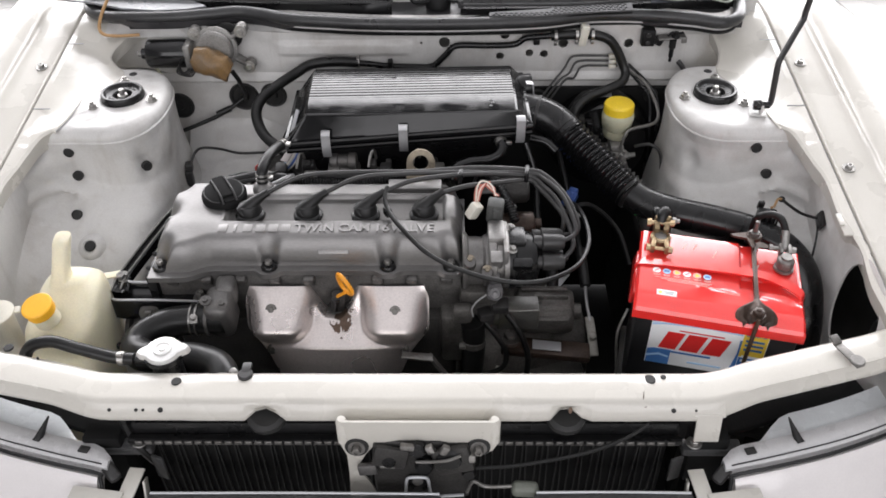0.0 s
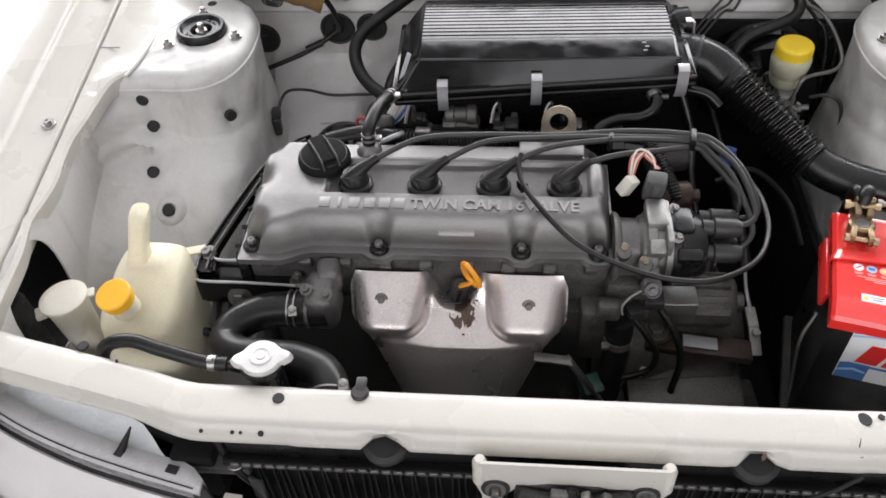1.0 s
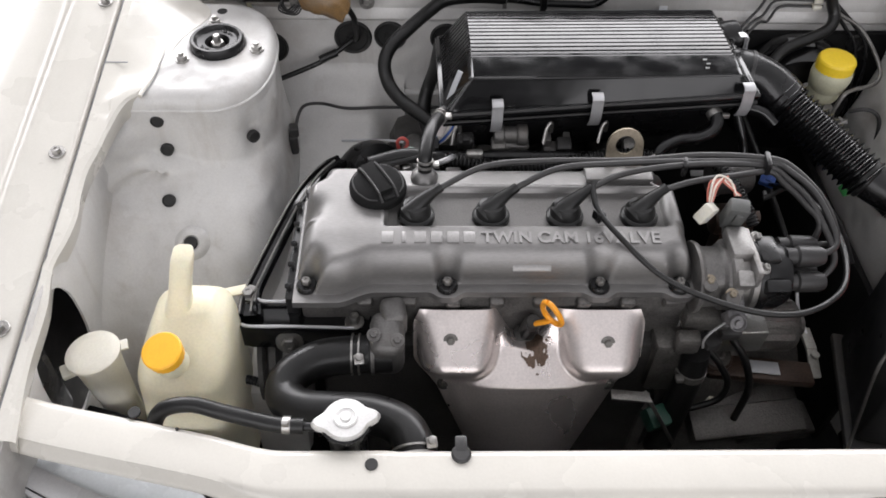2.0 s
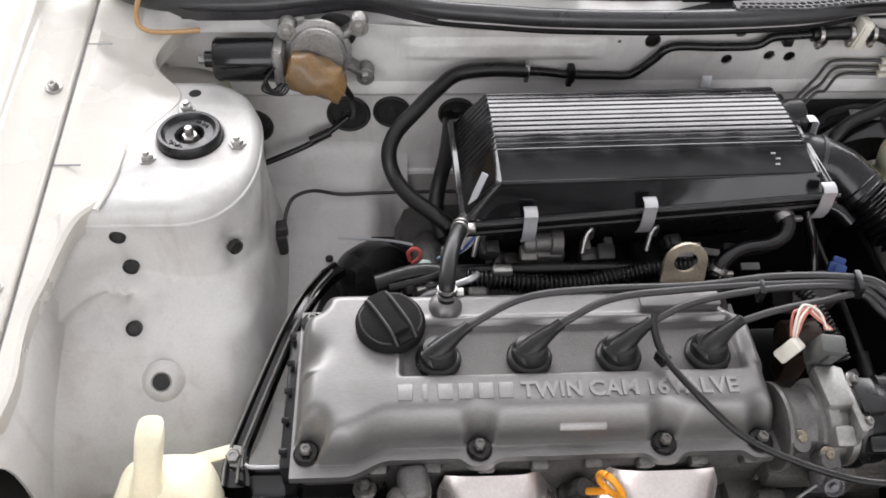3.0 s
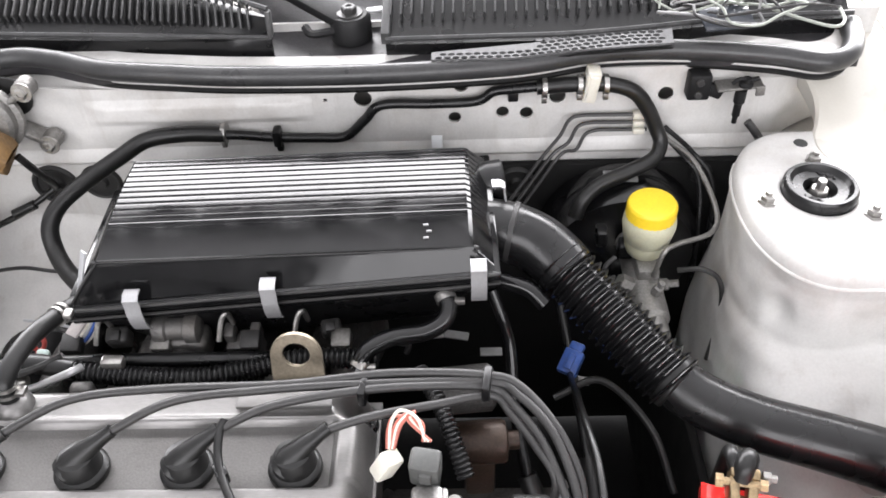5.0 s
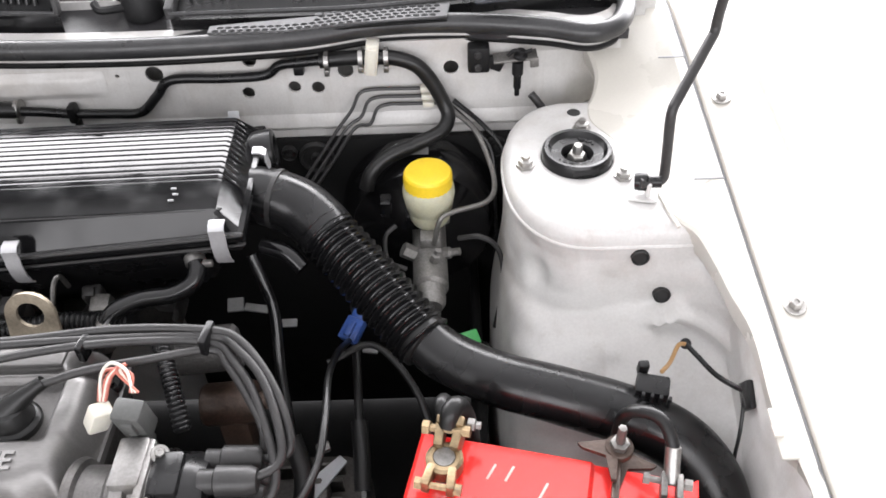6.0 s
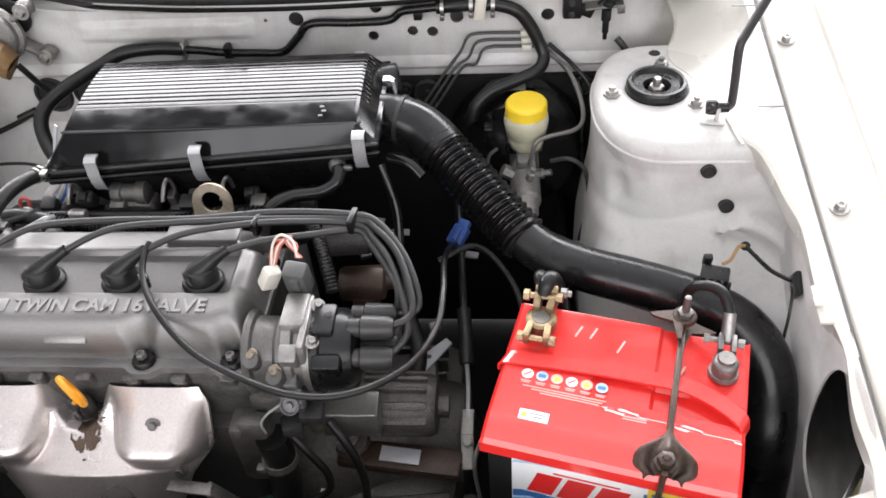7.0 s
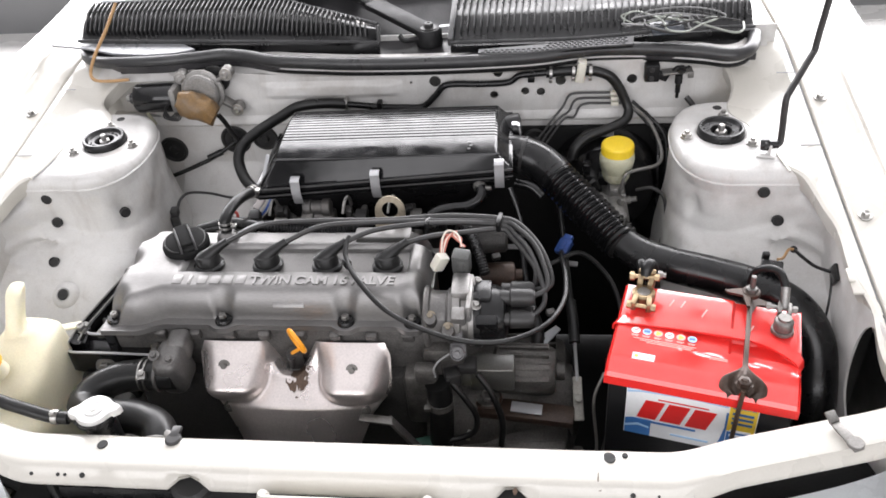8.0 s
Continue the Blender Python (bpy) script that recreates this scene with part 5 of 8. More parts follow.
    lathe(bm, (-0.110, 0.070, 0.815), (1, 0, 0.1), [(0.0062, 0), (0.0062, 0.006), (0.0035, 0.006), (0.0035, 0.034), (0.005, 0.034), (0.005, 0.040), (0, 0.040)], 6)
    part("clamp_jaw", put(bm), BRASS, t)
    bm = bmesh.new()
    tube(bm, [at(-0.090, 0.074, 0.816), at(-0.089, 0.080, 0.826), at(-0.086, 0.089, 0.825), at(-0.082, 0.098, 0.806), at(-0.078, 0.104, 0.77), at(-0.074, 0.11, 0.70)], 0.0085, 12)
    tube(bm, [at(-0.094, 0.078, 0.818), at(-0.099, 0.090, 0.824), at(-0.098, 0.104, 0.805), at(-0.097, 0.112, 0.74)], 0.006, 10)
    part("battery_cable", bm, RUBBER, t, "taped black battery cable")
    part("cable_nut", lathe(bmesh.new(), at(-0.074, 0.078, 0.818), (1, -0.2, 0), [(0.0055, 0), (0.0055, 0.006), (0.0035, 0.007), (0.0035, 0.011), (0, 0.011)], 6), DULL, t)
    p = post(0.092, 0.038)
    bm = bmesh.new()
    lathe(bm, p + Vector((0, 0, 0.005)), (0, 0, 1), [(0.0122, 0), (0.0122, 0.012), (0.0105, 0.0145), (0.0085, 0.0155), (0.0080, 0.019), (0, 0.019)], 24)
    t = part("terminal_clamp", bm, DULL, b, "grey lead terminal clamp")
    bm = bmesh.new()
    for s in (-1, 1):
        box(bm, (0.092 + s * 0.006, 0.060, 0.803), (0.005, 0.022, 0.014), (0, 0, 0), 0.001)
    lathe(bm, (0.070, 0.066, 0.803), (1, 0, 0), [(0.005, 0), (0.005, 0.005), (0.003, 0.005), (0.003, 0.032), (0.005, 0.032), (0.005, 0.038), (0, 0.038)], 6)
    part("clamp_jaw", put(bm), DULL, t)
    bm = bmesh.new()
    tube(bm, [at(0.092, 0.070, 0.803), at(0.090, 0.085, 0.822), at(0.080, 0.100, 0.835), at(0.062, 0.108, 0.832), at(0.050, 0.112, 0.815), at(0.048, 0.114, 0.77)], 0.0055, 10)
    part("battery_cable", bm, RUBBER, t, "black battery cable")
    part("strand_tail", tube(bmesh.new(), [at(0.092, 0.066, 0.803), at(0.091, 0.074, 0.811), at(0.090, 0.085, 0.8235)], 0.0063, 10), STEEL, t)
    # hold-down strap across the lid
    h = thing("battery_hold_down", tuple(at(0.036, 0, 0.79)), "brown rusted hold-down bar across the red battery", "clamp")
    bm = bmesh.new()
    bar(bm, (0.050, 0.086, 0.794), (0.050, -0.080, 0.794), 0.006, 0.007, 0.001)
    part("strap", put(bm), BROWN, h)
    bm = bmesh.new()

    def wingp(u, v):
        q = 2 * u - 1
        y = 0.032 - 0.044 * v
        w = 0.003 + 0.025 * step(0.12, 0.72, v) * (1 - 0.45 * step(0.78, 1.0, v) ** 2)
        fold = 0.0035 * math.cos(2.6 * math.pi * q) * step(0.25, 0.7, v)
        return Vector((0.050 + q * w, -0.074 + y - 0.004 * q * q * step(0.5, 1, v), 0.8005 + fold - 0.010 * abs(q) ** 1.6 * v - 0.010 * step(0.55, 1.0, v)))

    grid(wingp, 40, 24, bm=bm, skirt=(0, 0, -0.002))
    bmesh.ops.remove_doubles(bm, verts=bm.verts, dist=0.0003)
    part("foot_plate", put(bm), BROWN, h, "brown folded fan-shaped foot plate")
    bm = bmesh.new()
    for sx in (-1, 1):
        sheet([(0.050, 0.100), (0.050 + sx * 0.034, 0.092), (0.050 + sx * 0.030, 0.088), (0.050 + sx * 0.010, 0.082), (0.050 + sx * 0.004, 0.060), (0.050, 0.060)][::sx], [], 0.004, pose(0, 0, 0.796, 0, sx * 8, 0) @ Matrix.Translation((0, 0, 0)), bm)
    disc(bm, (0.050, 0.092, 0.797), (0, 0, 1), 0.012, 0.006)
    part("rear_bracket", put(bm), BROWN, h)
    for yy, zz in ((0.092, 0.800), (-0.080, 0.797)):
        bm = bmesh.new()
        lathe(bm, (0.050, yy, zz), (0, 0, 1), [(0.011, 0), (0.011, 0.0015), (0.008, 0.0015), (0.008, 0.008), (0.0042, 0.009), (0.0036, 0.028 if yy > 0 else 0.011), (0, 0.029 if yy > 0 else 0.012)], 6)
        part("hold_nut", put(bm), DULL if yy > 0 else BROWN, h)
    part("tie_rod", tube(bmesh.new(), [at(0.050, -0.092, 0.80), at(0.048, -0.096, 0.74), at(0.046, -0.096, 0.60)], 0.003, 8), RUST, h)
    # tray
    tr = thing("battery_tray", tuple(at(0, 0, 0.56)), "black steel battery tray", "tray")
    part("tray", put(box(bmesh.new(), (0, 0, 0.560), (0.24, 0.19, 0.012), bev=0.004)), DARKBAY, tr)
    part("tray_leg", put(box(bmesh.new(), (0.05, 0, 0.42), (0.09, 0.14, 0.27), bev=0.01)), DARKBAY, tr)


# ---- intake ----
def build_air_box():
    A = Matrix.Translation((-0.060, 1.235, 0)) @ pose(0, 0, 0, 0, 0, 1.6)
    a = thing("air_filter_box", (-0.060, 1.235, 0.78), "black plastic air filter box with ribbed lid and clips", "air filter")

    def put(bm):
        bmesh.ops.transform(bm, matrix=A, verts=bm.verts)
        return bm

    # lid: a low frustum with sloped flanks; ribs over its rear part run on down the end flank
    X0, X1, Y0, Y1 = -0.204, 0.199, -0.089, 0.083
    RISE = 0.067

    def lid(u, v):
        x = X0 + (X1 - X0) * u
        y = Y0 + (Y1 - Y0) * v
        left = min((x - X0) / 0.036, 1)
        right = min((X1 - x) / 0.020, 1)
        front = min((y - Y0) / 0.014, 1)
        back = min((Y1 - y) / 0.010, 1)
        k = max(1 - sum((1 - q) ** 5 for q in (left, right, front, back)) ** 0.2, 0)
        crown = 0.0375 - 0.85 * (y - 0.008) ** 2 - RISE * x
        z = 0.868 + RISE * x + crown * (k if k < 0.9 else 0.9 + 0.1 * (1 - (1 - (k - 0.9) / 0.1) ** 2))
        rib = step(-0.037, -0.031, y) * (1 - step(0.070, 0.075, y)) * step(0.05, 0.3, left) * step(0.2, 1.0, right)
        z -= 0.0013 * rib * math.exp(-((((y + 0.032) / 0.0088) % 1.0 - 0.5) / 0.085) ** 2)
        return Vector((x, y, z))

    lp = part("lid", put(grid(lid, 110, 220, skirt=(0, 0, -0.006))), LID, a, "glossy ribbed black lid", angle=22)
    for z, g, h, nm in ((0.8625, 0.006, 0.010, "flange"), (0.8500, 0.003, 0.010, "flange")):
        bm = bmesh.new()
        box(bm, ((X0 + X1) / 2, (Y0 + Y1) / 2, z), (X1 - X0 + 2 * g, Y1 - Y0 + 2 * g, h), bev=0.003)
        bmesh.ops.transform(bm, matrix=Matrix(((1, 0, 0, 0), (0, 1, 0, 0), (RISE, 0, 1, 0), (0, 0, 0, 1))), verts=bm.verts)
        part(nm, put(bm), GLOSS, a)
    bm = bmesh.new()
    # tray under the flange, narrowing downwards
    b = [[bm.verts.new((-0.002 + sx * (0.196 - k * 0.016), -0.003 + sy * (0.082 - k * 0.012), 0.847 - k * 0.028 + RISE * 0.19 * sx)) for sx, sy in ((-1, -1), (1, -1), (1, 1), (-1, 1))] for k in range(4)]
    for p, q in zip(b, b[1:]):
        for k in range(4):
            bm.faces.new((p[k], p[(k + 1) % 4], q[(k + 1) % 4], q[k]))
    bm.faces.new(b[-1])
    bm.faces.new(b[0])
    bmesh.ops.bevel(bm, geom=bm.edges, offset=0.006, segments=2, affect="EDGES")
    part("tray", put(bm), BLACK, a)
    # worn moulded edges round the lid's front and along the flanges
    for y, z, x0, x1, r, q in ((Y0 + 0.0135, 0.8970, X0 + 0.036, X1 - 0.020, 0.0011, 0.0), (Y0 - 0.0055, 0.8665, X0 + 0.002, X1 - 0.002, 0.0016, RISE), (Y0 - 0.0045, 0.8540, X0 + 0.002, X1 - 0.002, 0.0016, RISE)):
        part("moulded_bead", put(tube(bmesh.new(), [(x, y + dy, z + q * x) for x, dy in ((x0, 0.003), (x0 + 0.008, 0), (0, 0), (x1 - 0.008, 0), (x1, 0.003))], r, 8, 4)), LEAD, a, "worn pale moulded edge")
    part("moulded_bead", put(tube(bmesh.new(), [(X0 + 0.002, Y0 + 0.001, 0.856), (X0 + 0.018, Y0 + 0.0070, 0.876), (X0 + 0.0355, Y0 + 0.0135, 0.8967)], 0.0010, 6, 3)), LEAD, a)

    # spring clips along the front and ends
    def clip(x, y, rz, wide=0.0145):
        bm = bmesh.new()
        strip(bm, [(0, 0.004, 0.8850), (0, -0.004, 0.8850), (0, -0.0085, 0.8820), (0, -0.0085, 0.8740), (0, -0.0100, 0.866), (0, -0.0095, 0.854), (0, -0.006, 0.843), (0, -0.002, 0.838)], wide, 0.0016)
        bmesh.ops.transform(bm, matrix=A @ pose(x, y, RISE * x, 0, 0, rz), verts=bm.verts)
        return part("spring_clip", bm, CLIP, a, "bright steel spring clip")

    for x in (-0.137, -0.009, 0.184):
        clip(x, Y0 - 0.006, 0)
    clip(X1 + 0.008, 0.015, 90, 0.011)
    # leaf clip on the lid's corner
    bm = bmesh.new()
    strip(bm, [(-0.259, 1.157, 0.843), (-0.2575, 1.158, 0.852), (-0.250, 1.163, 0.876), (-0.2415, 1.168, 0.899)], 0.0075, 0.0015, (0.75, -0.65, 0))
    box(bm, (-0.247, 1.149, 0.851), (0.020, 0.006, 0.004), (0, -4, 20), 0.001)
    part("leaf_clip", bm, PLATE, a, "bright leaf clip")
    # inlet snout on the end, with its ribbed mouth
    bm = bmesh.new()
    lathe(bm, (0.190, 0.052, 0.868), (1, 0.1, 0.05), [(0.020, 0), (0.024, 0.01), (0.024, 0.026), (0.021, 0.028), (0.017, 0.028), (0.017, 0.004)], 24)
    box(bm, (0.200, 0.052, 0.868), (0.006, 0.036, 0.004))
    box(bm, (0.205, 0.049, 0.874), (0.006, 0.004, 0.030))
    part("inlet_snout", put(bm), BLACK, a)
    # outlet elbow
    bm = bmesh.new()
    tube(bm, [(0.125, 1.245, 0.852), (0.158, 1.238, 0.850), (0.185, 1.230, 0.842), (0.205, 1.216, 0.832), (0.217, 1.203, 0.824)], 0.031, 20)
    part("outlet_elbow", bm, DUCT, a)
    part("hose_ring", lathe(bmesh.new(), (0.160, 1.238, 0.850), (1, -0.25, -0.1), [(0.0306, 0), (0.0318, 0.0005), (0.0318, 0.0055), (0.0306, 0.006)], 28), LEAD, a)
    bm = bmesh.new()
    tube(bm, [(0.150, 1.190, 0.828), (0.175, 1.180, 0.826), (0.192, 1.168, 0.815)], 0.0085, 10)
    part("breather_stub", bm, GLOSS, a)
    # screw marks at the lid's corner
    for i in range(3):
        part("moulded_mark", put(box(bmesh.new(), (0.137 + 0.003 * (i % 2), -0.064 + 0.008 * i, 0.9015 + 0.0008 * i), (0.005, 0.002, 0.002))), WGREY, lp)

    h = thing("intake_hose", (0.40, 1.05, 0.70), "black corrugated intake hose running into a smooth tube", "hose")
    bm = bmesh.new()
    ringed(bm, [(0.207, 1.213, 0.830), (0.250, 1.168, 0.808), (0.290, 1.124, 0.787), (0.314, 1.098, 0.774)], 0.0258, 0.0315, 0.0091, 36, True)
    part("bellows", bm, GLOSS, h, "corrugated black rubber bellows", angle=60)
    bm = bmesh.new()
    tube(bm, [(0.306, 1.107, 0.778), (0.335, 1.085, 0.769), (0.38, 1.060, 0.766), (0.44, 1.040, 0.762), (0.50, 1.022, 0.752), (0.550, 1.000, 0.733), (0.577, 0.967, 0.700), (0.580, 0.925, 0.645), (0.578, 0.89, 0.56), (0.578, 0.87, 0.46)], 0.0285, 20, 10, lambda q: 0.0255 + 0.0035 * step(0.0, 0.5, q))
    part("tube", bm, DUCT, h, "smooth glossy black tube")
    part("hose_band", lathe(bmesh.new(), (0.309, 1.104, 0.7765), (0.72, -0.62, -0.25), [(0.0275, -0.004), (0.0285, 0), (0.0285, 0.007), (0.026, 0.009)], 28), RUBBER, h)
    return a


# ---- engine ----
def build_engine():
    e = thing("engine", (-0.20, 0.98, 0.30), "transverse four cylinder engine with cast aluminium cam cover", "engine")
    X0, X1, Y0, Y1 = -0.440, 0.034, 0.898, 1.078

    bolts = ((-0.425, 0.908), (-0.261, 0.908), (-0.082, 0.908), (0.013, 0.908), (-0.428, 1.062), (0.020, 1.052))

    def base_edge(x):
        return 0.8995 - 0.0155 * (1 - step(-0.390, -0.345, x))

    def front_edge(x):
        # wider flange at the timing end, small tabs at the bolts
        return base_edge(x) - sum(0.0085 * math.exp(-((x - bx) / 0.0155) ** 4) for bx, by in bolts[1:4])

    def cover_z(x, y):
        body = base_edge(x) + 0.0125
        qx, qy = min(x - (X0 + 0.004), X1 - 0.003 - x), min(y - body, Y1 - 0.003 - y)
        R = 0.020
        d = R - math.hypot(R - qx, R - qy) if qx < R and qy < R else min(qx, qy)
        for bx, by in bolts:
            b = math.hypot(x - bx, y - by) - 0.0120
            k = max(0.006 - abs(d - b), 0) / 0.006
            d = min(d, b) - k * k * 0.0015
        wide = 0.025 if y < 0.97 else 0.018
        t = min(max(d / wide, 0.0), 1.0)
        lift = (1 - (1 - t) ** 2.3) ** 0.72
        top = 0.0475
        # plug channel, open to the rear
        top -= 0.011 * hump(-0.338, 0.006, x, 0.008) * hump(0.961, 1.030, y, 0.007)
        top -= 0.003 * step(1.028, 1.036, y) * hump(-0.335, 0.004, x, 0.012)
        top += 0.004 * hump(-0.09, 0.0, x, 0.01) * step(1.035, 1.045, y)
        # gentle crown
        top -= 0.0030 * (1 - step(0.915, 0.960, y)) + 0.002 * (1 - step(-0.44, -0.39, x))
        # scooped sides on the timing end
        top -= 0.020 * math.exp(-(((x + 0.430) / 0.017) ** 2 + ((y - 0.995) / 0.014) ** 2))
        # soft swage low on the front face
        return 0.781 + top * lift + 0.0012 * hump(-0.36, 0.02, x, 0.02) * math.exp(-((y - 0.9165) / 0.004) ** 2)

    def cover(u, v):
        x = X0 + (X1 - X0) * u
        f = front_edge(x)
        m = base_edge(x) + 0.0105
        w = (v - 0.12) / 0.88
        y = f + (m - f) * v / 0.12 if v < 0.12 else m + (Y1 - m) * (0.36 * w + 0.64 * w ** 2.0)
        return Vector((x, y, cover_z(x, y)))

    vc = part("cam_cover", grid(cover, 190, 110, skirt=(0, 0, -0.009)), ALU, e, "brushed cast aluminium cam cover", angle=60)
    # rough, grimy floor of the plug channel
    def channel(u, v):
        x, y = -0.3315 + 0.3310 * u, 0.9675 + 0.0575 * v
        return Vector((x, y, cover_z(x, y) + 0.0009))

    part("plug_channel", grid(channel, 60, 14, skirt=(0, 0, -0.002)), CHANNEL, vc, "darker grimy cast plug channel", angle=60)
    for bx, by in bolts:
        bm = bmesh.new()
        lathe(bm, (bx, by, 0.778), (0, 0, 1), [(0.0125, 0), (0.0125, 0.006), (0.0105, 0.009), (0, 0.009)], 20)
        part("bolt_boss", bm, BLACK, vc, "black rubber bolt seat")
        bolt(vc, (bx, by, 0.787), (0, 0, 1), 0.0058, 0.006, DULL, "bolt", False)
    # casting badge and raised letters
    bm = bmesh.new()
    box(bm, (-0.163, 0.9170, 0.8045), (0.046, 0.009, 0.0042), (50, 0, 0), 0.0018)
    part("casting_pad", bm, LETTER, vc)
    ZL = cover_z(-0.2, 0.944)
    # six raised blocks where the maker's name is cast
    for i in range(6):
        bm = bmesh.new()
        x = -0.331 + 0.0190 * i
        w = 0.005 if i == 1 else 0.0140
        box(bm, (x, 0.944, ZL), (w, 0.0165, 0.0024), (5.5, 0, 0), 0.0009)
        part("raised_block", bm, LETTER, vc)
    for txt, x, wd in (("TWIN", -0.2215, 0.058), ("CAM", -0.1560, 0.0465), ("16VALVE", -0.0985, 0.0860)):
        lettering(txt, 0.0225, 0.0017, Matrix.Translation((x, 0.9360, ZL - 0.0006)) @ pose(0, 0, 0, 5.5, 0, 0), LETTER, vc, "cast_lettering", 1.05, 0.0, wd, 0.0006)
    # oil filler cap
    bm = bmesh.new()
    C = Matrix.Translation((-0.3445, 1.0225, 0.8255)) @ pose(0, 0, 0, 3, 0, 31)
    lathe(bm, (0, 0, 0), (0, 0, 1), [(0.031, 0), (0.0345, 0.002), (0.0350, 0.009), (0.0335, 0.0135), (0.029, 0.0165), (0.018, 0.0185), (0, 0.0190)], 40)
    bmesh.ops.transform(bm, matrix=C, verts=bm.verts)
    cap = part("oil_filler_cap", bm, MATTBLACK, vc, "black oil filler cap")
    bm = bmesh.new()
    box(bm, (0, 0.004, 0.018), (0.019, 0.052, 0.010), (0, 0, 0), 0.002)
    box(bm, (0, -0.026, 0.014), (0.016, 0.012, 0.008), (0, 0, 0), 0.002)
    bmesh.ops.transform(bm, matrix=C, verts=bm.verts)
    part("cap_grip", bm, MATTBLACK, cap)
    for q in (-1, 1):
        bm = bmesh.new()
        tube(bm, [(q * 0.0105, 0.031, 0.014), (q * 0.0105, 0.024, 0.0225), (q * 0.0105, 0.0, 0.0245), (q * 0.0105, -0.020, 0.0225), (q * 0.0105, -0.031, 0.014)], 0.0016, 8, 4)
        tube(bm, [(q * 0.0150, 0.026, 0.0150), (q * 0.0250, 0.018, 0.0158), (q * 0.0300, 0.0, 0.0160), (q * 0.0250, -0.018, 0.0158), (q * 0.0150, -0.026, 0.0150)], 0.0010, 6, 4)
        bmesh.ops.transform(bm, matrix=C, verts=bm.verts)
        part("grip_edge", bm, LEAD, cap, "worn grey grip edge")
    # breather stub at the rear of the cover
    bm = bmesh.new()
    lathe(bm, (-0.288, 1.047, 0.818), (0, 0.05, 1), [(0.018, 0), (0.0170, 0.010), (0.0130, 0.017), (0.0085, 0.020), (0.0085, 0.030), (0, 0.030)], 20)
    part("breather_stub", bm, ALU, vc)
    part("retainer", box(bmesh.new(), (-0.045, 1.050, 0.831), (0.085, 0.026, 0.005), (0, 0, 0), 0.003), ALU, vc)
    # head, block and timing cover under it
    part("cylinder_head", box(bmesh.new(), (-0.203, 0.985, 0.735), (0.465, 0.165, 0.082), bev=0.006), HEADCAST, e, "grimy rough cast aluminium head")
    blocks(e, "head_lug", HEADCAST, [((-0.41 + 0.052 * i, 0.900, 0.762), (0.018, 0.012, 0.018), (20, 0, 0), 0.004) for i in range(9)])
    part("engine_block", box(bmesh.new(), (-0.20, 0.99, 0.50), (0.44, 0.22, 0.40), bev=0.02), DARKCAST, e, "oily dark engine block")
    bm = bmesh.new()
    box(bm, (-0.445, 0.985, 0.69), (0.016, 0.165, 0.15), bev=0.004)
    for i in range(5):
        lathe(bm, (-0.446, 0.918 + 0.034 * i, 0.770), (-1, 0, 0), [(0.0035, 0), (0.0035, 0.005), (0.0028, 0.007), (0, 0.007)], 8)
    part("timing_cover", bm, BLACK, e)
    # heat shield over the exhaust: two domed lobes joined into a funnel
    def shield_d(x, v):
        # how far the pressing stands out: two boxy lobes and the funnel between and below them
        def dome(d, r):
            t = min(max(d / r, 0.0), 1.0)
            return (1 - (1 - t) ** 2.2) ** 0.6

        def blend(a, b, k=0.009):
            h = max(k - abs(a - b), 0) / k
            return max(a, b) + h * h * k * 0.25

        out = 0.0
        for c in (-0.0865, 0.0865):
            qx, qv = 0.0510 - abs(x - c), min(v * 0.248 + 0.03, 0.086 - v * 0.248)
            R = 0.036
            d = R - math.hypot(R - qx, R - qv) if qx < R and qv < R else min(qx, qv)
            out = blend(out, (0.010 + 0.048 * min(max(v / 0.25, 0), 1)) * dome(d, 0.040))
        W = 0.060 + 0.058 * step(0.20, 0.36, v) - 0.072 * max(v - 0.36, 0) / 0.64
        rise = min(max((v - 0.08) / 0.26, 0), 1)
        fun = 0.046 * rise ** 1.1 * (1 - min(abs(x) / W, 1) ** 2.6)
        return blend(out, fun, 0.014)

    def shield(u, v):
        uu = 2 * u - 1
        E = 0.132 + 0.008 * step(-0.02, 0.08, v) - 0.026 * step(0.22, 0.40, v) - 0.070 * max(v - 0.36, 0) / 0.64
        x = uu * E
        y = 0.902 - 0.112 * min(v, 0.24) - 0.10 * min(max(v - 0.24, 0), 0.20) - 0.080 * max(v - 0.44, 0)
        z = 0.750 - 0.248 * v
        d = shield_d(x, v)
        q = math.exp(-(abs(x + 0.006) / max(0.031 - 0.10 * v, 0.008)) ** 4) * (1 - step(0.10, 0.19, v))
        return Vector((-0.161 + x, y - 0.85 * d + 0.040 * q, z + 0.52 * d - 0.030 * q))

    hs = part("heat_shield", grid(shield, 110, 110, skirt=(0, 0.002, -0.006)), SHIELD, e, "pressed steel exhaust heat shield", angle=70)

    def stain(u, v):
        a, b = 0.445 + 0.16 * u, 0.135 + 0.185 * v
        return shield(a, b) + Vector((0, -0.0008, 0.0010))

    def ragged(u, v):
        n = noise.noise(Vector((u * 4, v * 5, 3.0))) + 0.5 * noise.noise(Vector((u * 13, v * 13, 1.0)))
        return (2 * u - 1.1) ** 2 * (0.6 + v) + (1.5 * v - 0.45) ** 2 < 0.34 + 0.75 * n

    part("rust_stain", grid(stain, 64, 64, ragged), RUST, hs, "brown rust stain on the shield")
    for x, v in ((-0.096, 0.115), (0.090, 0.125), (-0.104, 0.375), (0.102, 0.375)):
        E = 0.132 + 0.008 * step(-0.02, 0.08, v) - 0.026 * step(0.22, 0.40, v)
        p = shield(0.5 + 0.5 * x / E, v)
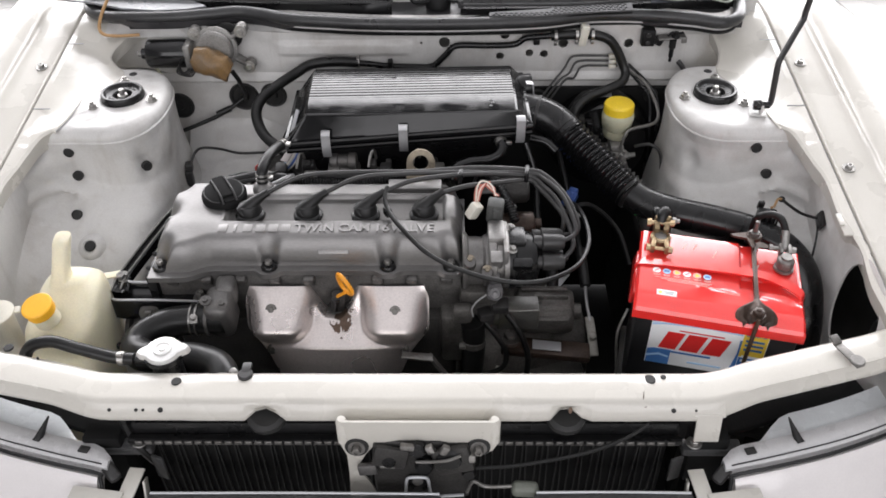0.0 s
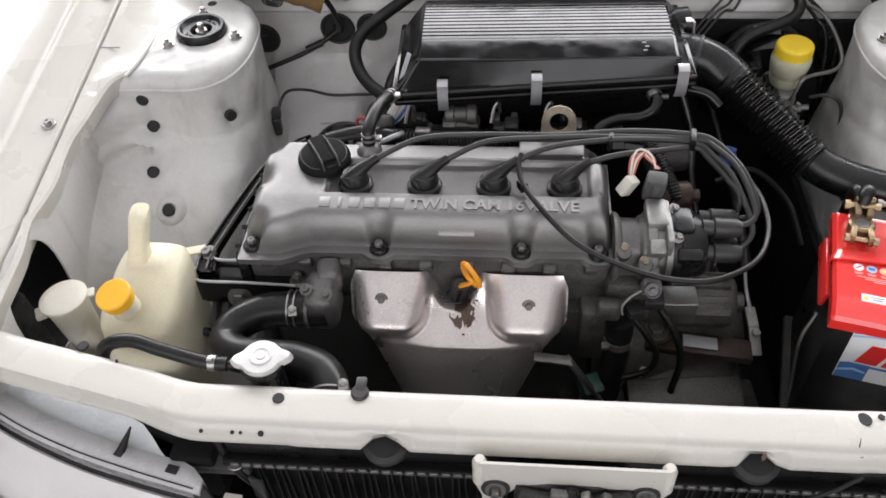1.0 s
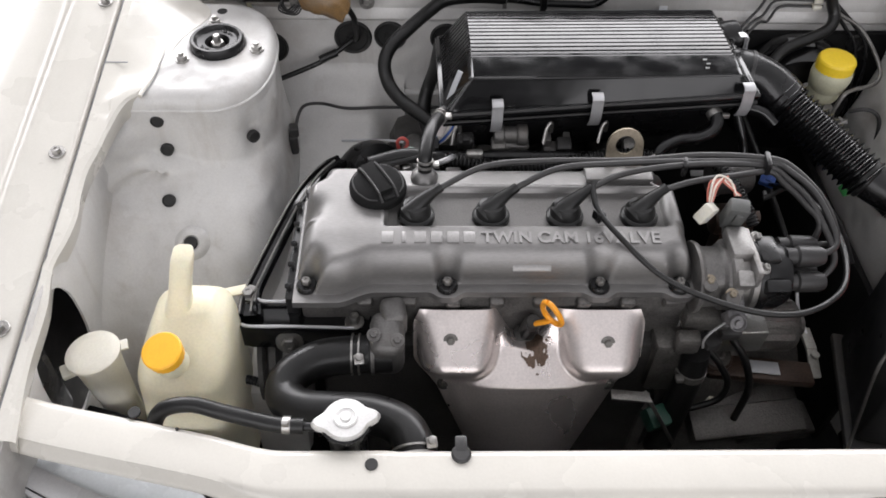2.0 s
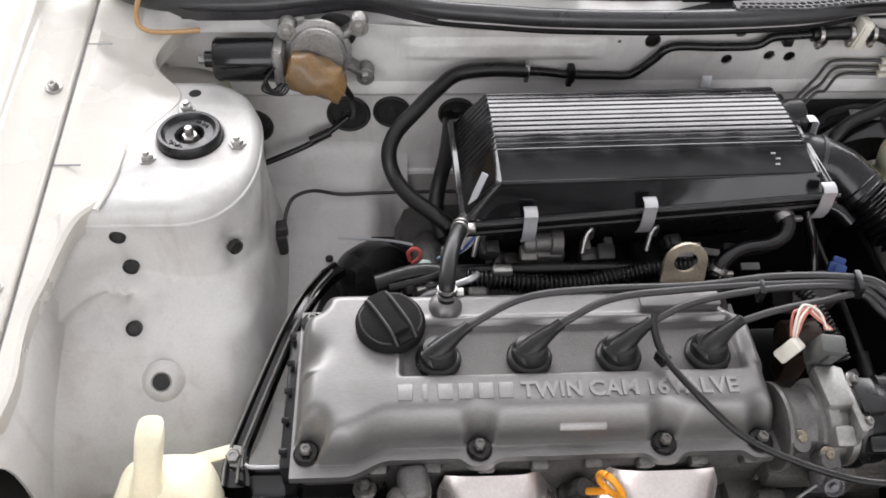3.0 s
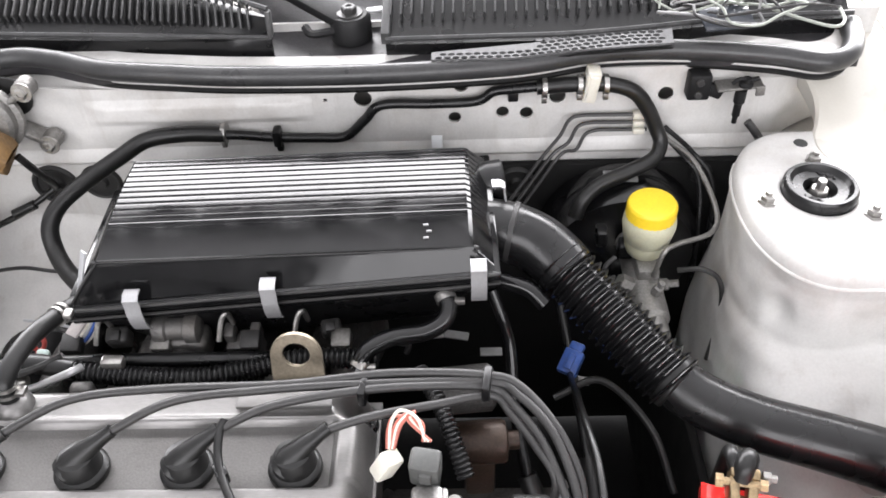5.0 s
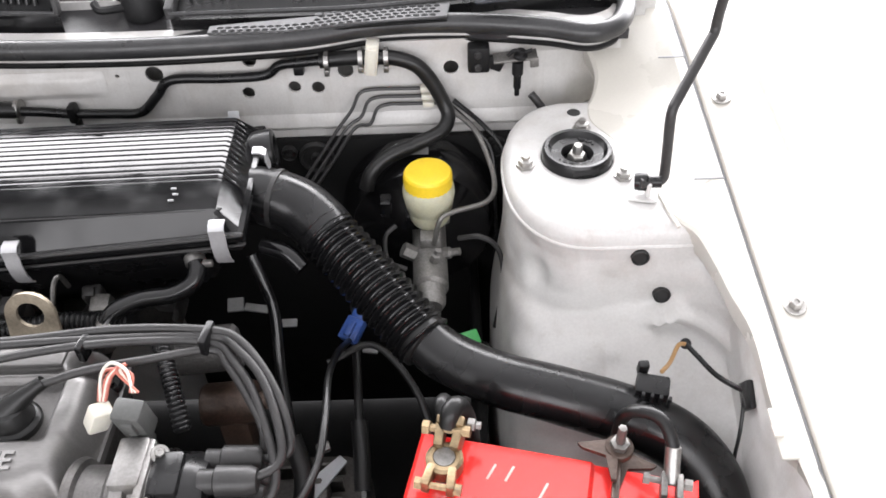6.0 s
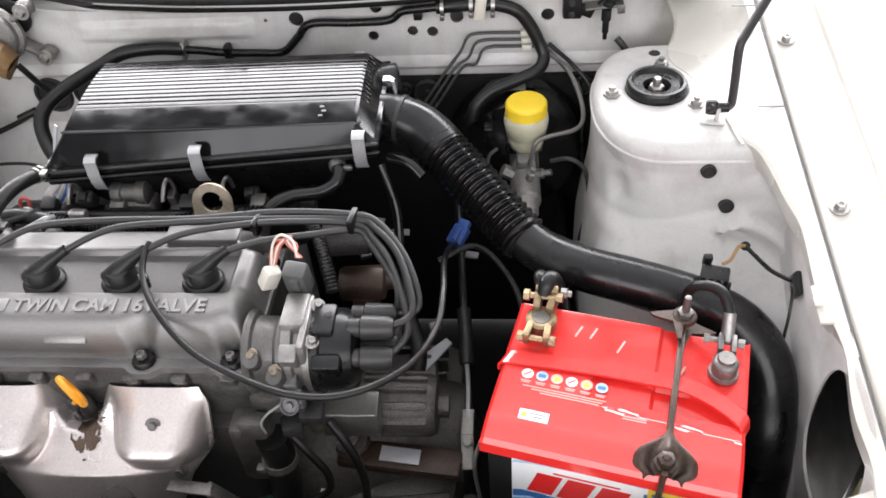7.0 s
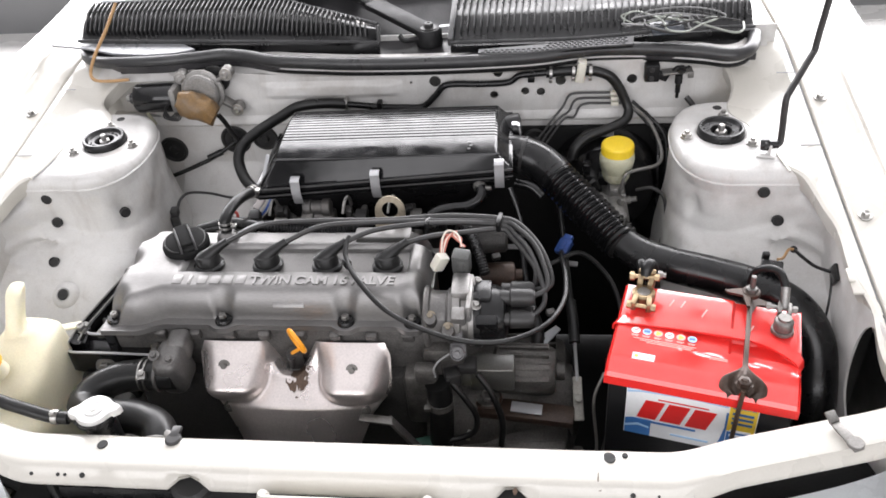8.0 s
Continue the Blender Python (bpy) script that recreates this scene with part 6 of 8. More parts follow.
        bolt(hs, p + Vector((0, 0.001, -0.001)), (0, -0.90, 0.43), 0.0050, 0.004, DULL)
    # lambda probe and dip stick in the gap
    bm = bmesh.new()
    lathe(bm, (-0.163, 0.895, 0.700), (0.1, -0.25, 1), [(0.016, 0), (0.016, 0.012), (0.011, 0.016), (0.011, 0.045), (0.008, 0.05), (0, 0.05)], 16)
    part("oxygen_probe", bm, DARKCAST, e)
    bm = bmesh.new()
    ring = [Vector((-0.1430, 0.866, 0.785)) + Vector((-0.0060, 0, 0.0185)) * math.cos(a) + Vector((0.0085, -0.0094, 0.0027)) * math.sin(a) * (1.0 - 0.25 * math.cos(a)) for a in [2 * math.pi * k / 14 for k in range(15)]]
    tube(bm, ring, 0.0034, 10, 4)
    bar(bm, (-0.1415, 0.868, 0.768), (-0.158, 0.877, 0.750), 0.007, 0.005, 0.002)
    part("dipstick", bm, DIP, e, "orange dipstick loop")
    bm = bmesh.new()
    tube(bm, [(-0.160, 0.877, 0.745), (-0.165, 0.888, 0.71), (-0.168, 0.90, 0.66)], 0.007, 10)
    part("dipstick_tube", bm, BLACK, e)
    # spark plug boots with their leads
    xs = (-0.298, -0.208, -0.119, -0.029)
    for i, x in enumerate(xs):
        bm = bmesh.new()
        lathe(bm, (x, 0.985, 0.8165), (0, 0.05, 1), [(0.0225, 0), (0.0225, 0.007), (0.0205, 0.0095), (0.0185, 0.010), (0.0180, 0.017), (0.0150, 0.0235), (0.008, 0.026), (0, 0.026)], 26)
        boot = part("plug_boot", bm, RUBBER, vc, "black rubber spark plug boot")
        bm = bmesh.new()
        tube(bm, [(x - 0.008, 0.981, 0.828), (x + 0.002, 0.986, 0.838), (x + 0.014, 0.993, 0.846), (x + 0.030, 1.002, 0.853)], 0.0090, 14, 8, lambda q: 0.0140 - 0.0080 * min(q * 1.2, 1) ** 0.9)
        part("boot_elbow", bm, RUBBER, boot)
    ends = [(0.128, 1.046, 0.862), (0.131, 1.041, 0.859), (0.133, 1.037, 0.856), (0.134, 1.032, 0.852)]
    caps = [(0.176, 0.953, 0.804), (0.176, 0.929, 0.812), (0.176, 0.907, 0.792), (0.176, 0.957, 0.774)]
    mids = [[(-0.215, 1.022, 0.868), (-0.14, 1.032, 0.868), (-0.04, 1.036, 0.866), (0.05, 1.046, 0.866)],
            [(-0.13, 1.020, 0.866), (-0.06, 1.030, 0.866), (0.03, 1.037, 0.864)],
            [(-0.05, 1.016, 0.862), (0.01, 1.028, 0.864), (0.07, 1.035, 0.862)],
            [(0.035, 1.008, 0.858), (0.085, 1.020, 0.856)]]
    outs = [[(0.160, 1.035, 0.858), (0.192, 0.995, 0.842), (0.205, 0.955, 0.815)], [(0.158, 1.028, 0.856), (0.185, 0.995, 0.845), (0.200, 0.945, 0.820)],
            [(0.155, 1.020, 0.850), (0.178, 0.985, 0.84), (0.196, 0.930, 0.81)], [(0.150, 1.018, 0.846), (0.170, 0.990, 0.838), (0.184, 0.965, 0.826)]]
    for i, x in enumerate(xs):
        bm = bmesh.new()
        tube(bm, [(x + 0.024, 0.999, 0.851), *mids[i], ends[i], *outs[i], caps[i]], 0.0038, 10)
        part("spark_lead", bm, LEAD, e, "grey black spark plug lead")
    blocks(e, "lead_clip", BLACK, [((x, y, 0.859), (0.007, 0.026, 0.018), (0, 0, -8), 0.002) for x, y in ((0.131, 1.039), (0.028, 1.036))])
    # coil lead that loops round the distributor
    bm = bmesh.new()
    tube(bm, [(-0.119 + 0.034, 1.008, 0.857), (-0.088, 0.995, 0.853), (-0.083, 0.968, 0.845), (-0.060, 0.930, 0.838), (-0.020, 0.895, 0.818), (0.030, 0.872, 0.806), (0.090, 0.852, 0.803), (0.145, 0.856, 0.800), (0.196, 0.890, 0.797), (0.222, 0.945, 0.792), (0.226, 1.00, 0.79), (0.222, 1.06, 0.775), (0.222, 1.12, 0.74), (0.225, 1.17, 0.70)], 0.0036, 10)
    part("coil_lead", bm, RUBBER, e, "thin black looping coil lead")
    part("lead_holder", box(bmesh.new(), (-0.083, 0.968, 0.840), (0.010, 0.014, 0.014), (0, 0, 30), 0.002), BLACK, e)
    # distributor: flange, body, cap and towers
    d = part("distributor", lathe(bmesh.new(), (0.030, 0.926, 0.778), (1, 0.02, 0), [(0.043, 0), (0.044, 0.003), (0.042, 0.007), (0.037, 0.009), (0.036, 0.030), (0.040, 0.034), (0.040, 0.040), (0, 0.040)], 36), DCAST, e, "rough cast distributor body")
    bm = bmesh.new()
    lathe(bm, (0.068, 0.928, 0.780), (1, 0.02, 0), [(0.040, 0), (0.043, 0.002), (0.043, 0.012), (0.038, 0.014), (0.038, 0.022), (0.044, 0.024), (0.044, 0.031), (0, 0.031)], 36)
    box(bm, (0.081, 0.940, 0.820), (0.026, 0.046, 0.018), (0, 0, 0), 0.004)
    box(bm, (0.094, 0.926, 0.812), (0.008, 0.072, 0.030), (0, 0, 0), 0.003)
    box(bm, (0.080, 0.898, 0.803), (0.020, 0.020, 0.030), (25, 0, 0), 0.004)
    part("machined_plate", bm, MACH, d, "bright machined aluminium plate")
    for x, y, z, rz in ((0.041, 0.899, 0.806, 0), (0.066, 0.886, 0.797, 15)):
        bm = bmesh.new()
        lathe(bm, (x, y, z - 0.014), (0, -0.5, 0.85), [(0.0092, 0), (0.0092, 0.014), (0.0080, 0.016), (0, 0.016)], 20)
        box(bm, (x, y + 0.012, z - 0.012), (0.014, 0.030, 0.012), (30, 0, rz), 0.003)
        part("clamp_lug", bm, DCAST, d)
        bolt(d, (x, y - 0.002, z - 0.001), (0, -0.5, 0.85), 0.0045, 0.005, OLIVE)
    bm = bmesh.new()
    lathe(bm, (0.099, 0.928, 0.780), (1, 0.02, 0), [(0.045, 0), (0.046, 0.003), (0.046, 0.009), (0.043, 0.011), (0.042, 0.030), (0.037, 0.041), (0.026, 0.046), (0, 0.046)], 36)
    box(bm, (0.112, 0.930, 0.822), (0.024, 0.040, 0.010), (0, 0, 0), 0.004)
    box(bm, (0.118, 0.892, 0.797), (0.030, 0.016, 0.030), (25, 0, 0), 0.004)
    part("distributor_cap", bm, BLACK, d, "black distributor cap")
    for y, z in ((0.905, 0.818), (0.948, 0.824)):
        bolt(d, (0.103, y, z), (0.3, -0.3, 1), 0.0045, 0.005, STEEL, "cap_screw")
    for dy, dz in ((0.022, 0.022), (-0.002, 0.030), (-0.024, 0.010), (0.026, -0.008), (0.0, 0.0)):
        bm = bmesh.new()
        lathe(bm, (0.136, 0.931 + dy, 0.782 + dz), (1, 0, 0), [(0.0105, 0), (0.0100, 0.012), (0.0130, 0.014), (0.0122, 0.040), (0.0095, 0.046), (0, 0.047)], 16)
        part("lead_tower", bm, LEAD, d)
    bm = bmesh.new()
    box(bm, (0.078, 0.880, 0.757), (0.023, 0.018, 0.024), (25, 0, 6), 0.004)
    lathe(bm, (0.078, 0.870, 0.762), (0, -0.8, 0.55), [(0.0100, 0), (0.0100, 0.006), (0.0085, 0.007), (0.0075, 0.003), (0.0040, 0.003), (0.0036, 0.007), (0, 0.007)], 20)
    box(bm, (0.078, 0.888, 0.776), (0.014, 0.014, 0.016), (25, 0, 0), 0.002)
    part("socket_plug", bm, mat("pale grey socket plastic", (0.13, 0.127, 0.13), 0.45, vary=0.3), d, "pale grey round socket plug")
    part("socket_wire", tube(bmesh.new(), [(0.066, 0.872, 0.758), (0.052, 0.866, 0.750), (0.044, 0.862, 0.738), (0.046, 0.862, 0.722)], 0.0015, 6), WGREY, d)
    # plugs and wires on top of the distributor
    bm = bmesh.new()
    box(bm, (0.080, 0.973, 0.838), (0.025, 0.020, 0.042), (14, 4, -8), 0.004)
    box(bm, (0.081, 0.969, 0.816), (0.018, 0.015, 0.018), (14, 4, -8), 0.003)
    box(bm, (0.080, 0.962, 0.840), (0.010, 0.006, 0.020), (14, 4, -8), 0.002)
    part("sensor_plug", bm, mat("grey plug plastic", (0.085, 0.087, 0.084), 0.5, vary=0.15), e, "grey sensor plug")
    part("sensor_plug", box(bmesh.new(), (0.048, 0.978, 0.834), (0.018, 0.015, 0.026), (15, 24, 40), 0.003), CREAM, e, "cream sensor plug")
    for k, (mm, dx) in enumerate(((WREDW, -0.004), (WREDW, 0.001), (WWHITE, 0.004), (WREDW, 0.007), (WWHITE, -0.001))):
        bm = bmesh.new()
        tube(bm, [(0.051 + dx * 0.5, 0.986, 0.845), (0.054 + dx, 0.998, 0.855 + 0.002 * k), (0.062 + dx * 1.5, 1.006, 0.861 + 0.002 * k), (0.073 - dx, 1.000, 0.862 + 0.001 * k), (0.081 + dx * 0.6, 0.985, 0.856)], 0.0014, 6)
        part("wire", bm, mm, e)
    bm = bmesh.new()
    ringed(bm, [(0.072, 1.070, 0.840), (0.090, 1.035, 0.838), (0.104, 1.000, 0.826), (0.112, 0.978, 0.812)], 0.0060, 0.0078, 0.0042, 14)
    part("conduit", bm, BLACK, e, "short black corrugated conduit")
    bm = bmesh.new()
    lathe(bm, (0.085, 1.075, 0.800), (1, 0.1, 0), [(0.022, 0), (0.022, 0.050), (0.018, 0.054), (0, 0.054)], 20)
    part("coil", bm, DARKCAST, e)
    # lifting eye
    prof = [(-0.060, 0.812), (-0.012, 0.812), (-0.013, 0.850), *[(-0.036 + 0.023 * math.cos(a), 0.854 + 0.023 * math.sin(a)) for a in [math.pi * k / 12 for k in range(13)]], (-0.059, 0.850)]
    M = Matrix(((1, 0, 0, 0), (0, 0.28, 0.96, 1.073 - 0.83 * 0.28), (0, 0.96, -0.28, 0.83 - 0.83 * 0.96), (0, 0, 0, 1)))
    part("lifting_eye", sheet(prof, [oval(-0.036, 0.855, 0.0125, 0.0125, 20)], 0.004, M), OLIVE, e, "yellow zinc lifting eye")
    # intake manifold, fuel rail and injectors behind the cover
    for x in xs:
        part("intake_runner", tube(bmesh.new(), [(x, 1.07, 0.745), (x, 1.12, 0.755), (x, 1.19, 0.745), (x, 1.25, 0.70)], 0.022, 14), DARKCAST, e)
    part("plenum", box(bmesh.new(), (-0.16, 1.255, 0.69), (0.36, 0.09, 0.10), bev=0.03), DARKCAST, e)
    part("fuel_rail", tube(bmesh.new(), [(-0.32, 1.120, 0.795), (-0.16, 1.122, 0.796), (0.01, 1.120, 0.795)], 0.0075, 12), BLACK, e)
    for i, x in enumerate(xs):
        bm = bmesh.new()
        lathe(bm, (x + 0.02, 1.118, 0.760), (0, 0.2, 1), [(0.010, 0), (0.012, 0.01), (0.012, 0.03), (0.009, 0.034), (0, 0.034)], 12)
        box(bm, (x + 0.02, 1.142, 0.798), (0.020, 0.020, 0.016), (20, 0, 0), 0.003)
        part("injector", bm, (LEAD, DULL)[i % 2], e, "dark fuel injector")
    bm = bmesh.new()
    lathe(bm, (-0.194, 1.150, 0.810), (1, 0, 0), [(0.013, 0), (0.014, 0.002), (0.014, 0.012), (0.0115, 0.014), (0.0115, 0.030), (0.015, 0.032), (0.015, 0.044), (0.008, 0.046), (0, 0.046)], 20)
    box(bm, (-0.165, 1.153, 0.783), (0.040, 0.030, 0.036), (0, 4, 0), 0.007, 3)
    lathe(bm, (-0.172, 1.138, 0.780), (0.1, -1, 0.1), [(0.013, 0), (0.013, 0.004), (0.009, 0.006), (0.004, 0.006), (0, 0.007)], 16)
    part("regulator", bm, DCAST, e, "dull cast pressure regulator")
    bm = bmesh.new()
    box(bm, (-0.206, 1.148, 0.776), (0.019, 0.018, 0.024), (10, 6, 10), 0.004, 3)
    lathe(bm, (-0.196, 1.147, 0.780), (1, 0, 0.1), [(0.006, 0), (0.006, 0.010), (0.004, 0.012), (0, 0.012)], 12)
    part("vacuum_switch", bm, DCAST, e, "grey vacuum switch")
    # forked connector
    bm = bmesh.new()
    box(bm, (-0.108, 1.150, 0.782), (0.036, 0.018, 0.022), (14, 0, 0), 0.003)
    for dx in (-0.013, 0.013):
        box(bm, (-0.108 + dx, 1.152, 0.799), (0.010, 0.016, 0.018), (14, 0, 0), 0.002)
    part("forked_plug", bm, DCAST, e, "grey forked plug")
    for x, y, z, w, tilt in ((-0.02, 1.155, 0.80, 0.020, 10), (0.05, 1.150, 0.79, 0.018, -8), (-0.232, 1.148, 0.800, 0.022, 4), (-0.335, 1.11, 0.79, 0.020, 20)):
        bm = box(bmesh.new(), (x, y, z), (w, w * 0.8, w), (20, 0, tilt), 0.004, 3)
        box(bm, (x, y - 0.3 * w, z + 0.45 * w), (w * 0.5, w * 0.5, w * 0.35), (20, 0, tilt), 0.0015)
        tube(bm, [(x, y + 0.2 * w, z - 0.4 * w), (x + 0.3 * w, y + 0.3 * w, z - w), (x + 0.1 * w, y + 0.2 * w, z - 1.6 * w)], 0.003, 6, 4)
        part("harness_plug", bm, LEAD, e)
    for k, m in enumerate((LABELL, WWHITE, PLATE, BLUE, WWHITE)):
        part("wire", tube(bmesh.new(), [(-0.290 + 0.003 * k, 1.150, 0.784), (-0.274 + 0.004 * k, 1.148 - 0.002 * (k % 2), 0.804), (-0.258 + 0.003 * k, 1.150, 0.824), (-0.250 + 0.002 * k, 1.156, 0.838)], 0.0019, 6, 5), m, e)
    part("fuel_pipe", tube(bmesh.new(), [(-0.312, 1.090, 0.792), (-0.295, 1.090, 0.798), (-0.270, 1.090, 0.811), (-0.256, 1.092, 0.817), (-0.250, 1.100, 0.814)], 0.0038, 10), CLIP, e, "bright bent fuel pipe")
    part("pipe_block", box(bmesh.new(), (-0.250, 1.086, 0.795), (0.022, 0.014, 0.020), (0, 0, 0), 0.005, 3), DCAST, e)
    part("tape_tag", box(bmesh.new(), (-0.262, 1.152, 0.825), (0.014, 0.040, 0.003), (20, 0, -28), 0.0008), mat("pinkish grey tape", (0.38, 0.35, 0.34), 0.5), e, "pinkish grey wrapped wire tag")
    part("wire", tube(bmesh.new(), [(-0.322, 1.146, 0.786), (-0.324, 1.149, 0.796), (-0.318, 1.150, 0.802), (-0.311, 1.149, 0.798), (-0.312, 1.146, 0.790), (-0.320, 1.143, 0.784)], 0.0024, 8, 4), mat("bright red wire sleeve", (0.42, 0.07, 0.06), 0.45), e)
    bm = bmesh.new()
    ringed(bm, [(-0.262, 1.105, 0.803), (-0.20, 1.098, 0.800), (-0.14, 1.096, 0.800), (-0.09, 1.104, 0.802), (-0.04, 1.112, 0.806), (0.03, 1.110, 0.806)], 0.0085, 0.0105, 0.0050, 14)
    part("harness_conduit", bm, BLACK, e, "black corrugated harness conduit")
    bm = bmesh.new()
    lathe(bm, (-0.372, 1.205, 0.690), (0.5, -0.6, 0.5), [(0.035, -0.03), (0.046, 0), (0.048, 0.02), (0.043, 0.038), (0.020, 0.046), (0, 0.046)], 30)
    part("damper_mount", bm, BLACK, e, "black rubber engine damper mount")
    bm = bmesh.new()
    box(bm, (-0.306, 1.132, 0.794), (0.012, 0.010, 0.014), (25, 20, 5), 0.003)
    part("harness_plug", bm, mat("pale teal plastic", (0.55, 0.66, 0.62), 0.4), e, "pale teal harness plug")
    blocks(e, "rail_fitting", STEEL, (((-0.312, 1.096, 0.798), (0.012, 0.016, 0.012), (0, 0, 20), 0.002), ((-0.325, 1.100, 0.800), (0.008, 0.020, 0.014), (0, 0, 10), 0.002), ((-0.222, 1.106, 0.812), (0.022, 0.012, 0.012), (0, 0, 0), 0.003)))
    for k, (x, y, z) in enumerate(((-0.122, 1.150, 0.818), (-0.048, 1.152, 0.818), (-0.245, 1.150, 0.815))):
        bm = bmesh.new()
        tube(bm, [(x - 0.006, y - 0.014, z - 0.012), (x - 0.002, y - 0.004, z + 0.006), (x + 0.004, y, z + 0.012), (x + 0.006, y + 0.004, z - 0.006)], 0.0028, 8)
        part("bright_clip", bm, STEEL, e)
    bm = bmesh.new()
    tube(bm, [(-0.36, 1.10, 0.80), (-0.31, 1.112, 0.805), (-0.262, 1.105, 0.803)], 0.010, 10)
    tube(bm, [(-0.345, 1.09, 0.806), (-0.30, 1.10, 0.81), (-0.275, 1.115, 0.812)], 0.004, 8)
    part("harness_tail", bm, RUBBER, e)
    # breather hose up to the air box
    bm = bmesh.new()
    tube(bm, [(-0.287, 1.046, 0.838), (-0.287, 1.052, 0.855), (-0.284, 1.075, 0.861), (-0.277, 1.105, 0.860), (-0.267, 1.135, 0.852), (-0.256, 1.165, 0.842), (-0.246, 1.195, 0.832)], 0.0086, 14)
    part("breather_hose", bm, RUBBER, e, "black breather hose with a wire clamp")
    for p, ax in (((-0.287, 1.0475, 0.843), (0, 0.25, 1)), ((-0.2695, 1.128, 0.8540), (0.3, 1, -0.27))):
        bm = bmesh.new()
        lathe(bm, p, ax, [(0.0102, 0), (0.0102, 0.003), (0.0092, 0.003)], 18)
        lathe(bm, Vector(p) + Vector(ax).normalized() * 0.007, ax, [(0.0102, 0), (0.0102, 0.003), (0.0092, 0.003)], 18)
        box(bm, Vector(p) + Vector((0.013, 0, 0.004)), (0.008, 0.010, 0.005), bev=0.001)
        part("wire_clamp", bm, STEEL, e)
    # short hose at the right of the manifold
    bm = bmesh.new()
    tube(bm, [(0.012, 1.092, 0.812), (0.022, 1.104, 0.826), (0.045, 1.116, 0.830), (0.075, 1.122, 0.830), (0.093, 1.130, 0.836), (0.098, 1.141, 0.845), (0.093, 1.152, 0.850), (0.085, 1.162, 0.846)], 0.0088, 14)
    part("vacuum_hose", bm, GLOSS, e, "glossy black curved hose")
    for p, ax in (((0.013, 1.094, 0.814), (0.5, 0.6, 0.5)), ((0.0965, 1.145, 0.8475), (-0.4, 1, 0.4))):
        bm = bmesh.new()
        lathe(bm, p, ax, [(0.0102, 0), (0.0102, 0.008), (0.009, 0.008)], 18)
        box(bm, Vector(p) + Vector((0.012, -0.002, 0.002)), (0.010, 0.006, 0.006), bev=0.001)
        part("wire_clamp", bm, STEEL, e)
    # left engine mount bracket: a rimmed band along the end of the cover and a channel in front of it
    bm = bmesh.new()
    rim = [(-0.412, 1.190, 0.735), (-0.428, 1.168, 0.742), (-0.446, 1.128, 0.752), (-0.464, 1.075, 0.757), (-0.482, 1.015, 0.754), (-0.498, 0.962, 0.748), (-0.508, 0.925, 0.744), (-0.509, 0.898, 0.742)]
    line = spline(rim, 6)
    rows = []
    for q, p in enumerate(line):
        t = (line[min(q + 1, len(line) - 1)] - line[max(q - 1, 0)]).normalized()
        n = Vector((-t.y, t.x, 0)).normalized()
        w = 0.016 + 0.010 * step(0.75, 1.0, q / (len(line) - 1))
        rows.append([bm.verts.new(p + n * o * w + Vector((0, 0, dz))) for o, dz in ((0.10, -0.034), (0.0, -0.004), (-0.10, 0.0005), (0.10, 0.0010), (0.25, -0.003), (0.75, -0.003), (0.88, 0.0010), (1.0, 0.0), (1.05, -0.012))])
    for a, b in zip(rows, rows[1:]):
        for k in range(8):
            bm.faces.new((a[k], a[k + 1], b[k + 1], b[k]))
    # channel: floor, rear lip, front lip turned down
    prof = [(0.9190, 0.712), (0.9180, 0.7415), (0.9160, 0.7430), (0.9140, 0.7415), (0.9125, 0.733), (0.8940, 0.727), (0.8875, 0.7305), (0.8855, 0.7345), (0.8825, 0.7345), (0.8810, 0.730), (0.8795, 0.700)]
    rows = []
    for x, dy in ((-0.512, 0.010), (-0.507, 0.003), (-0.495, 0.0), (-0.44, 0.0), (-0.385, -0.002), (-0.362, -0.006), (-0.352, -0.012)):
        rows.append([bm.verts.new((x, y + dy, z - 0.010 * step(-0.375, -0.350, x))) for y, z in prof])
    for a, b in zip(rows, rows[1:]):
        for k in range(len(prof) - 1):
            bm.faces.new((a[k], a[k + 1], b[k + 1], b[k]))
    mb = part("mount_bracket", bm, GLOSS, e, "glossy black engine mount bracket", angle=50)
    # bright tubes paint the highlight along the channel's glossy lips
    for y, z, x0, x1 in ((0.916, 0.7435, -0.490, -0.378), (0.8840, 0.7360, -0.506, -0.372)):
        part("bracket_lip", tube(bmesh.new(), [(x0, y + 0.004, z - 0.001), (x0 + 0.012, y, z), ((x0 + x1) / 2, y, z), (x1, y - 0.002, z - 0.001)], 0.0020, 8, 4), CLIP, mb, "bracket edge with its highlight painted bright")
    for o in (0.0, 0.015):
        part("bracket_lip", tube(bmesh.new(), [(x - o * 0.1 + o, y + o * 0.2, z + 0.001) for x, y, z in rim[1:]], 0.0015, 8, 4), DULL, mb)
    # flat black sheet filling the area between toe panel and engine
    part("black_sheet", sheet([(-0.448, 1.10), (-0.440, 1.165), (-0.428, 1.212), (-0.408, 1.258), (-0.370, 1.292), (-0.300, 1.29), (-0.300, 1.08), (-0.44, 1.08)], [], 0.004, pose(0, 0, 0.672)), MATTBLACK, e, "flat black sheet beside the engine")
    bolt(mb, (-0.372, 0.896, 0.729), (0, -0.1, 1), 0.0070, 0.013, STEEL)
    bolt(mb, (-0.501, 0.928, 0.742), (0, -0.2, 1), 0.0075, 0.008, STEEL)
    bolt(mb, (-0.450, 0.8785, 0.712), (0, -1, 0.3), 0.010, 0.008, DULL)
    # pulley and belt behind the washer tank
    bm = bmesh.new()
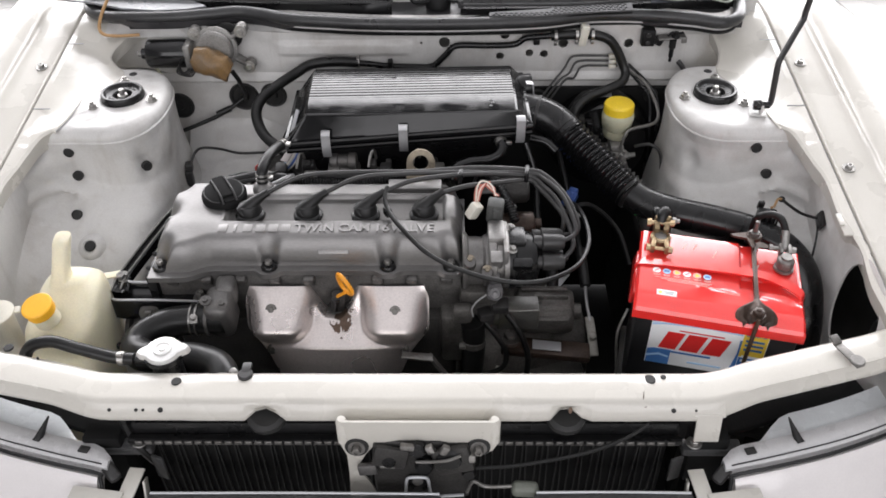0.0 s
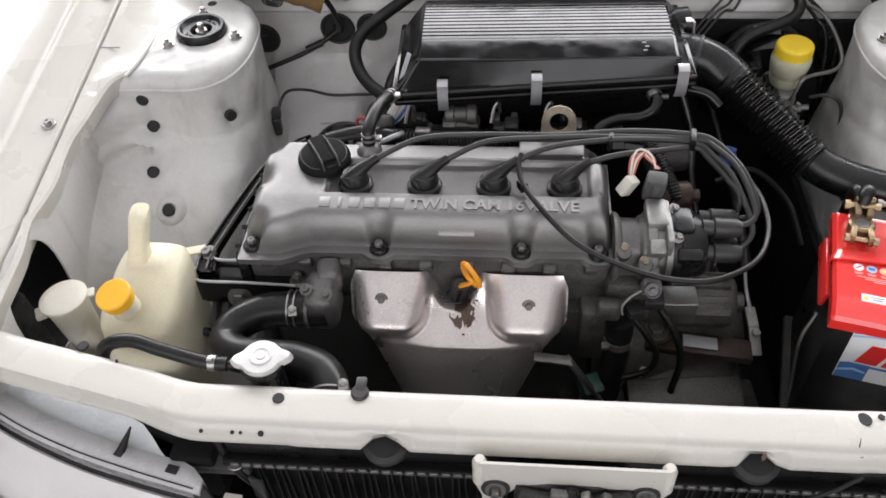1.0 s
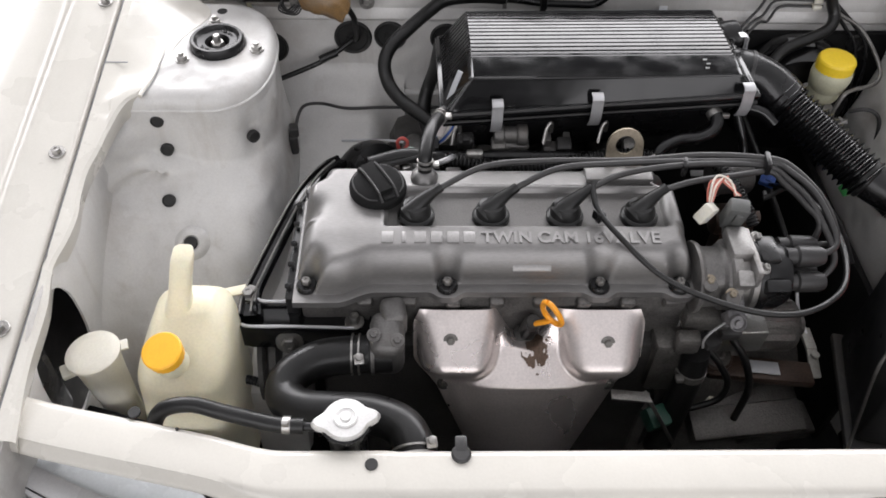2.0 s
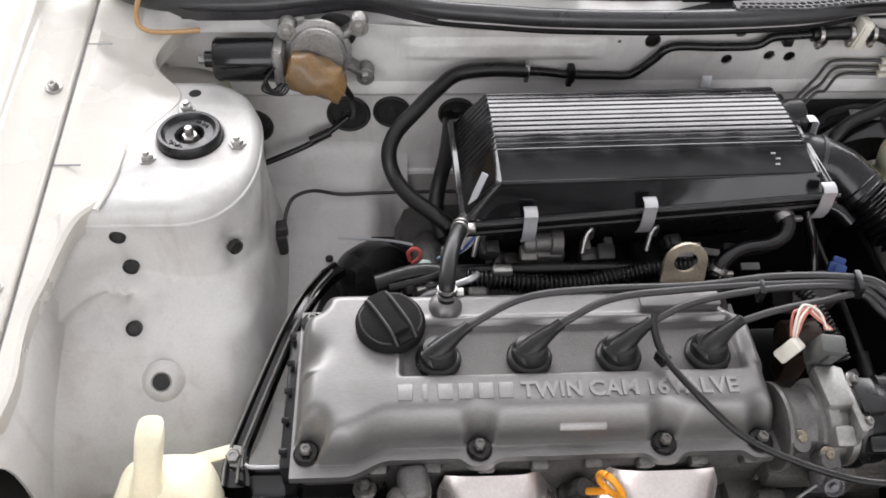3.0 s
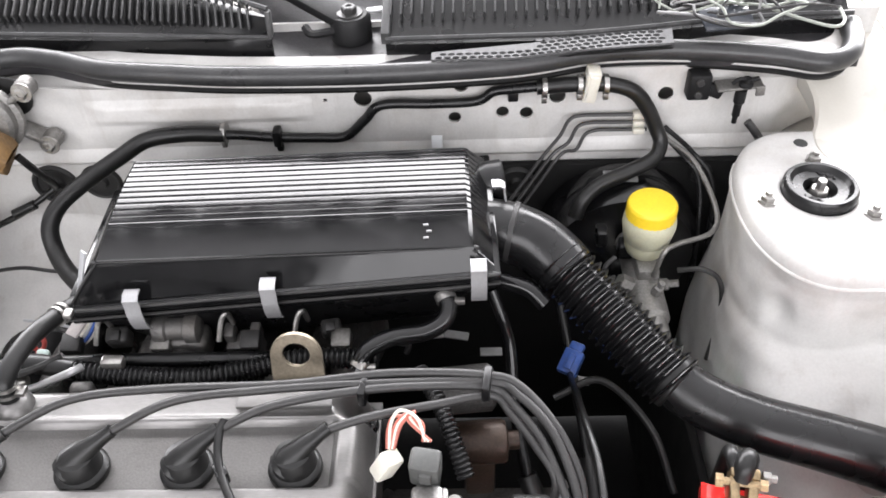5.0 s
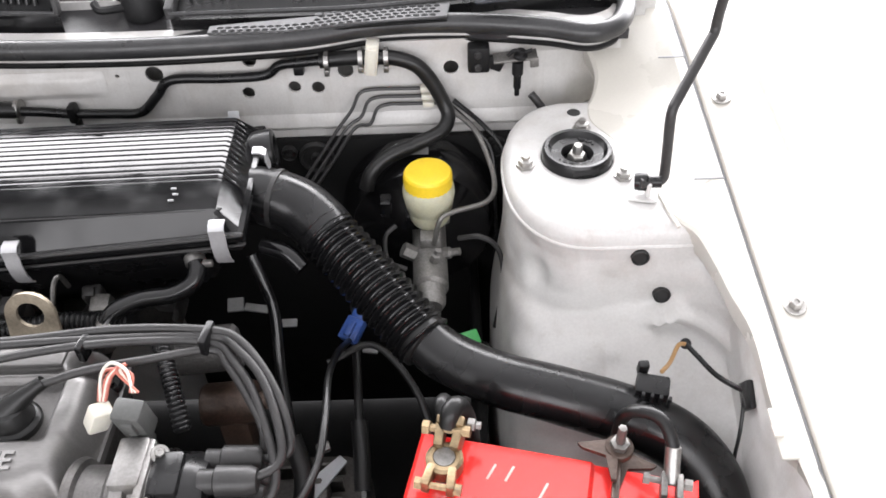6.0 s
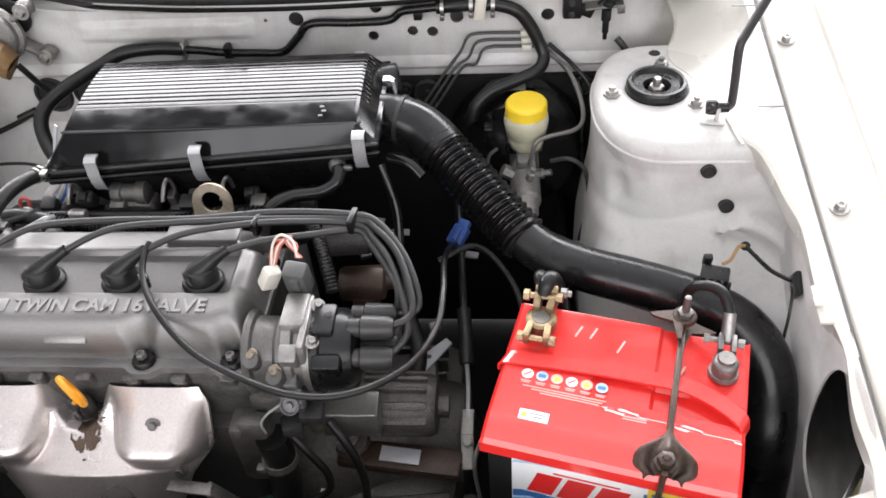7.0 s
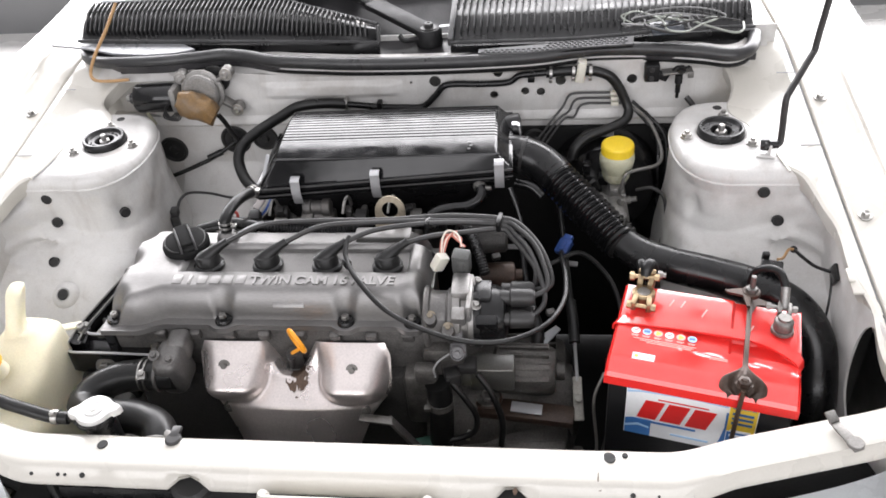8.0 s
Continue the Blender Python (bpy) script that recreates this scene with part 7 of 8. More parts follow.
    lathe(bm, (-0.492, 0.885, 0.655), (1, 0.1, 0), [(0.045, 0), (0.045, 0.006), (0.038, 0.010), (0.045, 0.014), (0.045, 0.022), (0.015, 0.022), (0, 0.022)], 28)
    part("pulley", bm, DARKCAST, e)
    bm = bmesh.new()
    ringed(bm, [(-0.560, 0.87, 0.64), (-0.50, 0.855, 0.665), (-0.45, 0.83, 0.66), (-0.41, 0.80, 0.63)], 0.0045, 0.006, 0.004, 12)
    part("thin_conduit", bm, BLACK, e)
    # thermostat housing with the upper hose
    bm = bmesh.new()
    box(bm, (-0.331, 0.860, 0.735), (0.040, 0.056, 0.072), (10, 0, 0), 0.014, 3)
    box(bm, (-0.324, 0.882, 0.757), (0.030, 0.036, 0.040), (0, 0, 8), 0.009, 3)
    lathe(bm, (-0.345, 0.848, 0.733), (-1, 0, 0), [(0.026, 0), (0.026, 0.004), (0.021, 0.006), (0.021, 0.012), (0, 0.012)], 24)
    part("thermostat_housing", bm, DCAST, e, "dull cast thermostat housing")
    for x, y, z in ((-0.318, 0.835, 0.775), (-0.345, 0.845, 0.772)):
        bolt(e, (x, y, z), (0, -0.4, 1), 0.0048, 0.005, DCAST)
    # bracket bar below the shield
    bm = bmesh.new()
    bar(bm, (-0.062, 0.826, 0.676), (-0.015, 0.822, 0.674), 0.014, 0.004, 0.001)
    bar(bm, (-0.018, 0.823, 0.675), (0.045, 0.84, 0.54), 0.018, 0.005, 0.001)
    part("stay", bm, DULL, e)
    return e


def build_upper_hose():
    h = thing("radiator_hose", (-0.38, 0.79, 0.70), "thick black rubber radiator hose with wire clamps", "hose")
    bm = bmesh.new()
    tube(bm, [(-0.325, 0.848, 0.733), (-0.372, 0.846, 0.732), (-0.410, 0.842, 0.728), (-0.440, 0.825, 0.722), (-0.446, 0.800, 0.720), (-0.425, 0.778, 0.726), (-0.385, 0.770, 0.732), (-0.345, 0.765, 0.735), (-0.312, 0.748, 0.738), (-0.298, 0.722, 0.736), (-0.295, 0.700, 0.725), (-0.294, 0.688, 0.700)], 0.0225, 20, 8)
    part("hose", bm, RUBBER, h)
    for p, ax in (((-0.362, 0.8465, 0.7325), (-1, 0, 0)), ((-0.2985, 0.722, 0.7365), (0.1, -1, -0.2))):
        a = Vector(ax).normalized()
        bm = bmesh.new()
        for k in (0, 0.008):
            lathe(bm, Vector(p) + a * k, a, [(0.0245, 0), (0.0245, 0.0022), (0.0225, 0.0022)], 28)
        part("wire_clamp", bm, STEEL, h)
        bm = bmesh.new()
        o = Vector(p) + Vector((0.0, -0.020, 0.018)) if abs(a.x) > 0.5 else Vector(p) + Vector((0.018, -0.002, 0.018))
        box(bm, o, (0.012, 0.012, 0.008), (30, 0, 10), 0.002)
        lathe(bm, o + Vector((0, 0, 0.004)), (0.2, -0.3, 1), [(0.0045, 0), (0.0045, 0.005), (0.002, 0.006), (0, 0.006)], 8)
        part("clamp_screw", bm, STEEL, h)


def build_gearbox():
    g = thing("gearbox", (0.16, 0.97, 0.40), "oily cast gearbox with selector bracket and cable", "gearbox")
    part("case", box(bmesh.new(), (0.12, 1.00, 0.47), (0.24, 0.26, 0.18), bev=0.03), GEARCAST, g, "oily dark gearbox case", angle=30)
    part("bell_housing", lathe(bmesh.new(), (0.02, 0.99, 0.52), (1, 0, 0), [(0.13, 0), (0.128, 0.006), (0.122, 0.008), (0.118, 0.06), (0.10, 0.12), (0.07, 0.22), (0, 0.24)], 36), GEARCAST, g, "dark cast bell housing")
    for i in range(7):
        part("casting_rib", box(bmesh.new(), (0.155, 0.965 + 0.019 * i, 0.562 + 0.004 * i), (0.12, 0.005, 0.030), (8, 0, 4), 0.002), GEARCAST, g)
    blocks(g, "top_casting", GEARCAST, (((0.115, 0.975, 0.612), (0.085, 0.055, 0.050), (0, 0, 5), 0.008), ((0.17, 1.03, 0.60), (0.07, 0.05, 0.04), (10, 0, 5), 0.008),
                                        ((0.02, 0.90, 0.66), (0.05, 0.06, 0.10), (0, 0, 0), 0.010),
                                        ((0.15, 0.865, 0.545), (0.16, 0.045, 0.03), (20, 0, 6), 0.006), ((0.20, 0.88, 0.515), (0.12, 0.05, 0.03), (10, 12, 12), 0.006)))
    blocks(g, "casting_boss", GEARCAST, (((0.055, 0.905, 0.735), (0.06, 0.04, 0.03), (0, 0, 0), 0.008), ((0.030, 0.872, 0.720), (0.030, 0.02, 0.030), (0, 0, 0), 0.006)))
    bm = bmesh.new()
    box(bm, (0.119, 0.925, 0.668), (0.066, 0.034, 0.044), (4, 0, 1), 0.003)
    box(bm, (0.081, 0.914, 0.672), (0.016, 0.018, 0.030), (0, 0, 8), 0.004)
    lid_ = part("relay_box", bm, mat("olive grey relay plastic", (0.085, 0.084, 0.078), 0.36, vary=0.25, dirt=0.4, dirt_color=(0.11, 0.105, 0.03), dirt_scale=14), g, "olive grey stained relay box")
    part("box_edge", tube(bmesh.new(), [(0.088, 0.9085, 0.6885), (0.119, 0.908, 0.6885), (0.150, 0.909, 0.6885)], 0.0013, 6, 3), DULL, lid_)
    bm = bmesh.new()
    bar(bm, (0.095, 0.920, 0.598), (0.240, 0.907, 0.592), 0.036, 0.014, 0.004)
    lathe(bm, (0.110, 0.929, 0.590), (0, -0.05, 1), [(0.022, 0), (0.022, 0.018), (0.020, 0.020), (0, 0.020)], 20)
    sb = part("selector_bracket", bm, BROWN, g, "brown cast selector bracket")
    bolt(sb, (0.110, 0.928, 0.610), (0, -0.1, 1), 0.011, 0.007, DULL)
    part("data_plate", box(bmesh.new(), (0.169, 0.912, 0.6050), (0.047, 0.020, 0.002), (0, 3, -5), 0.0005), PLATE, g, "silver blank data plate")
    bm = bmesh.new()
    lathe(bm, (0.118, 0.962, 0.638), (1, -0.02, -0.01), [(0.030, 0), (0.036, 0.006), (0.038, 0.030), (0.037, 0.086), (0.033, 0.094), (0.014, 0.096), (0.014, 0.108), (0, 0.108)], 28)
    part("selector_housing", bm, GEARCAST, g, "oily ribbed selector housing")
    for k in range(5):
        a = radians(25 + 26 * k)
        part("casting_rib", box(bmesh.new(), (0.165, 0.961 - 0.038 * math.cos(a), 0.637 + 0.038 * math.sin(a)), (0.075, 0.004, 0.010), (-(90 - 25 - 26 * k), 0, 0), 0.001), GEARCAST, g)
    bm = bmesh.new()
    bar(bm, (0.246, 0.976, 0.606), (0.246, 0.940, 0.605), 0.015, 0.007, 0.002)
    bar(bm, (0.246, 0.942, 0.605), (0.248, 0.906, 0.586), 0.015, 0.006, 0.002)
    disc(bm, (0.247, 0.930, 0.606), (0, 0, 1), 0.006, 0.004)
    part("selector_arm", bm, PALEARM, g, "grey steel selector arm")
    bm = bmesh.new()
    tube(bm, [(0.246, 0.965, 0.607), (0.245, 1.005, 0.613), (0.243, 1.03, 0.635)], 0.0028, 8)
    part("cable_end", bm, CLIP, g)
    bm = bmesh.new()
    tube(bm, [(0.243, 1.025, 0.633), (0.241, 1.06, 0.65), (0.238, 1.09, 0.662)], 0.009, 12)
    tube(bm, [(0.238, 1.09, 0.662), (0.235, 1.13, 0.672), (0.23, 1.19, 0.685), (0.225, 1.26, 0.70), (0.22, 1.34, 0.71)], 0.005, 10)
    part("clutch_cable", bm, RUBBER, g, "black clutch cable with boot")
    part("triangle_plate", sheet([(0.214, 1.076), (0.169, 1.031), (0.193, 1.024), (0.222, 1.068)], [], 0.003, pose(0, 0, 0.622)), PLATE, g, "pale grey triangular plate")
    # hoses, plugs and loops around it
    bm = bmesh.new()
    tube(bm, [(0.045, 0.872, 0.70), (0.048, 0.868, 0.66), (0.045, 0.862, 0.60), (0.035, 0.85, 0.50)], 0.018, 16)
    part("lower_hose", bm, RUBBER, g)
    bm = bmesh.new()
    lathe(bm, (0.047, 0.8685, 0.668), (0.0, -0.1, -1), [(0.0195, 0), (0.0195, 0.010), (0.018, 0.010)], 20)
    box(bm, (0.030, 0.855, 0.665), (0.010, 0.010, 0.008), bev=0.002)
    part("hose_clamp", bm, DULL, g)
    bm = bmesh.new()
    tube(bm, [(0.060, 0.880, 0.70), (0.082, 0.868, 0.675), (0.098, 0.862, 0.645), (0.095, 0.858, 0.615), (0.070, 0.855, 0.600), (0.045, 0.85, 0.60)], 0.0045, 10)
    tube(bm, [(0.10, 0.90, 0.69), (0.12, 0.885, 0.665), (0.135, 0.87, 0.62), (0.13, 0.86, 0.56)], 0.005, 10)
    tube(bm, [(0.185, 1.00, 0.640), (0.198, 0.985, 0.640), (0.202, 0.965, 0.63), (0.190, 0.95, 0.615), (0.178, 0.95, 0.61)], 0.005, 10)
    tube(bm, [(0.205, 1.14, 0.70), (0.255, 1.15, 0.715), (0.30, 1.10, 0.70), (0.32, 1.05, 0.66)], 0.004, 8)
    part("wire_loom", bm, RUBBER, g)
    part("green_plug", box(bmesh.new(), (0.018, 0.85, 0.58), (0.030, 0.030, 0.03), (20, 0, 20), 0.005), mat("dark green plastic", (0.02, 0.07, 0.05), 0.4), g)
    bm = bmesh.new()
    box(bm, (0.088, 0.893, 0.715), (0.026, 0.022, 0.018), (10, 0, 0), 0.003)
    box(bm, (0.065, 0.885, 0.700), (0.022, 0.022, 0.022), (0, 0, 20), 0.003)
    part("loom_plug", bm, LEAD, g)
    part("bright_tag", box(bmesh.new(), (0.085, 0.862, 0.600), (0.007, 0.005, 0.020), (0, 15, 0), 0.001), CREAM, g)
    # coolant pipe and clutter at the rear
    bm = bmesh.new()
    tube(bm, [(0.140, 1.180, 0.825), (0.150, 1.165, 0.80), (0.158, 1.150, 0.77), (0.162, 1.11, 0.72), (0.172, 1.06, 0.68)], 0.0062, 10)
    part("steel_pipe", bm, GLOSS, g)
    bm = bmesh.new()
    tube(bm, [(0.172, 1.06, 0.68), (0.185, 1.03, 0.655), (0.18, 1.0, 0.635), (0.16, 0.985, 0.63)], 0.0105, 12)
    part("coolant_hose", bm, RUBBER, g)
    blocks(g, "pale_tab", WGREY, (((0.244, 1.196, 0.655), (0.018, 0.010, 0.004), (15, 0, -10), 0.001), ((0.075, 1.270, 0.660), (0.020, 0.018, 0.004), (20, 0, 5), 0.001), ((0.142, 1.235, 0.662), (0.026, 0.010, 0.004), (20, 0, 0), 0.001), ((0.101, 1.266, 0.657), (0.030, 0.010, 0.004), (20, 0, -12), 0.001)))
    blocks(g, "bright_lug", DCAST, [((x, y, z), (0.014, 0.010, 0.010), (20, 0, 20), 0.002) for x, y, z in ((0.118, 1.115, 0.735), (0.205, 1.05, 0.675))])
    solid("harness_connector", box(box(box(bmesh.new(), (0.228, 1.188, 0.698), (0.022, 0.028, 0.013), (25, 0, -30), 0.002), (0.236, 1.203, 0.706), (0.016, 0.010, 0.010), (25, 0, -30), 0.002), (0.226, 1.184, 0.7055), (0.008, 0.018, 0.004), (25, 0, -30), 0.001), BLUE, "blue plastic harness connector hanging below the hose", "connector")
    solid("loom_connector", box(bmesh.new(), (0.358, 1.187, 0.676), (0.024, 0.018, 0.014), (20, 0, 20), 0.002), GREEN, "small green plastic connector by the brake cylinder", "connector")
    # oily brown solenoid beside the distributor
    bm = bmesh.new()
    lathe(bm, (0.096, 1.057, 0.742), (1, 0.05, 0.02), [(0.010, 0), (0.019, 0.002), (0.021, 0.006), (0.021, 0.050), (0.019, 0.054), (0.009, 0.056), (0.009, 0.066), (0, 0.066)], 24)
    box(bm, (0.124, 1.057, 0.700), (0.030, 0.028, 0.060), (0, 0, 3), 0.006)
    part("solenoid", bm, BROWN, g, "oily brown solenoid cylinder")
    # starter lead harness low under the battery side
    bm = bmesh.new()
    tube(bm, [(0.275, 0.86, 0.74), (0.262, 0.845, 0.70), (0.268, 0.83, 0.62), (0.262, 0.80, 0.55)], 0.0022, 8)
    part("thin_wire", bm, DULL, g)


# ---- brakes ----
def build_brakes():
    b = thing("brake_booster", (0.31, 1.36, 0.70), "glossy black brake booster with master cylinder and reservoir", "brake booster")
    bm = bmesh.new()
    lathe(bm, (0.305, 1.405, 0.708), (0, -1, 0.04), [(0.090, 0), (0.100, 0.008), (0.100, 0.030), (0.095, 0.045), (0.085, 0.064), (0.045, 0.074), (0.030, 0.084), (0, 0.084)], 44)
    dr = part("drum", bm, GLOSS, b, "glossy black booster drum")
    part("maker_plate", box(bmesh.new(), (0.298, 1.376, 0.8085), (0.040, 0.016, 0.002), (20, 0, 0), 0.0005), WGREY, dr, "pale grey maker plate")
    bm = bmesh.new()
    lathe(bm, (0.315, 1.338, 0.738), (0.02, -1, -0.06), [(0.026, 0), (0.026, 0.010), (0.020, 0.014), (0.020, 0.120), (0.016, 0.124), (0.016, 0.142), (0.012, 0.150), (0, 0.15)], 24)
    box(bm, (0.318, 1.285, 0.755), (0.026, 0.05, 0.020), (0, 0, 0), 0.006)
    lathe(bm, (0.331, 1.262, 0.742), (0.9, -0.2, 0.3), [(0.007, 0), (0.007, 0.010), (0.0045, 0.012), (0.0045, 0.022), (0, 0.022)], 6)
    lathe(bm, (0.322, 1.240, 0.752), (0.3, -0.1, 1), [(0.006, 0), (0.006, 0.010), (0.004, 0.012), (0.004, 0.018), (0, 0.018)], 6)
    lathe(bm, (0.300, 1.262, 0.742), (-0.8, 0, 0.5), [(0.009, 0), (0.009, 0.016), (0, 0.016)], 6)
    part("master_cylinder", bm, CAST, b, "dull aluminium master cylinder")
    bm = bmesh.new()
    lathe(bm, (0.318, 1.298, 0.762), (0, -0.05, 1), [(0.016, 0), (0.021, 0.004), (0.0235, 0.010), (0.0245, 0.020), (0.0245, 0.023), (0.0265, 0.025), (0.0295, 0.044), (0.0290, 0.052), (0.0262, 0.058), (0.025, 0.060), (0, 0.06)], 32)
    rs = part("reservoir", bm, MILK, b, "milky plastic fluid reservoir")
    bm = bmesh.new()
    n = 60
    rings = []
    for z, r, w in ((0.8155, 0.0262, 0.0), (0.8160, 0.0274, 0.0), (0.8175, 0.0272, 0.00022), (0.831, 0.0272, 0.00022), (0.8325, 0.0270, 0.0), (0.8350, 0.0252, 0.0), (0.8360, 0.021, 0.0), (0.8355, 0.009, 0.0)):
        rings.append([bm.verts.new((0.318 + (r + w * (1 if k % 2 else -1)) * math.cos(2 * math.pi * k / n), 1.296 + (r + w * (1 if k % 2 else -1)) * math.sin(2 * math.pi * k / n), z)) for k in range(n)])
    for p, q in zip(rings, rings[1:]):
        for k in range(n):
            bm.faces.new((p[k], p[(k + 1) % n], q[(k + 1) % n], q[k]))
    bm.faces.new(rings[-1])
    part("reservoir_cap", bm, YELLOW, rs, "ribbed yellow fluid cap")
    # rigid lines
    for k, pts in enumerate(([(0.322, 1.258, 0.760), (0.330, 1.262, 0.792), (0.345, 1.270, 0.797), (0.385, 1.285, 0.800), (0.392, 1.310, 0.815), (0.375, 1.36, 0.84), (0.352, 1.395, 0.845), (0.34, 1.41, 0.852)],
                             [(0.345, 1.412, 0.846), (0.375, 1.405, 0.815), (0.395, 1.39, 0.79), (0.398, 1.36, 0.73), (0.40, 1.34, 0.60)],
                             [(0.350, 1.412, 0.852), (0.385, 1.402, 0.822), (0.410, 1.385, 0.79), (0.412, 1.36, 0.72), (0.41, 1.34, 0.60)])):
        part("brake_line", tube(bmesh.new(), pts, 0.0030, 8), DULL if k == 0 else BLACK, b, "thin steel brake line")
    for k in range(3):
        z = 0.868 - 0.0105 * k
        x = 0.232 + 0.010 * k
        part("brake_line", tube(bmesh.new(), [(0.330, 1.415, z), (0.29, 1.416, z), (x + 0.020, 1.416, z), (x + 0.006, 1.413, z - 0.004), (x - 0.004, 1.408, z - 0.022), (x - 0.022, 1.400, 0.825), (x - 0.050, 1.385, 0.79), (x - 0.085, 1.36, 0.75)], 0.0022, 8, 8), LEAD, b, "thin grey brake line")
    bm = bmesh.new()
    for k in range(3):
        box(bm, (0.318 + 0.001 * k, 1.414, 0.8685 - 0.0105 * k), (0.014, 0.010, 0.007), (0, 0, 0), 0.0015)
    part("line_clip", bm, CREAM, b, "cream plastic line clip")
    bm = bmesh.new()
    tube(bm, [(0.350, 1.265, 0.762), (0.375, 1.255, 0.772), (0.395, 1.25, 0.755), (0.40, 1.24, 0.71), (0.39, 1.22, 0.66)], 0.003, 8)
    tube(bm, [(0.280, 1.27, 0.78), (0.268, 1.262, 0.770), (0.270, 1.25, 0.745), (0.29, 1.245, 0.735)], 0.0025, 8)
    part("sensor_wire", bm, LEAD, b)
    bm = bmesh.new()
    ringed(bm, [(0.372, 1.178, 0.676), (0.392, 1.15, 0.675), (0.41, 1.12, 0.665)], 0.006, 0.008, 0.004, 12)
    part("loom_sleeve", bm, BLACK, b)
    bm = bmesh.new()
    box(bm, (0.268, 1.30, 0.785), (0.012, 0.020, 0.020), (0, 0, 0), 0.002)
    box(bm, (0.300, 1.305, 0.760), (0.020, 0.02, 0.02), (0, 0, 0), 0.003)
    part("sensor_block", bm, BLACK, b)

    # heater hose and pipe along the scuttle
    h = thing("heater_hose", (0.0, 1.40, 0.80), "black heater hose and pipe clipped along the scuttle", "hose")
    bm = bmesh.new()
    tube(bm, [(-0.165, 1.404, 0.863), (-0.210, 1.402, 0.866), (-0.255, 1.398, 0.862), (-0.283, 1.375, 0.855), (-0.312, 1.335, 0.851), (-0.336, 1.308, 0.840), (-0.345, 1.288, 0.824), (-0.339, 1.270, 0.803), (-0.322, 1.250, 0.790), (-0.295, 1.226, 0.784), (-0.272, 1.208, 0.776)], 0.0098, 14)
    part("hose", bm, RUBBER, h)
    bm = bmesh.new()
    tube(bm, [(-0.262, 1.418, 0.778), (-0.264, 1.385, 0.784), (-0.272, 1.32, 0.792), (-0.285, 1.262, 0.790), (-0.288, 1.232, 0.778), (-0.280, 1.205, 0.760)], 0.0098, 14)
    part("return_hose", bm, RUBBER, h)
    bm = bmesh.new()
    tube(bm, [(-0.175, 1.405, 0.862), (-0.14, 1.410, 0.856), (-0.11, 1.412, 0.851), (-0.06, 1.412, 0.849), (-0.025, 1.412, 0.850), (0.000, 1.412, 0.872), (0.022, 1.412, 0.892), (0.08, 1.412, 0.892), (0.130, 1.412, 0.894), (0.150, 1.412, 0.906), (0.172, 1.410, 0.910), (0.20, 1.410, 0.912)], 0.0058, 12)
    part("pipe", bm, BLACK, h)
    bm = bmesh.new()
    tube(bm, [(0.198, 1.409, 0.912), (0.225, 1.409, 0.914), (0.250, 1.408, 0.915), (0.282, 1.407, 0.914), (0.308, 1.406, 0.904), (0.325, 1.405, 0.882), (0.337, 1.402, 0.858), (0.343, 1.394, 0.842), (0.334, 1.380, 0.830), (0.303, 1.366, 0.822), (0.270, 1.356, 0.812), (0.250, 1.345, 0.798), (0.243, 1.338, 0.78)], 0.0088, 14)
    part("vacuum_hose", bm, RUBBER, h, "black brake vacuum hose")
    for x, z in ((-0.168, 0.8625), (0.204, 0.912), (0.243, 0.915), (0.272, 0.9145)):
        bm = bmesh.new()
        lathe(bm, (x, 1.407, z), (1, 0, 0), [(0.0122, 0), (0.0122, 0.005), (0.0105, 0.005)], 18)
        box(bm, (x + 0.002, 1.400, z - 0.010), (0.006, 0.007, 0.008), bev=0.001)
        part("wire_clamp", bm, STEEL, h)
    part("check_valve", box(box(bmesh.new(), (0.258, 1.407, 0.916), (0.015, 0.022, 0.038), (0, 8, 0), 0.002), (0.258, 1.398, 0.916), (0.010, 0.008, 0.030), (0, 8, 0), 0.001), CREAM, h, "cream check valve block")
    part("pipe_clip", box(box(bmesh.new(), (-0.105, 1.411, 0.853), (0.010, 0.018, 0.022), (0, 0, 0), 0.003), (-0.105, 1.414, 0.838), (0.008, 0.008, 0.014), bev=0.002), BLACK, h)
    part("pipe_clip", box(bmesh.new(), (0.172, 1.413, 0.900), (0.012, 0.012, 0.012), bev=0.002), BLACK, h)


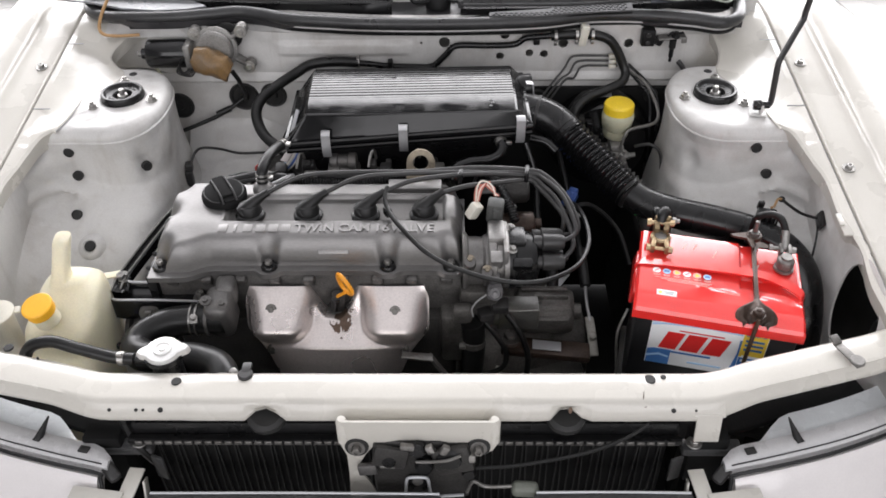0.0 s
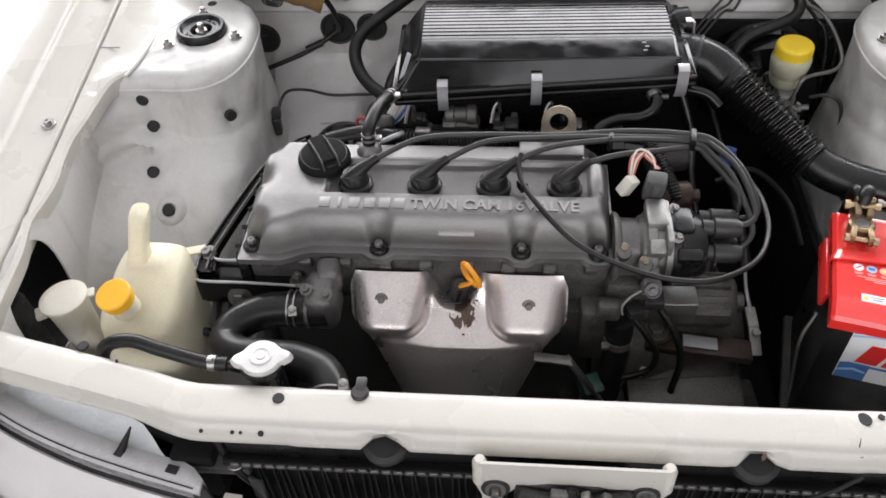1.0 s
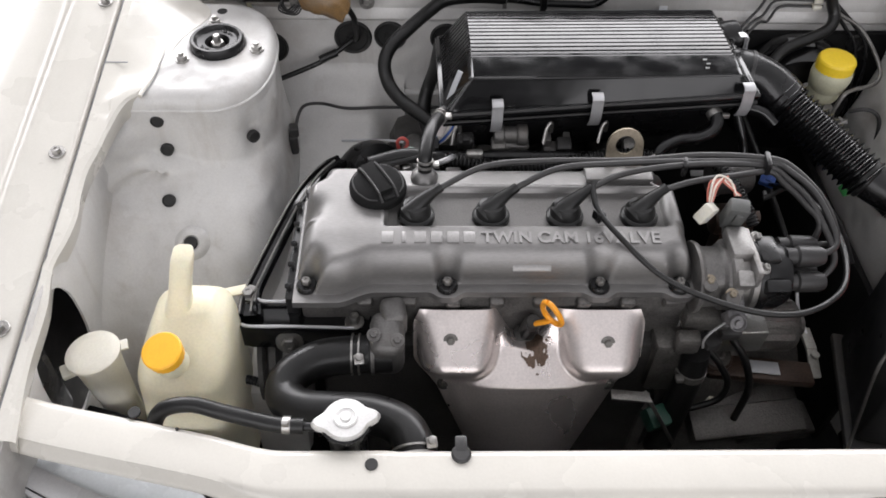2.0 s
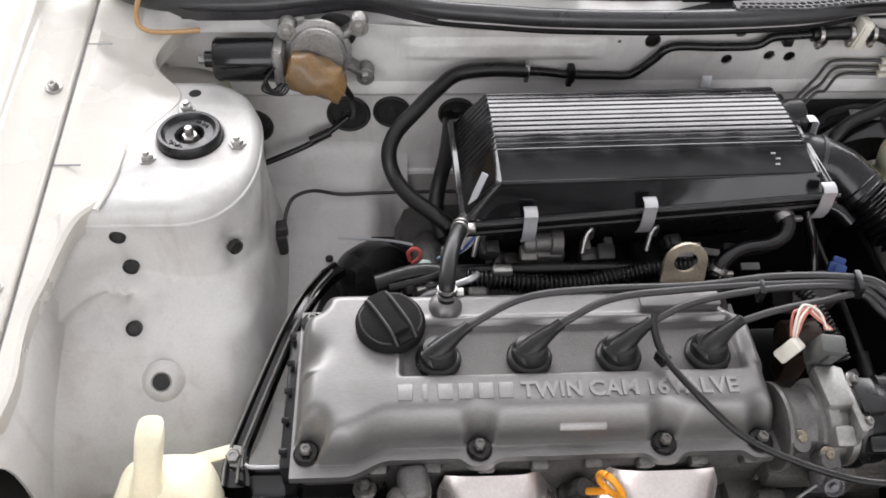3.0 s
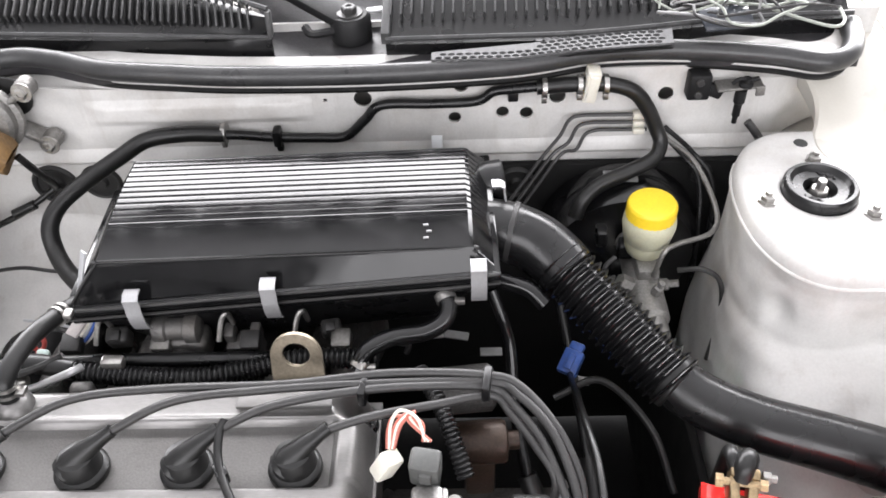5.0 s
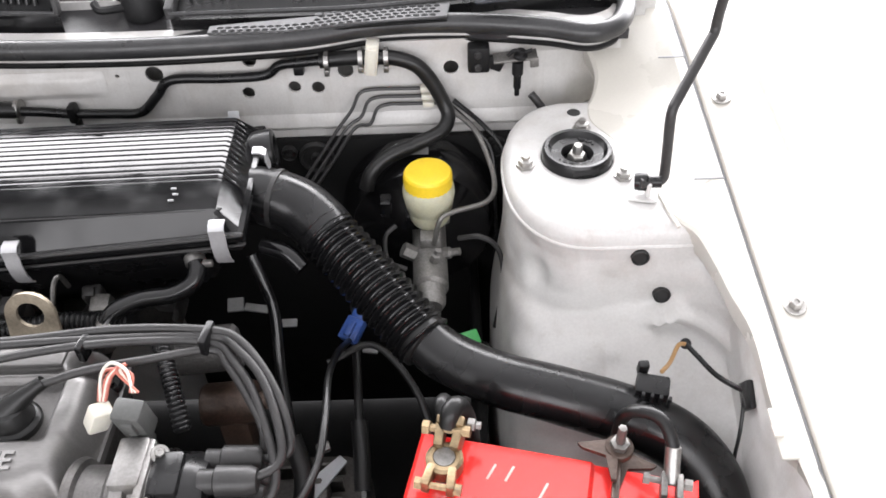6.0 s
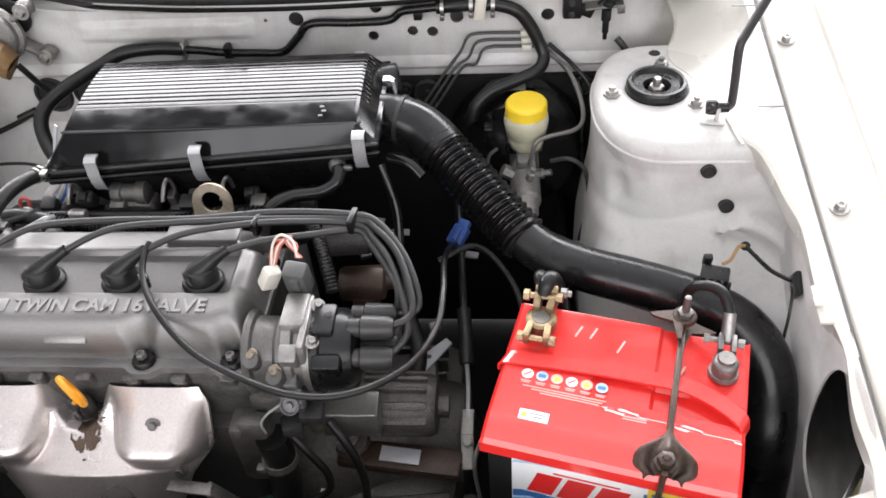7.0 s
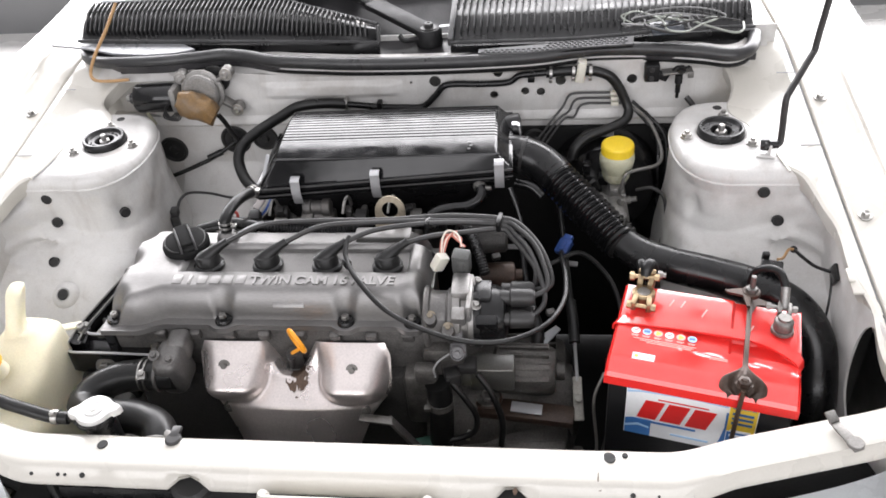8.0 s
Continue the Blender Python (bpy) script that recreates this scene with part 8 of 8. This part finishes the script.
def build_wiper_motor():
    w = thing("wiper_motor", (-0.47, 1.40, 0.85), "black wiper motor with cast gearbox and amber boot", "wiper motor")
    bm = bmesh.new()
    lathe(bm, (-0.560, 1.395, 0.888), (1, 0.02, 0), [(0.010, -0.010), (0.010, 0), (0.024, 0.002), (0.027, 0.006), (0.027, 0.070), (0.026, 0.076), (0, 0.076)], 28)
    part("motor", bm, GLOSS, w, "glossy black motor can")
    part("shaft_nut", lathe(bmesh.new(), (-0.578, 1.395, 0.888), (1, 0, 0), [(0.006, 0), (0.006, 0.007), (0.008, 0.008), (0.008, 0.012), (0, 0.012)], 8), DULL, w)
    bm = bmesh.new()
    box(bm, (-0.478, 1.393, 0.888), (0.014, 0.052, 0.054), (0, 0, 0), 0.006)
    lathe(bm, (-0.430, 1.402, 0.896), (0, -1, 0.15), [(0.041, 0), (0.041, 0.006), (0.035, 0.008), (0.035, 0.018), (0.031, 0.022), (0, 0.022)], 30)
    part("gear_housing", bm, CAST, w, "cast aluminium gear housing")
    for x, z in ((-0.467, 0.924), (-0.379, 0.929), (-0.374, 0.857)):
        bm = bmesh.new()
        bar(bm, (-0.430, 1.408, 0.896), (x, 1.410, z), 0.024, 0.008, 0.003)
        lathe(bm, (x, 1.418, z), (0, -1, 0.1), [(0.0115, 0), (0.0110, 0.014), (0.0095, 0.016), (0, 0.016)], 20)
        part("mounting_ear", bm, CAST, w)
    for x, z in ((-0.467, 0.924), (-0.379, 0.929), (-0.374, 0.857)):
        bolt(w, (x, 1.400, z), (0, -1, 0.1), 0.007, 0.006, STEEL)
    part("backing_hole", disc(bmesh.new(), (-0.408, 1.4205, 0.912), (0, -1, 0), 0.026, 0.002), HOLE, w)

    def boot(u, v):
        a = 2 * math.pi * u
        t = v
        r = 0.029 - 0.005 * abs(2 * t - 1) ** 4 + 0.0026 * math.sin(3 * a + 9 * t) + 0.0016 * math.sin(5 * a - 14 * t)
        c = Vector((-0.468 + 0.070 * t, 1.368 - 0.006 * t, 0.894 - 0.022 * t))
        q = 0.85 if t < 0.999 and t > 0.001 else 0.2
        return c + Vector((0.12 * r * math.sin(a), 0.8 * r * math.cos(a), q * r * math.sin(a)))

    part("connector_boot", grid(boot, 24, 12), AMBER, w, "brown amber plastic connector boot")
    bm = bmesh.new()
    tube(bm, [(-0.400, 1.372, 0.862), (-0.393, 1.375, 0.845), (-0.392, 1.385, 0.825), (-0.392, 1.40, 0.800), (-0.396, 1.410, 0.785)], 0.0045, 10)
    part("motor_wire", bm, RUBBER, w)
    for k in range(5):
        bm = bmesh.new()
        tube(bm, [(-0.482, 1.368, 0.894), (-0.492 - 0.002 * k, 1.360, 0.884 - 0.004 * k), (-0.488 + 0.003 * k, 1.361, 0.866 - 0.002 * k), (-0.476 + 0.003 * k, 1.366, 0.872)], 0.0014, 6)
        part("motor_wire", bm, (RUBBER, LEAD, RUBBER, LEAD, RUBBER)[k], w)
    bm = bmesh.new()
    tube(bm, [(-0.555, 1.405, 0.862), (-0.552, 1.405, 0.845), (-0.548, 1.41, 0.825)], 0.0035, 8)
    part("drain_pipe", bm, MILK, w)
    # taped loom from the grommet down to the tower
    bm = bmesh.new()
    tube(bm, [(-0.400, 1.412, 0.782), (-0.425, 1.400, 0.768), (-0.450, 1.390, 0.756), (-0.490, 1.380, 0.742), (-0.530, 1.37, 0.730)], 0.0042, 10)
    tube(bm, [(-0.425, 1.398, 0.768), (-0.452, 1.390, 0.759)], 0.0065, 10)
    solid("taped_loom", bm, RUBBER, "taped black loom from the bulkhead grommet", "loom")
    # amber vacuum pipe at the corner
    bm = bmesh.new()
    tube(bm, [(-0.574, 1.414, 0.917), (-0.612, 1.408, 0.918), (-0.640, 1.411, 0.920), (-0.650, 1.424, 0.930), (-0.642, 1.445, 0.955), (-0.622, 1.475, 0.990), (-0.602, 1.505, 1.03)], 0.0031, 10)
    solid("vacuum_pipe", bm, TAN, "amber plastic pipe curling over the scuttle corner", "pipe")
    # wire along the bulkhead and a plug on the tower
    bm = bmesh.new()
    tube(bm, [(-0.482, 1.265, 0.722), (-0.478, 1.285, 0.734), (-0.470, 1.310, 0.732), (-0.450, 1.350, 0.704), (-0.413, 1.360, 0.687), (-0.36, 1.36, 0.689), (-0.307, 1.360, 0.690), (-0.25, 1.36, 0.69)], 0.0026, 8)
    box(bm, (-0.484, 1.262, 0.722), (0.014, 0.018, 0.016), (0, 0, 10), 0.003)
    box(bm, (-0.486, 1.258, 0.700), (0.014, 0.020, 0.034), (0, 0, 10), 0.005)
    solid("sensor_loom", bm, LEAD, "thin dark wire with plug beside the strut tower", "loom")
    bm = bmesh.new()
    tube(bm, [(-0.413, 1.263, 0.701), (-0.37, 1.240, 0.722), (-0.335, 1.220, 0.738), (-0.29, 1.19, 0.755)], 0.0018, 6)
    solid("capillary_pipe", bm, PLATE, "thin pale capillary pipe", "pipe")


# ---- fluids at the left ----
def build_tanks():
    t = thing("coolant_tank", (-0.57, 0.85, 0.50), "cream plastic reservoir tank with orange cap", "tank")

    # body: a bottle whose shoulders step up to a tall neck
    def ring(z):
        s = step(0.50, 0.70, z)
        x0 = -0.630 + 0.014 * s + 0.020 * step(0.725, 0.782, z)
        x1 = -0.507 + 0.001 * s - 0.006 * step(0.745, 0.782, z)
        y0 = 0.772 + 0.016 * step(0.66, 0.73, z) + 0.066 * step(0.735, 0.784, z)
        y1 = 0.930 - 0.012 * step(0.70, 0.782, z)
        return x0, x1, y0, y1

    bm = bmesh.new()
    rows = []
    for z in [0.50, 0.53, 0.58, 0.63, 0.67, 0.70, 0.72, 0.732, 0.742, 0.752, 0.762, 0.770, 0.777, 0.782, 0.785]:
        x0, x1, y0, y1 = ring(z)
        k = 1.0 - 0.40 * step(0.768, 0.786, z) ** 1.5 - 0.12 * (1 - step(0.50, 0.52, z))
        cx, cy = (x0 + x1) / 2, (y0 + y1) / 2
        rows.append([bm.verts.new((x, y, z)) for x, y in oval(cx, cy, (x1 - x0) / 2 * k, (y1 - y0) / 2 * k, 36, 3.4)])
    for a, b in zip(rows, rows[1:]):
        for k in range(36):
            bm.faces.new((a[k], a[(k + 1) % 36], b[(k + 1) % 36], b[k]))
    bm.faces.new(rows[-1])
    bm.faces.new(rows[0])
    body = part("bottle", bm, TANK, t, "aged cream plastic bottle", angle=80)
    bm = bmesh.new()
    rows = []
    for i in range(15):
        f = i / 14
        c = Vector((-0.5730 + 0.018 * f, 0.868 + 0.036 * f, 0.752 + 0.092 * f))
        k = (1 - step(0.0, 0.55, f)) ** 1.5
        w = 1 - 0.10 * step(0.93, 1.0, f)
        rows.append([bm.verts.new(c + Vector((x, y, 0.15 * y))) for x, y in oval(0, 0, (0.0128 + 0.014 * k) * w, (0.0135 + 0.026 * k) * w, 24, 3.0)])
    for a, b in zip(rows, rows[1:]):
        for k in range(24):
            bm.faces.new((a[k], a[(k + 1) % 24], b[(k + 1) % 24], b[k]))
    bm.faces.new(rows[-1])
    part("neck", bm, TANK, body, angle=80)
    bm = bmesh.new()
    bar(bm, (-0.555, 0.920, 0.745), (-0.503, 0.934, 0.746), 0.014, 0.003, 0.001)
    part("mounting_strap", bm, TANK, body)
    bm = bmesh.new()
    ax = Vector((-0.07, -0.22, 0.97))
    lathe(bm, (-0.563, 0.810, 0.768), ax, [(0.018, 0), (0.017, 0.026), (0, 0.026)], 28)
    part("filler", bm, TANK, body)
    bm = bmesh.new()
    n = 44
    M = Matrix.Translation(Vector((-0.563, 0.810, 0.768)) + ax.normalized() * 0.022) @ frame_to((0, 0, 0), ax)
    rings = []
    for z, r, w in ((0.0, 0.0200, 0.0003), (0.0105, 0.0200, 0.0004), (0.0120, 0.0216, 0), (0.0145, 0.0216, 0), (0.0160, 0.0200, 0), (0.0165, 0.008, 0)):
        rings.append([bm.verts.new(M @ Vector(((r + w * (1 if k % 2 else -1)) * math.cos(2 * math.pi * k / n), (r + w * (1 if k % 2 else -1)) * math.sin(2 * math.pi * k / n), z))) for k in range(n)])
    for p, q in zip(rings, rings[1:]):
        for k in range(n):
            bm.faces.new((p[k], p[(k + 1) % n], q[(k + 1) % n], q[k]))
    bm.faces.new(rings[-1])
    part("tank_cap", bm, ORANGE, t, "orange yellow plastic cap")
    # washer filler beside it
    f = thing("washer_filler", (-0.648, 0.80, 0.55), "off-white washer filler tube with a snap lid", "filler")
    ax = Vector((-0.06, 0.02, 0.99)).normalized()
    o = Vector((-0.660, 0.834, 0.745))
    bm = bmesh.new()
    lathe(bm, o, ax, [(0.018, -0.22), (0.0205, -0.09), (0.0265, 0.0), (0.0280, 0.004)], 28)
    part("filler_tube", bm, CREAM, f)
    bm = bmesh.new()
    lathe(bm, o + ax * 0.004, ax, [(0.0295, 0), (0.0305, 0.002), (0.0305, 0.006), (0.028, 0.0075), (0.018, 0.0082), (0, 0.0085)], 32)
    box(bm, o + Vector((0.029, 0.012, 0.007)), (0.012, 0.014, 0.004), (0, 0, 20), 0.0015)
    box(bm, o + Vector((-0.028, -0.016, -0.004)), (0.014, 0.018, 0.008), (0, 0, 30), 0.002)
    part("snap_lid", bm, CREAM, f)


# ---- right wing odds and ends ----
def build_right():
    r = thing("prop_rod", (0.540, 1.196, 0.87), "grey black bonnet stay rod in its rubber pivot", "stay rod")
    bm = bmesh.new()
    tube(bm, [(0.525, 1.195, 0.888), (0.540, 1.200, 0.884), (0.549, 1.204, 0.885), (0.551, 1.206, 0.895), (0.549, 1.211, 0.945), (0.550, 1.214, 0.958), (0.555, 1.220, 0.966), (0.586, 1.256, 1.003), (0.591, 1.261, 1.012), (0.592, 1.262, 1.03), (0.596, 1.255, 1.12), (0.60, 1.24, 1.25)], 0.0050, 12)
    part("rod", bm, LEAD, r)
    bm = bmesh.new()
    box(bm, (0.531, 1.198, 0.8705), (0.028, 0.020, 0.002), (0, 0, -12), 0.0008)
    box(bm, (0.536, 1.200, 0.880), (0.005, 0.018, 0.016), (0, 0, -12), 0.002)
    part("pivot_bracket", bm, BAY, r)
    bm = bmesh.new()
    lathe(bm, (0.522, 1.203, 0.884), (1, -0.2, 0.1), [(0.008, 0), (0.009, 0.004), (0.009, 0.012), (0.006, 0.014), (0.006, 0.026), (0, 0.026)], 16)
    part("pivot_rubber", bm, BLACK, r)
    # sensor plug and its wires on the arch
    s = thing("sensor_plug", (0.520, 1.030, 0.77), "black sensor plug with two thin wires on the inner wing", "plug")
    bm = bmesh.new()
    box(bm, (0.520, 1.034, 0.776), (0.030, 0.020, 0.026), (15, 0, -15), 0.003)
    for k in range(4):
        box(bm, (0.509 + 0.0075 * k, 1.0225 - 0.002 * k, 0.778), (0.003, 0.004, 0.022), (15, 0, -15), 0.0006)
    box(bm, (0.513, 1.048, 0.790), (0.010, 0.008, 0.016), (10, 0, 0), 0.002)
    part("plug_body", bm, BLACK, s)
    part("plug_wire", tube(bmesh.new(), [(0.530, 1.045, 0.787), (0.545, 1.068, 0.772), (0.558, 1.090, 0.770), (0.567, 1.0945, 0.7665)], 0.0022, 8), TAN, s)
    bm = bmesh.new()
    tube(bm, [(0.567, 1.0945, 0.7665), (0.575, 1.08, 0.765), (0.585, 1.055, 0.768), (0.596, 1.035, 0.775), (0.603, 1.028, 0.778)], 0.0026, 8)
    tube(bm, [(0.602, 1.025, 0.776), (0.598, 1.005, 0.750), (0.596, 0.995, 0.72), (0.598, 0.99, 0.68)], 0.0018, 8)
    box(bm, (0.603, 1.022, 0.778), (0.006, 0.026, 0.026), (30, 0, 0), 0.002)
    disc(bm, (0.567, 1.0955, 0.7655), (-0.2, -0.5, 0.85), 0.0055, 0.003)
    part("taped_wire", bm, BLACK, s)
    # hinge-side bracket, relay and blower hose on the scuttle
    k = thing("scuttle_bracket", (0.41, 1.41, 0.90), "dark bracket with a small valve on the scuttle", "bracket")
    bm = bmesh.new()
    box(bm, (0.380, 1.416, 0.906), (0.025, 0.020, 0.032), (0, 0, 0), 0.003)
    box(bm, (0.399, 1.413, 0.899), (0.020, 0.008, 0.016), (0, 24, 0), 0.003)
    part("block", bm, ARM, k)
    for dz in (-0.008, 0.008):
        part("screw", disc(bmesh.new(), (0.379, 1.406, 0.906 + dz), (0, -1, 0), 0.0045, 0.003), LEAD, k)
    part("arm", box(box(bmesh.new(), (0.421, 1.404, 0.912), (0.050, 0.022, 0.003), (0, -5, 0), 0.001), (0.442, 1.393, 0.910), (0.010, 0.003, 0.012), (0, -5, 0), 0.001), DULL, k, "dull steel arm")
    bm = bmesh.new()
    lathe(bm, (0.427, 1.399, 0.913), (0, 0, 1), [(0.008, 0), (0.008, 0.003), (0.005, 0.005), (0.005, 0.010), (0, 0.010)], 10)
    tube(bm, [(0.412, 1.399, 0.916), (0.420, 1.398, 0.923), (0.430, 1.398, 0.920), (0.440, 1.400, 0.922)], 0.0022, 6)
    lathe(bm, (0.424, 1.400, 0.908), (0.0, 0.0, -1), [(0.0065, 0), (0.0065, 0.016), (0.0045, 0.018), (0.0045, 0.034), (0.003, 0.036), (0.003, 0.044), (0, 0.044)], 12)
    part("valve", bm, ARM, k)
    part("valve_hose", tube(bmesh.new(), [(0.441, 1.404, 0.862), (0.450, 1.400, 0.852), (0.462, 1.394, 0.836), (0.474, 1.386, 0.816), (0.478, 1.383, 0.800)], 0.0048, 10), LEAD, k)
    # back of the lamp seen through the apron's opening
    bm = bmesh.new()
    box(bm, (0.655, 0.80, 0.68), (0.05, 0.09, 0.12), (0, 0, 0), 0.01)
    ringed(bm, [(0.640, 0.86, 0.775), (0.648, 0.85, 0.74), (0.652, 0.84, 0.70)], 0.006, 0.008, 0.005, 12)
    lb = solid("lamp_back", bm, BLACK, "black back of a headlamp inside the apron opening", "lamp")
    bm = bmesh.new()
    box(bm, (-0.745, 0.80, 0.69), (0.05, 0.10, 0.12), (0, 0, 0), 0.01)
    solid("lamp_back", bm, BLACK, "black back of a headlamp inside the apron opening", "lamp")
    part("lamp_label", box(bmesh.new(), (0.6285, 0.80, 0.69), (0.002, 0.05, 0.06)), mat("yellowish print", (0.25, 0.24, 0.12), 0.5), lb)
    # unseen dark sheets added behind the openings to keep them dark
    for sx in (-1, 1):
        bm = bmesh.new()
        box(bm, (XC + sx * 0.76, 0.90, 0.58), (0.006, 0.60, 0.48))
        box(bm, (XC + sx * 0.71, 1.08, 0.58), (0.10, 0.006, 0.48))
        part("opening_backing", bm, DARKBAY, car_body, "dark sheets added behind the apron opening")


build_cowl()
build_wiper()
build_wire_bundle()
build_radiator()
build_front()
build_battery()
build_air_box()
build_engine()
build_upper_hose()
build_gearbox()
build_brakes()
build_wiper_motor()
build_tanks()
build_right()
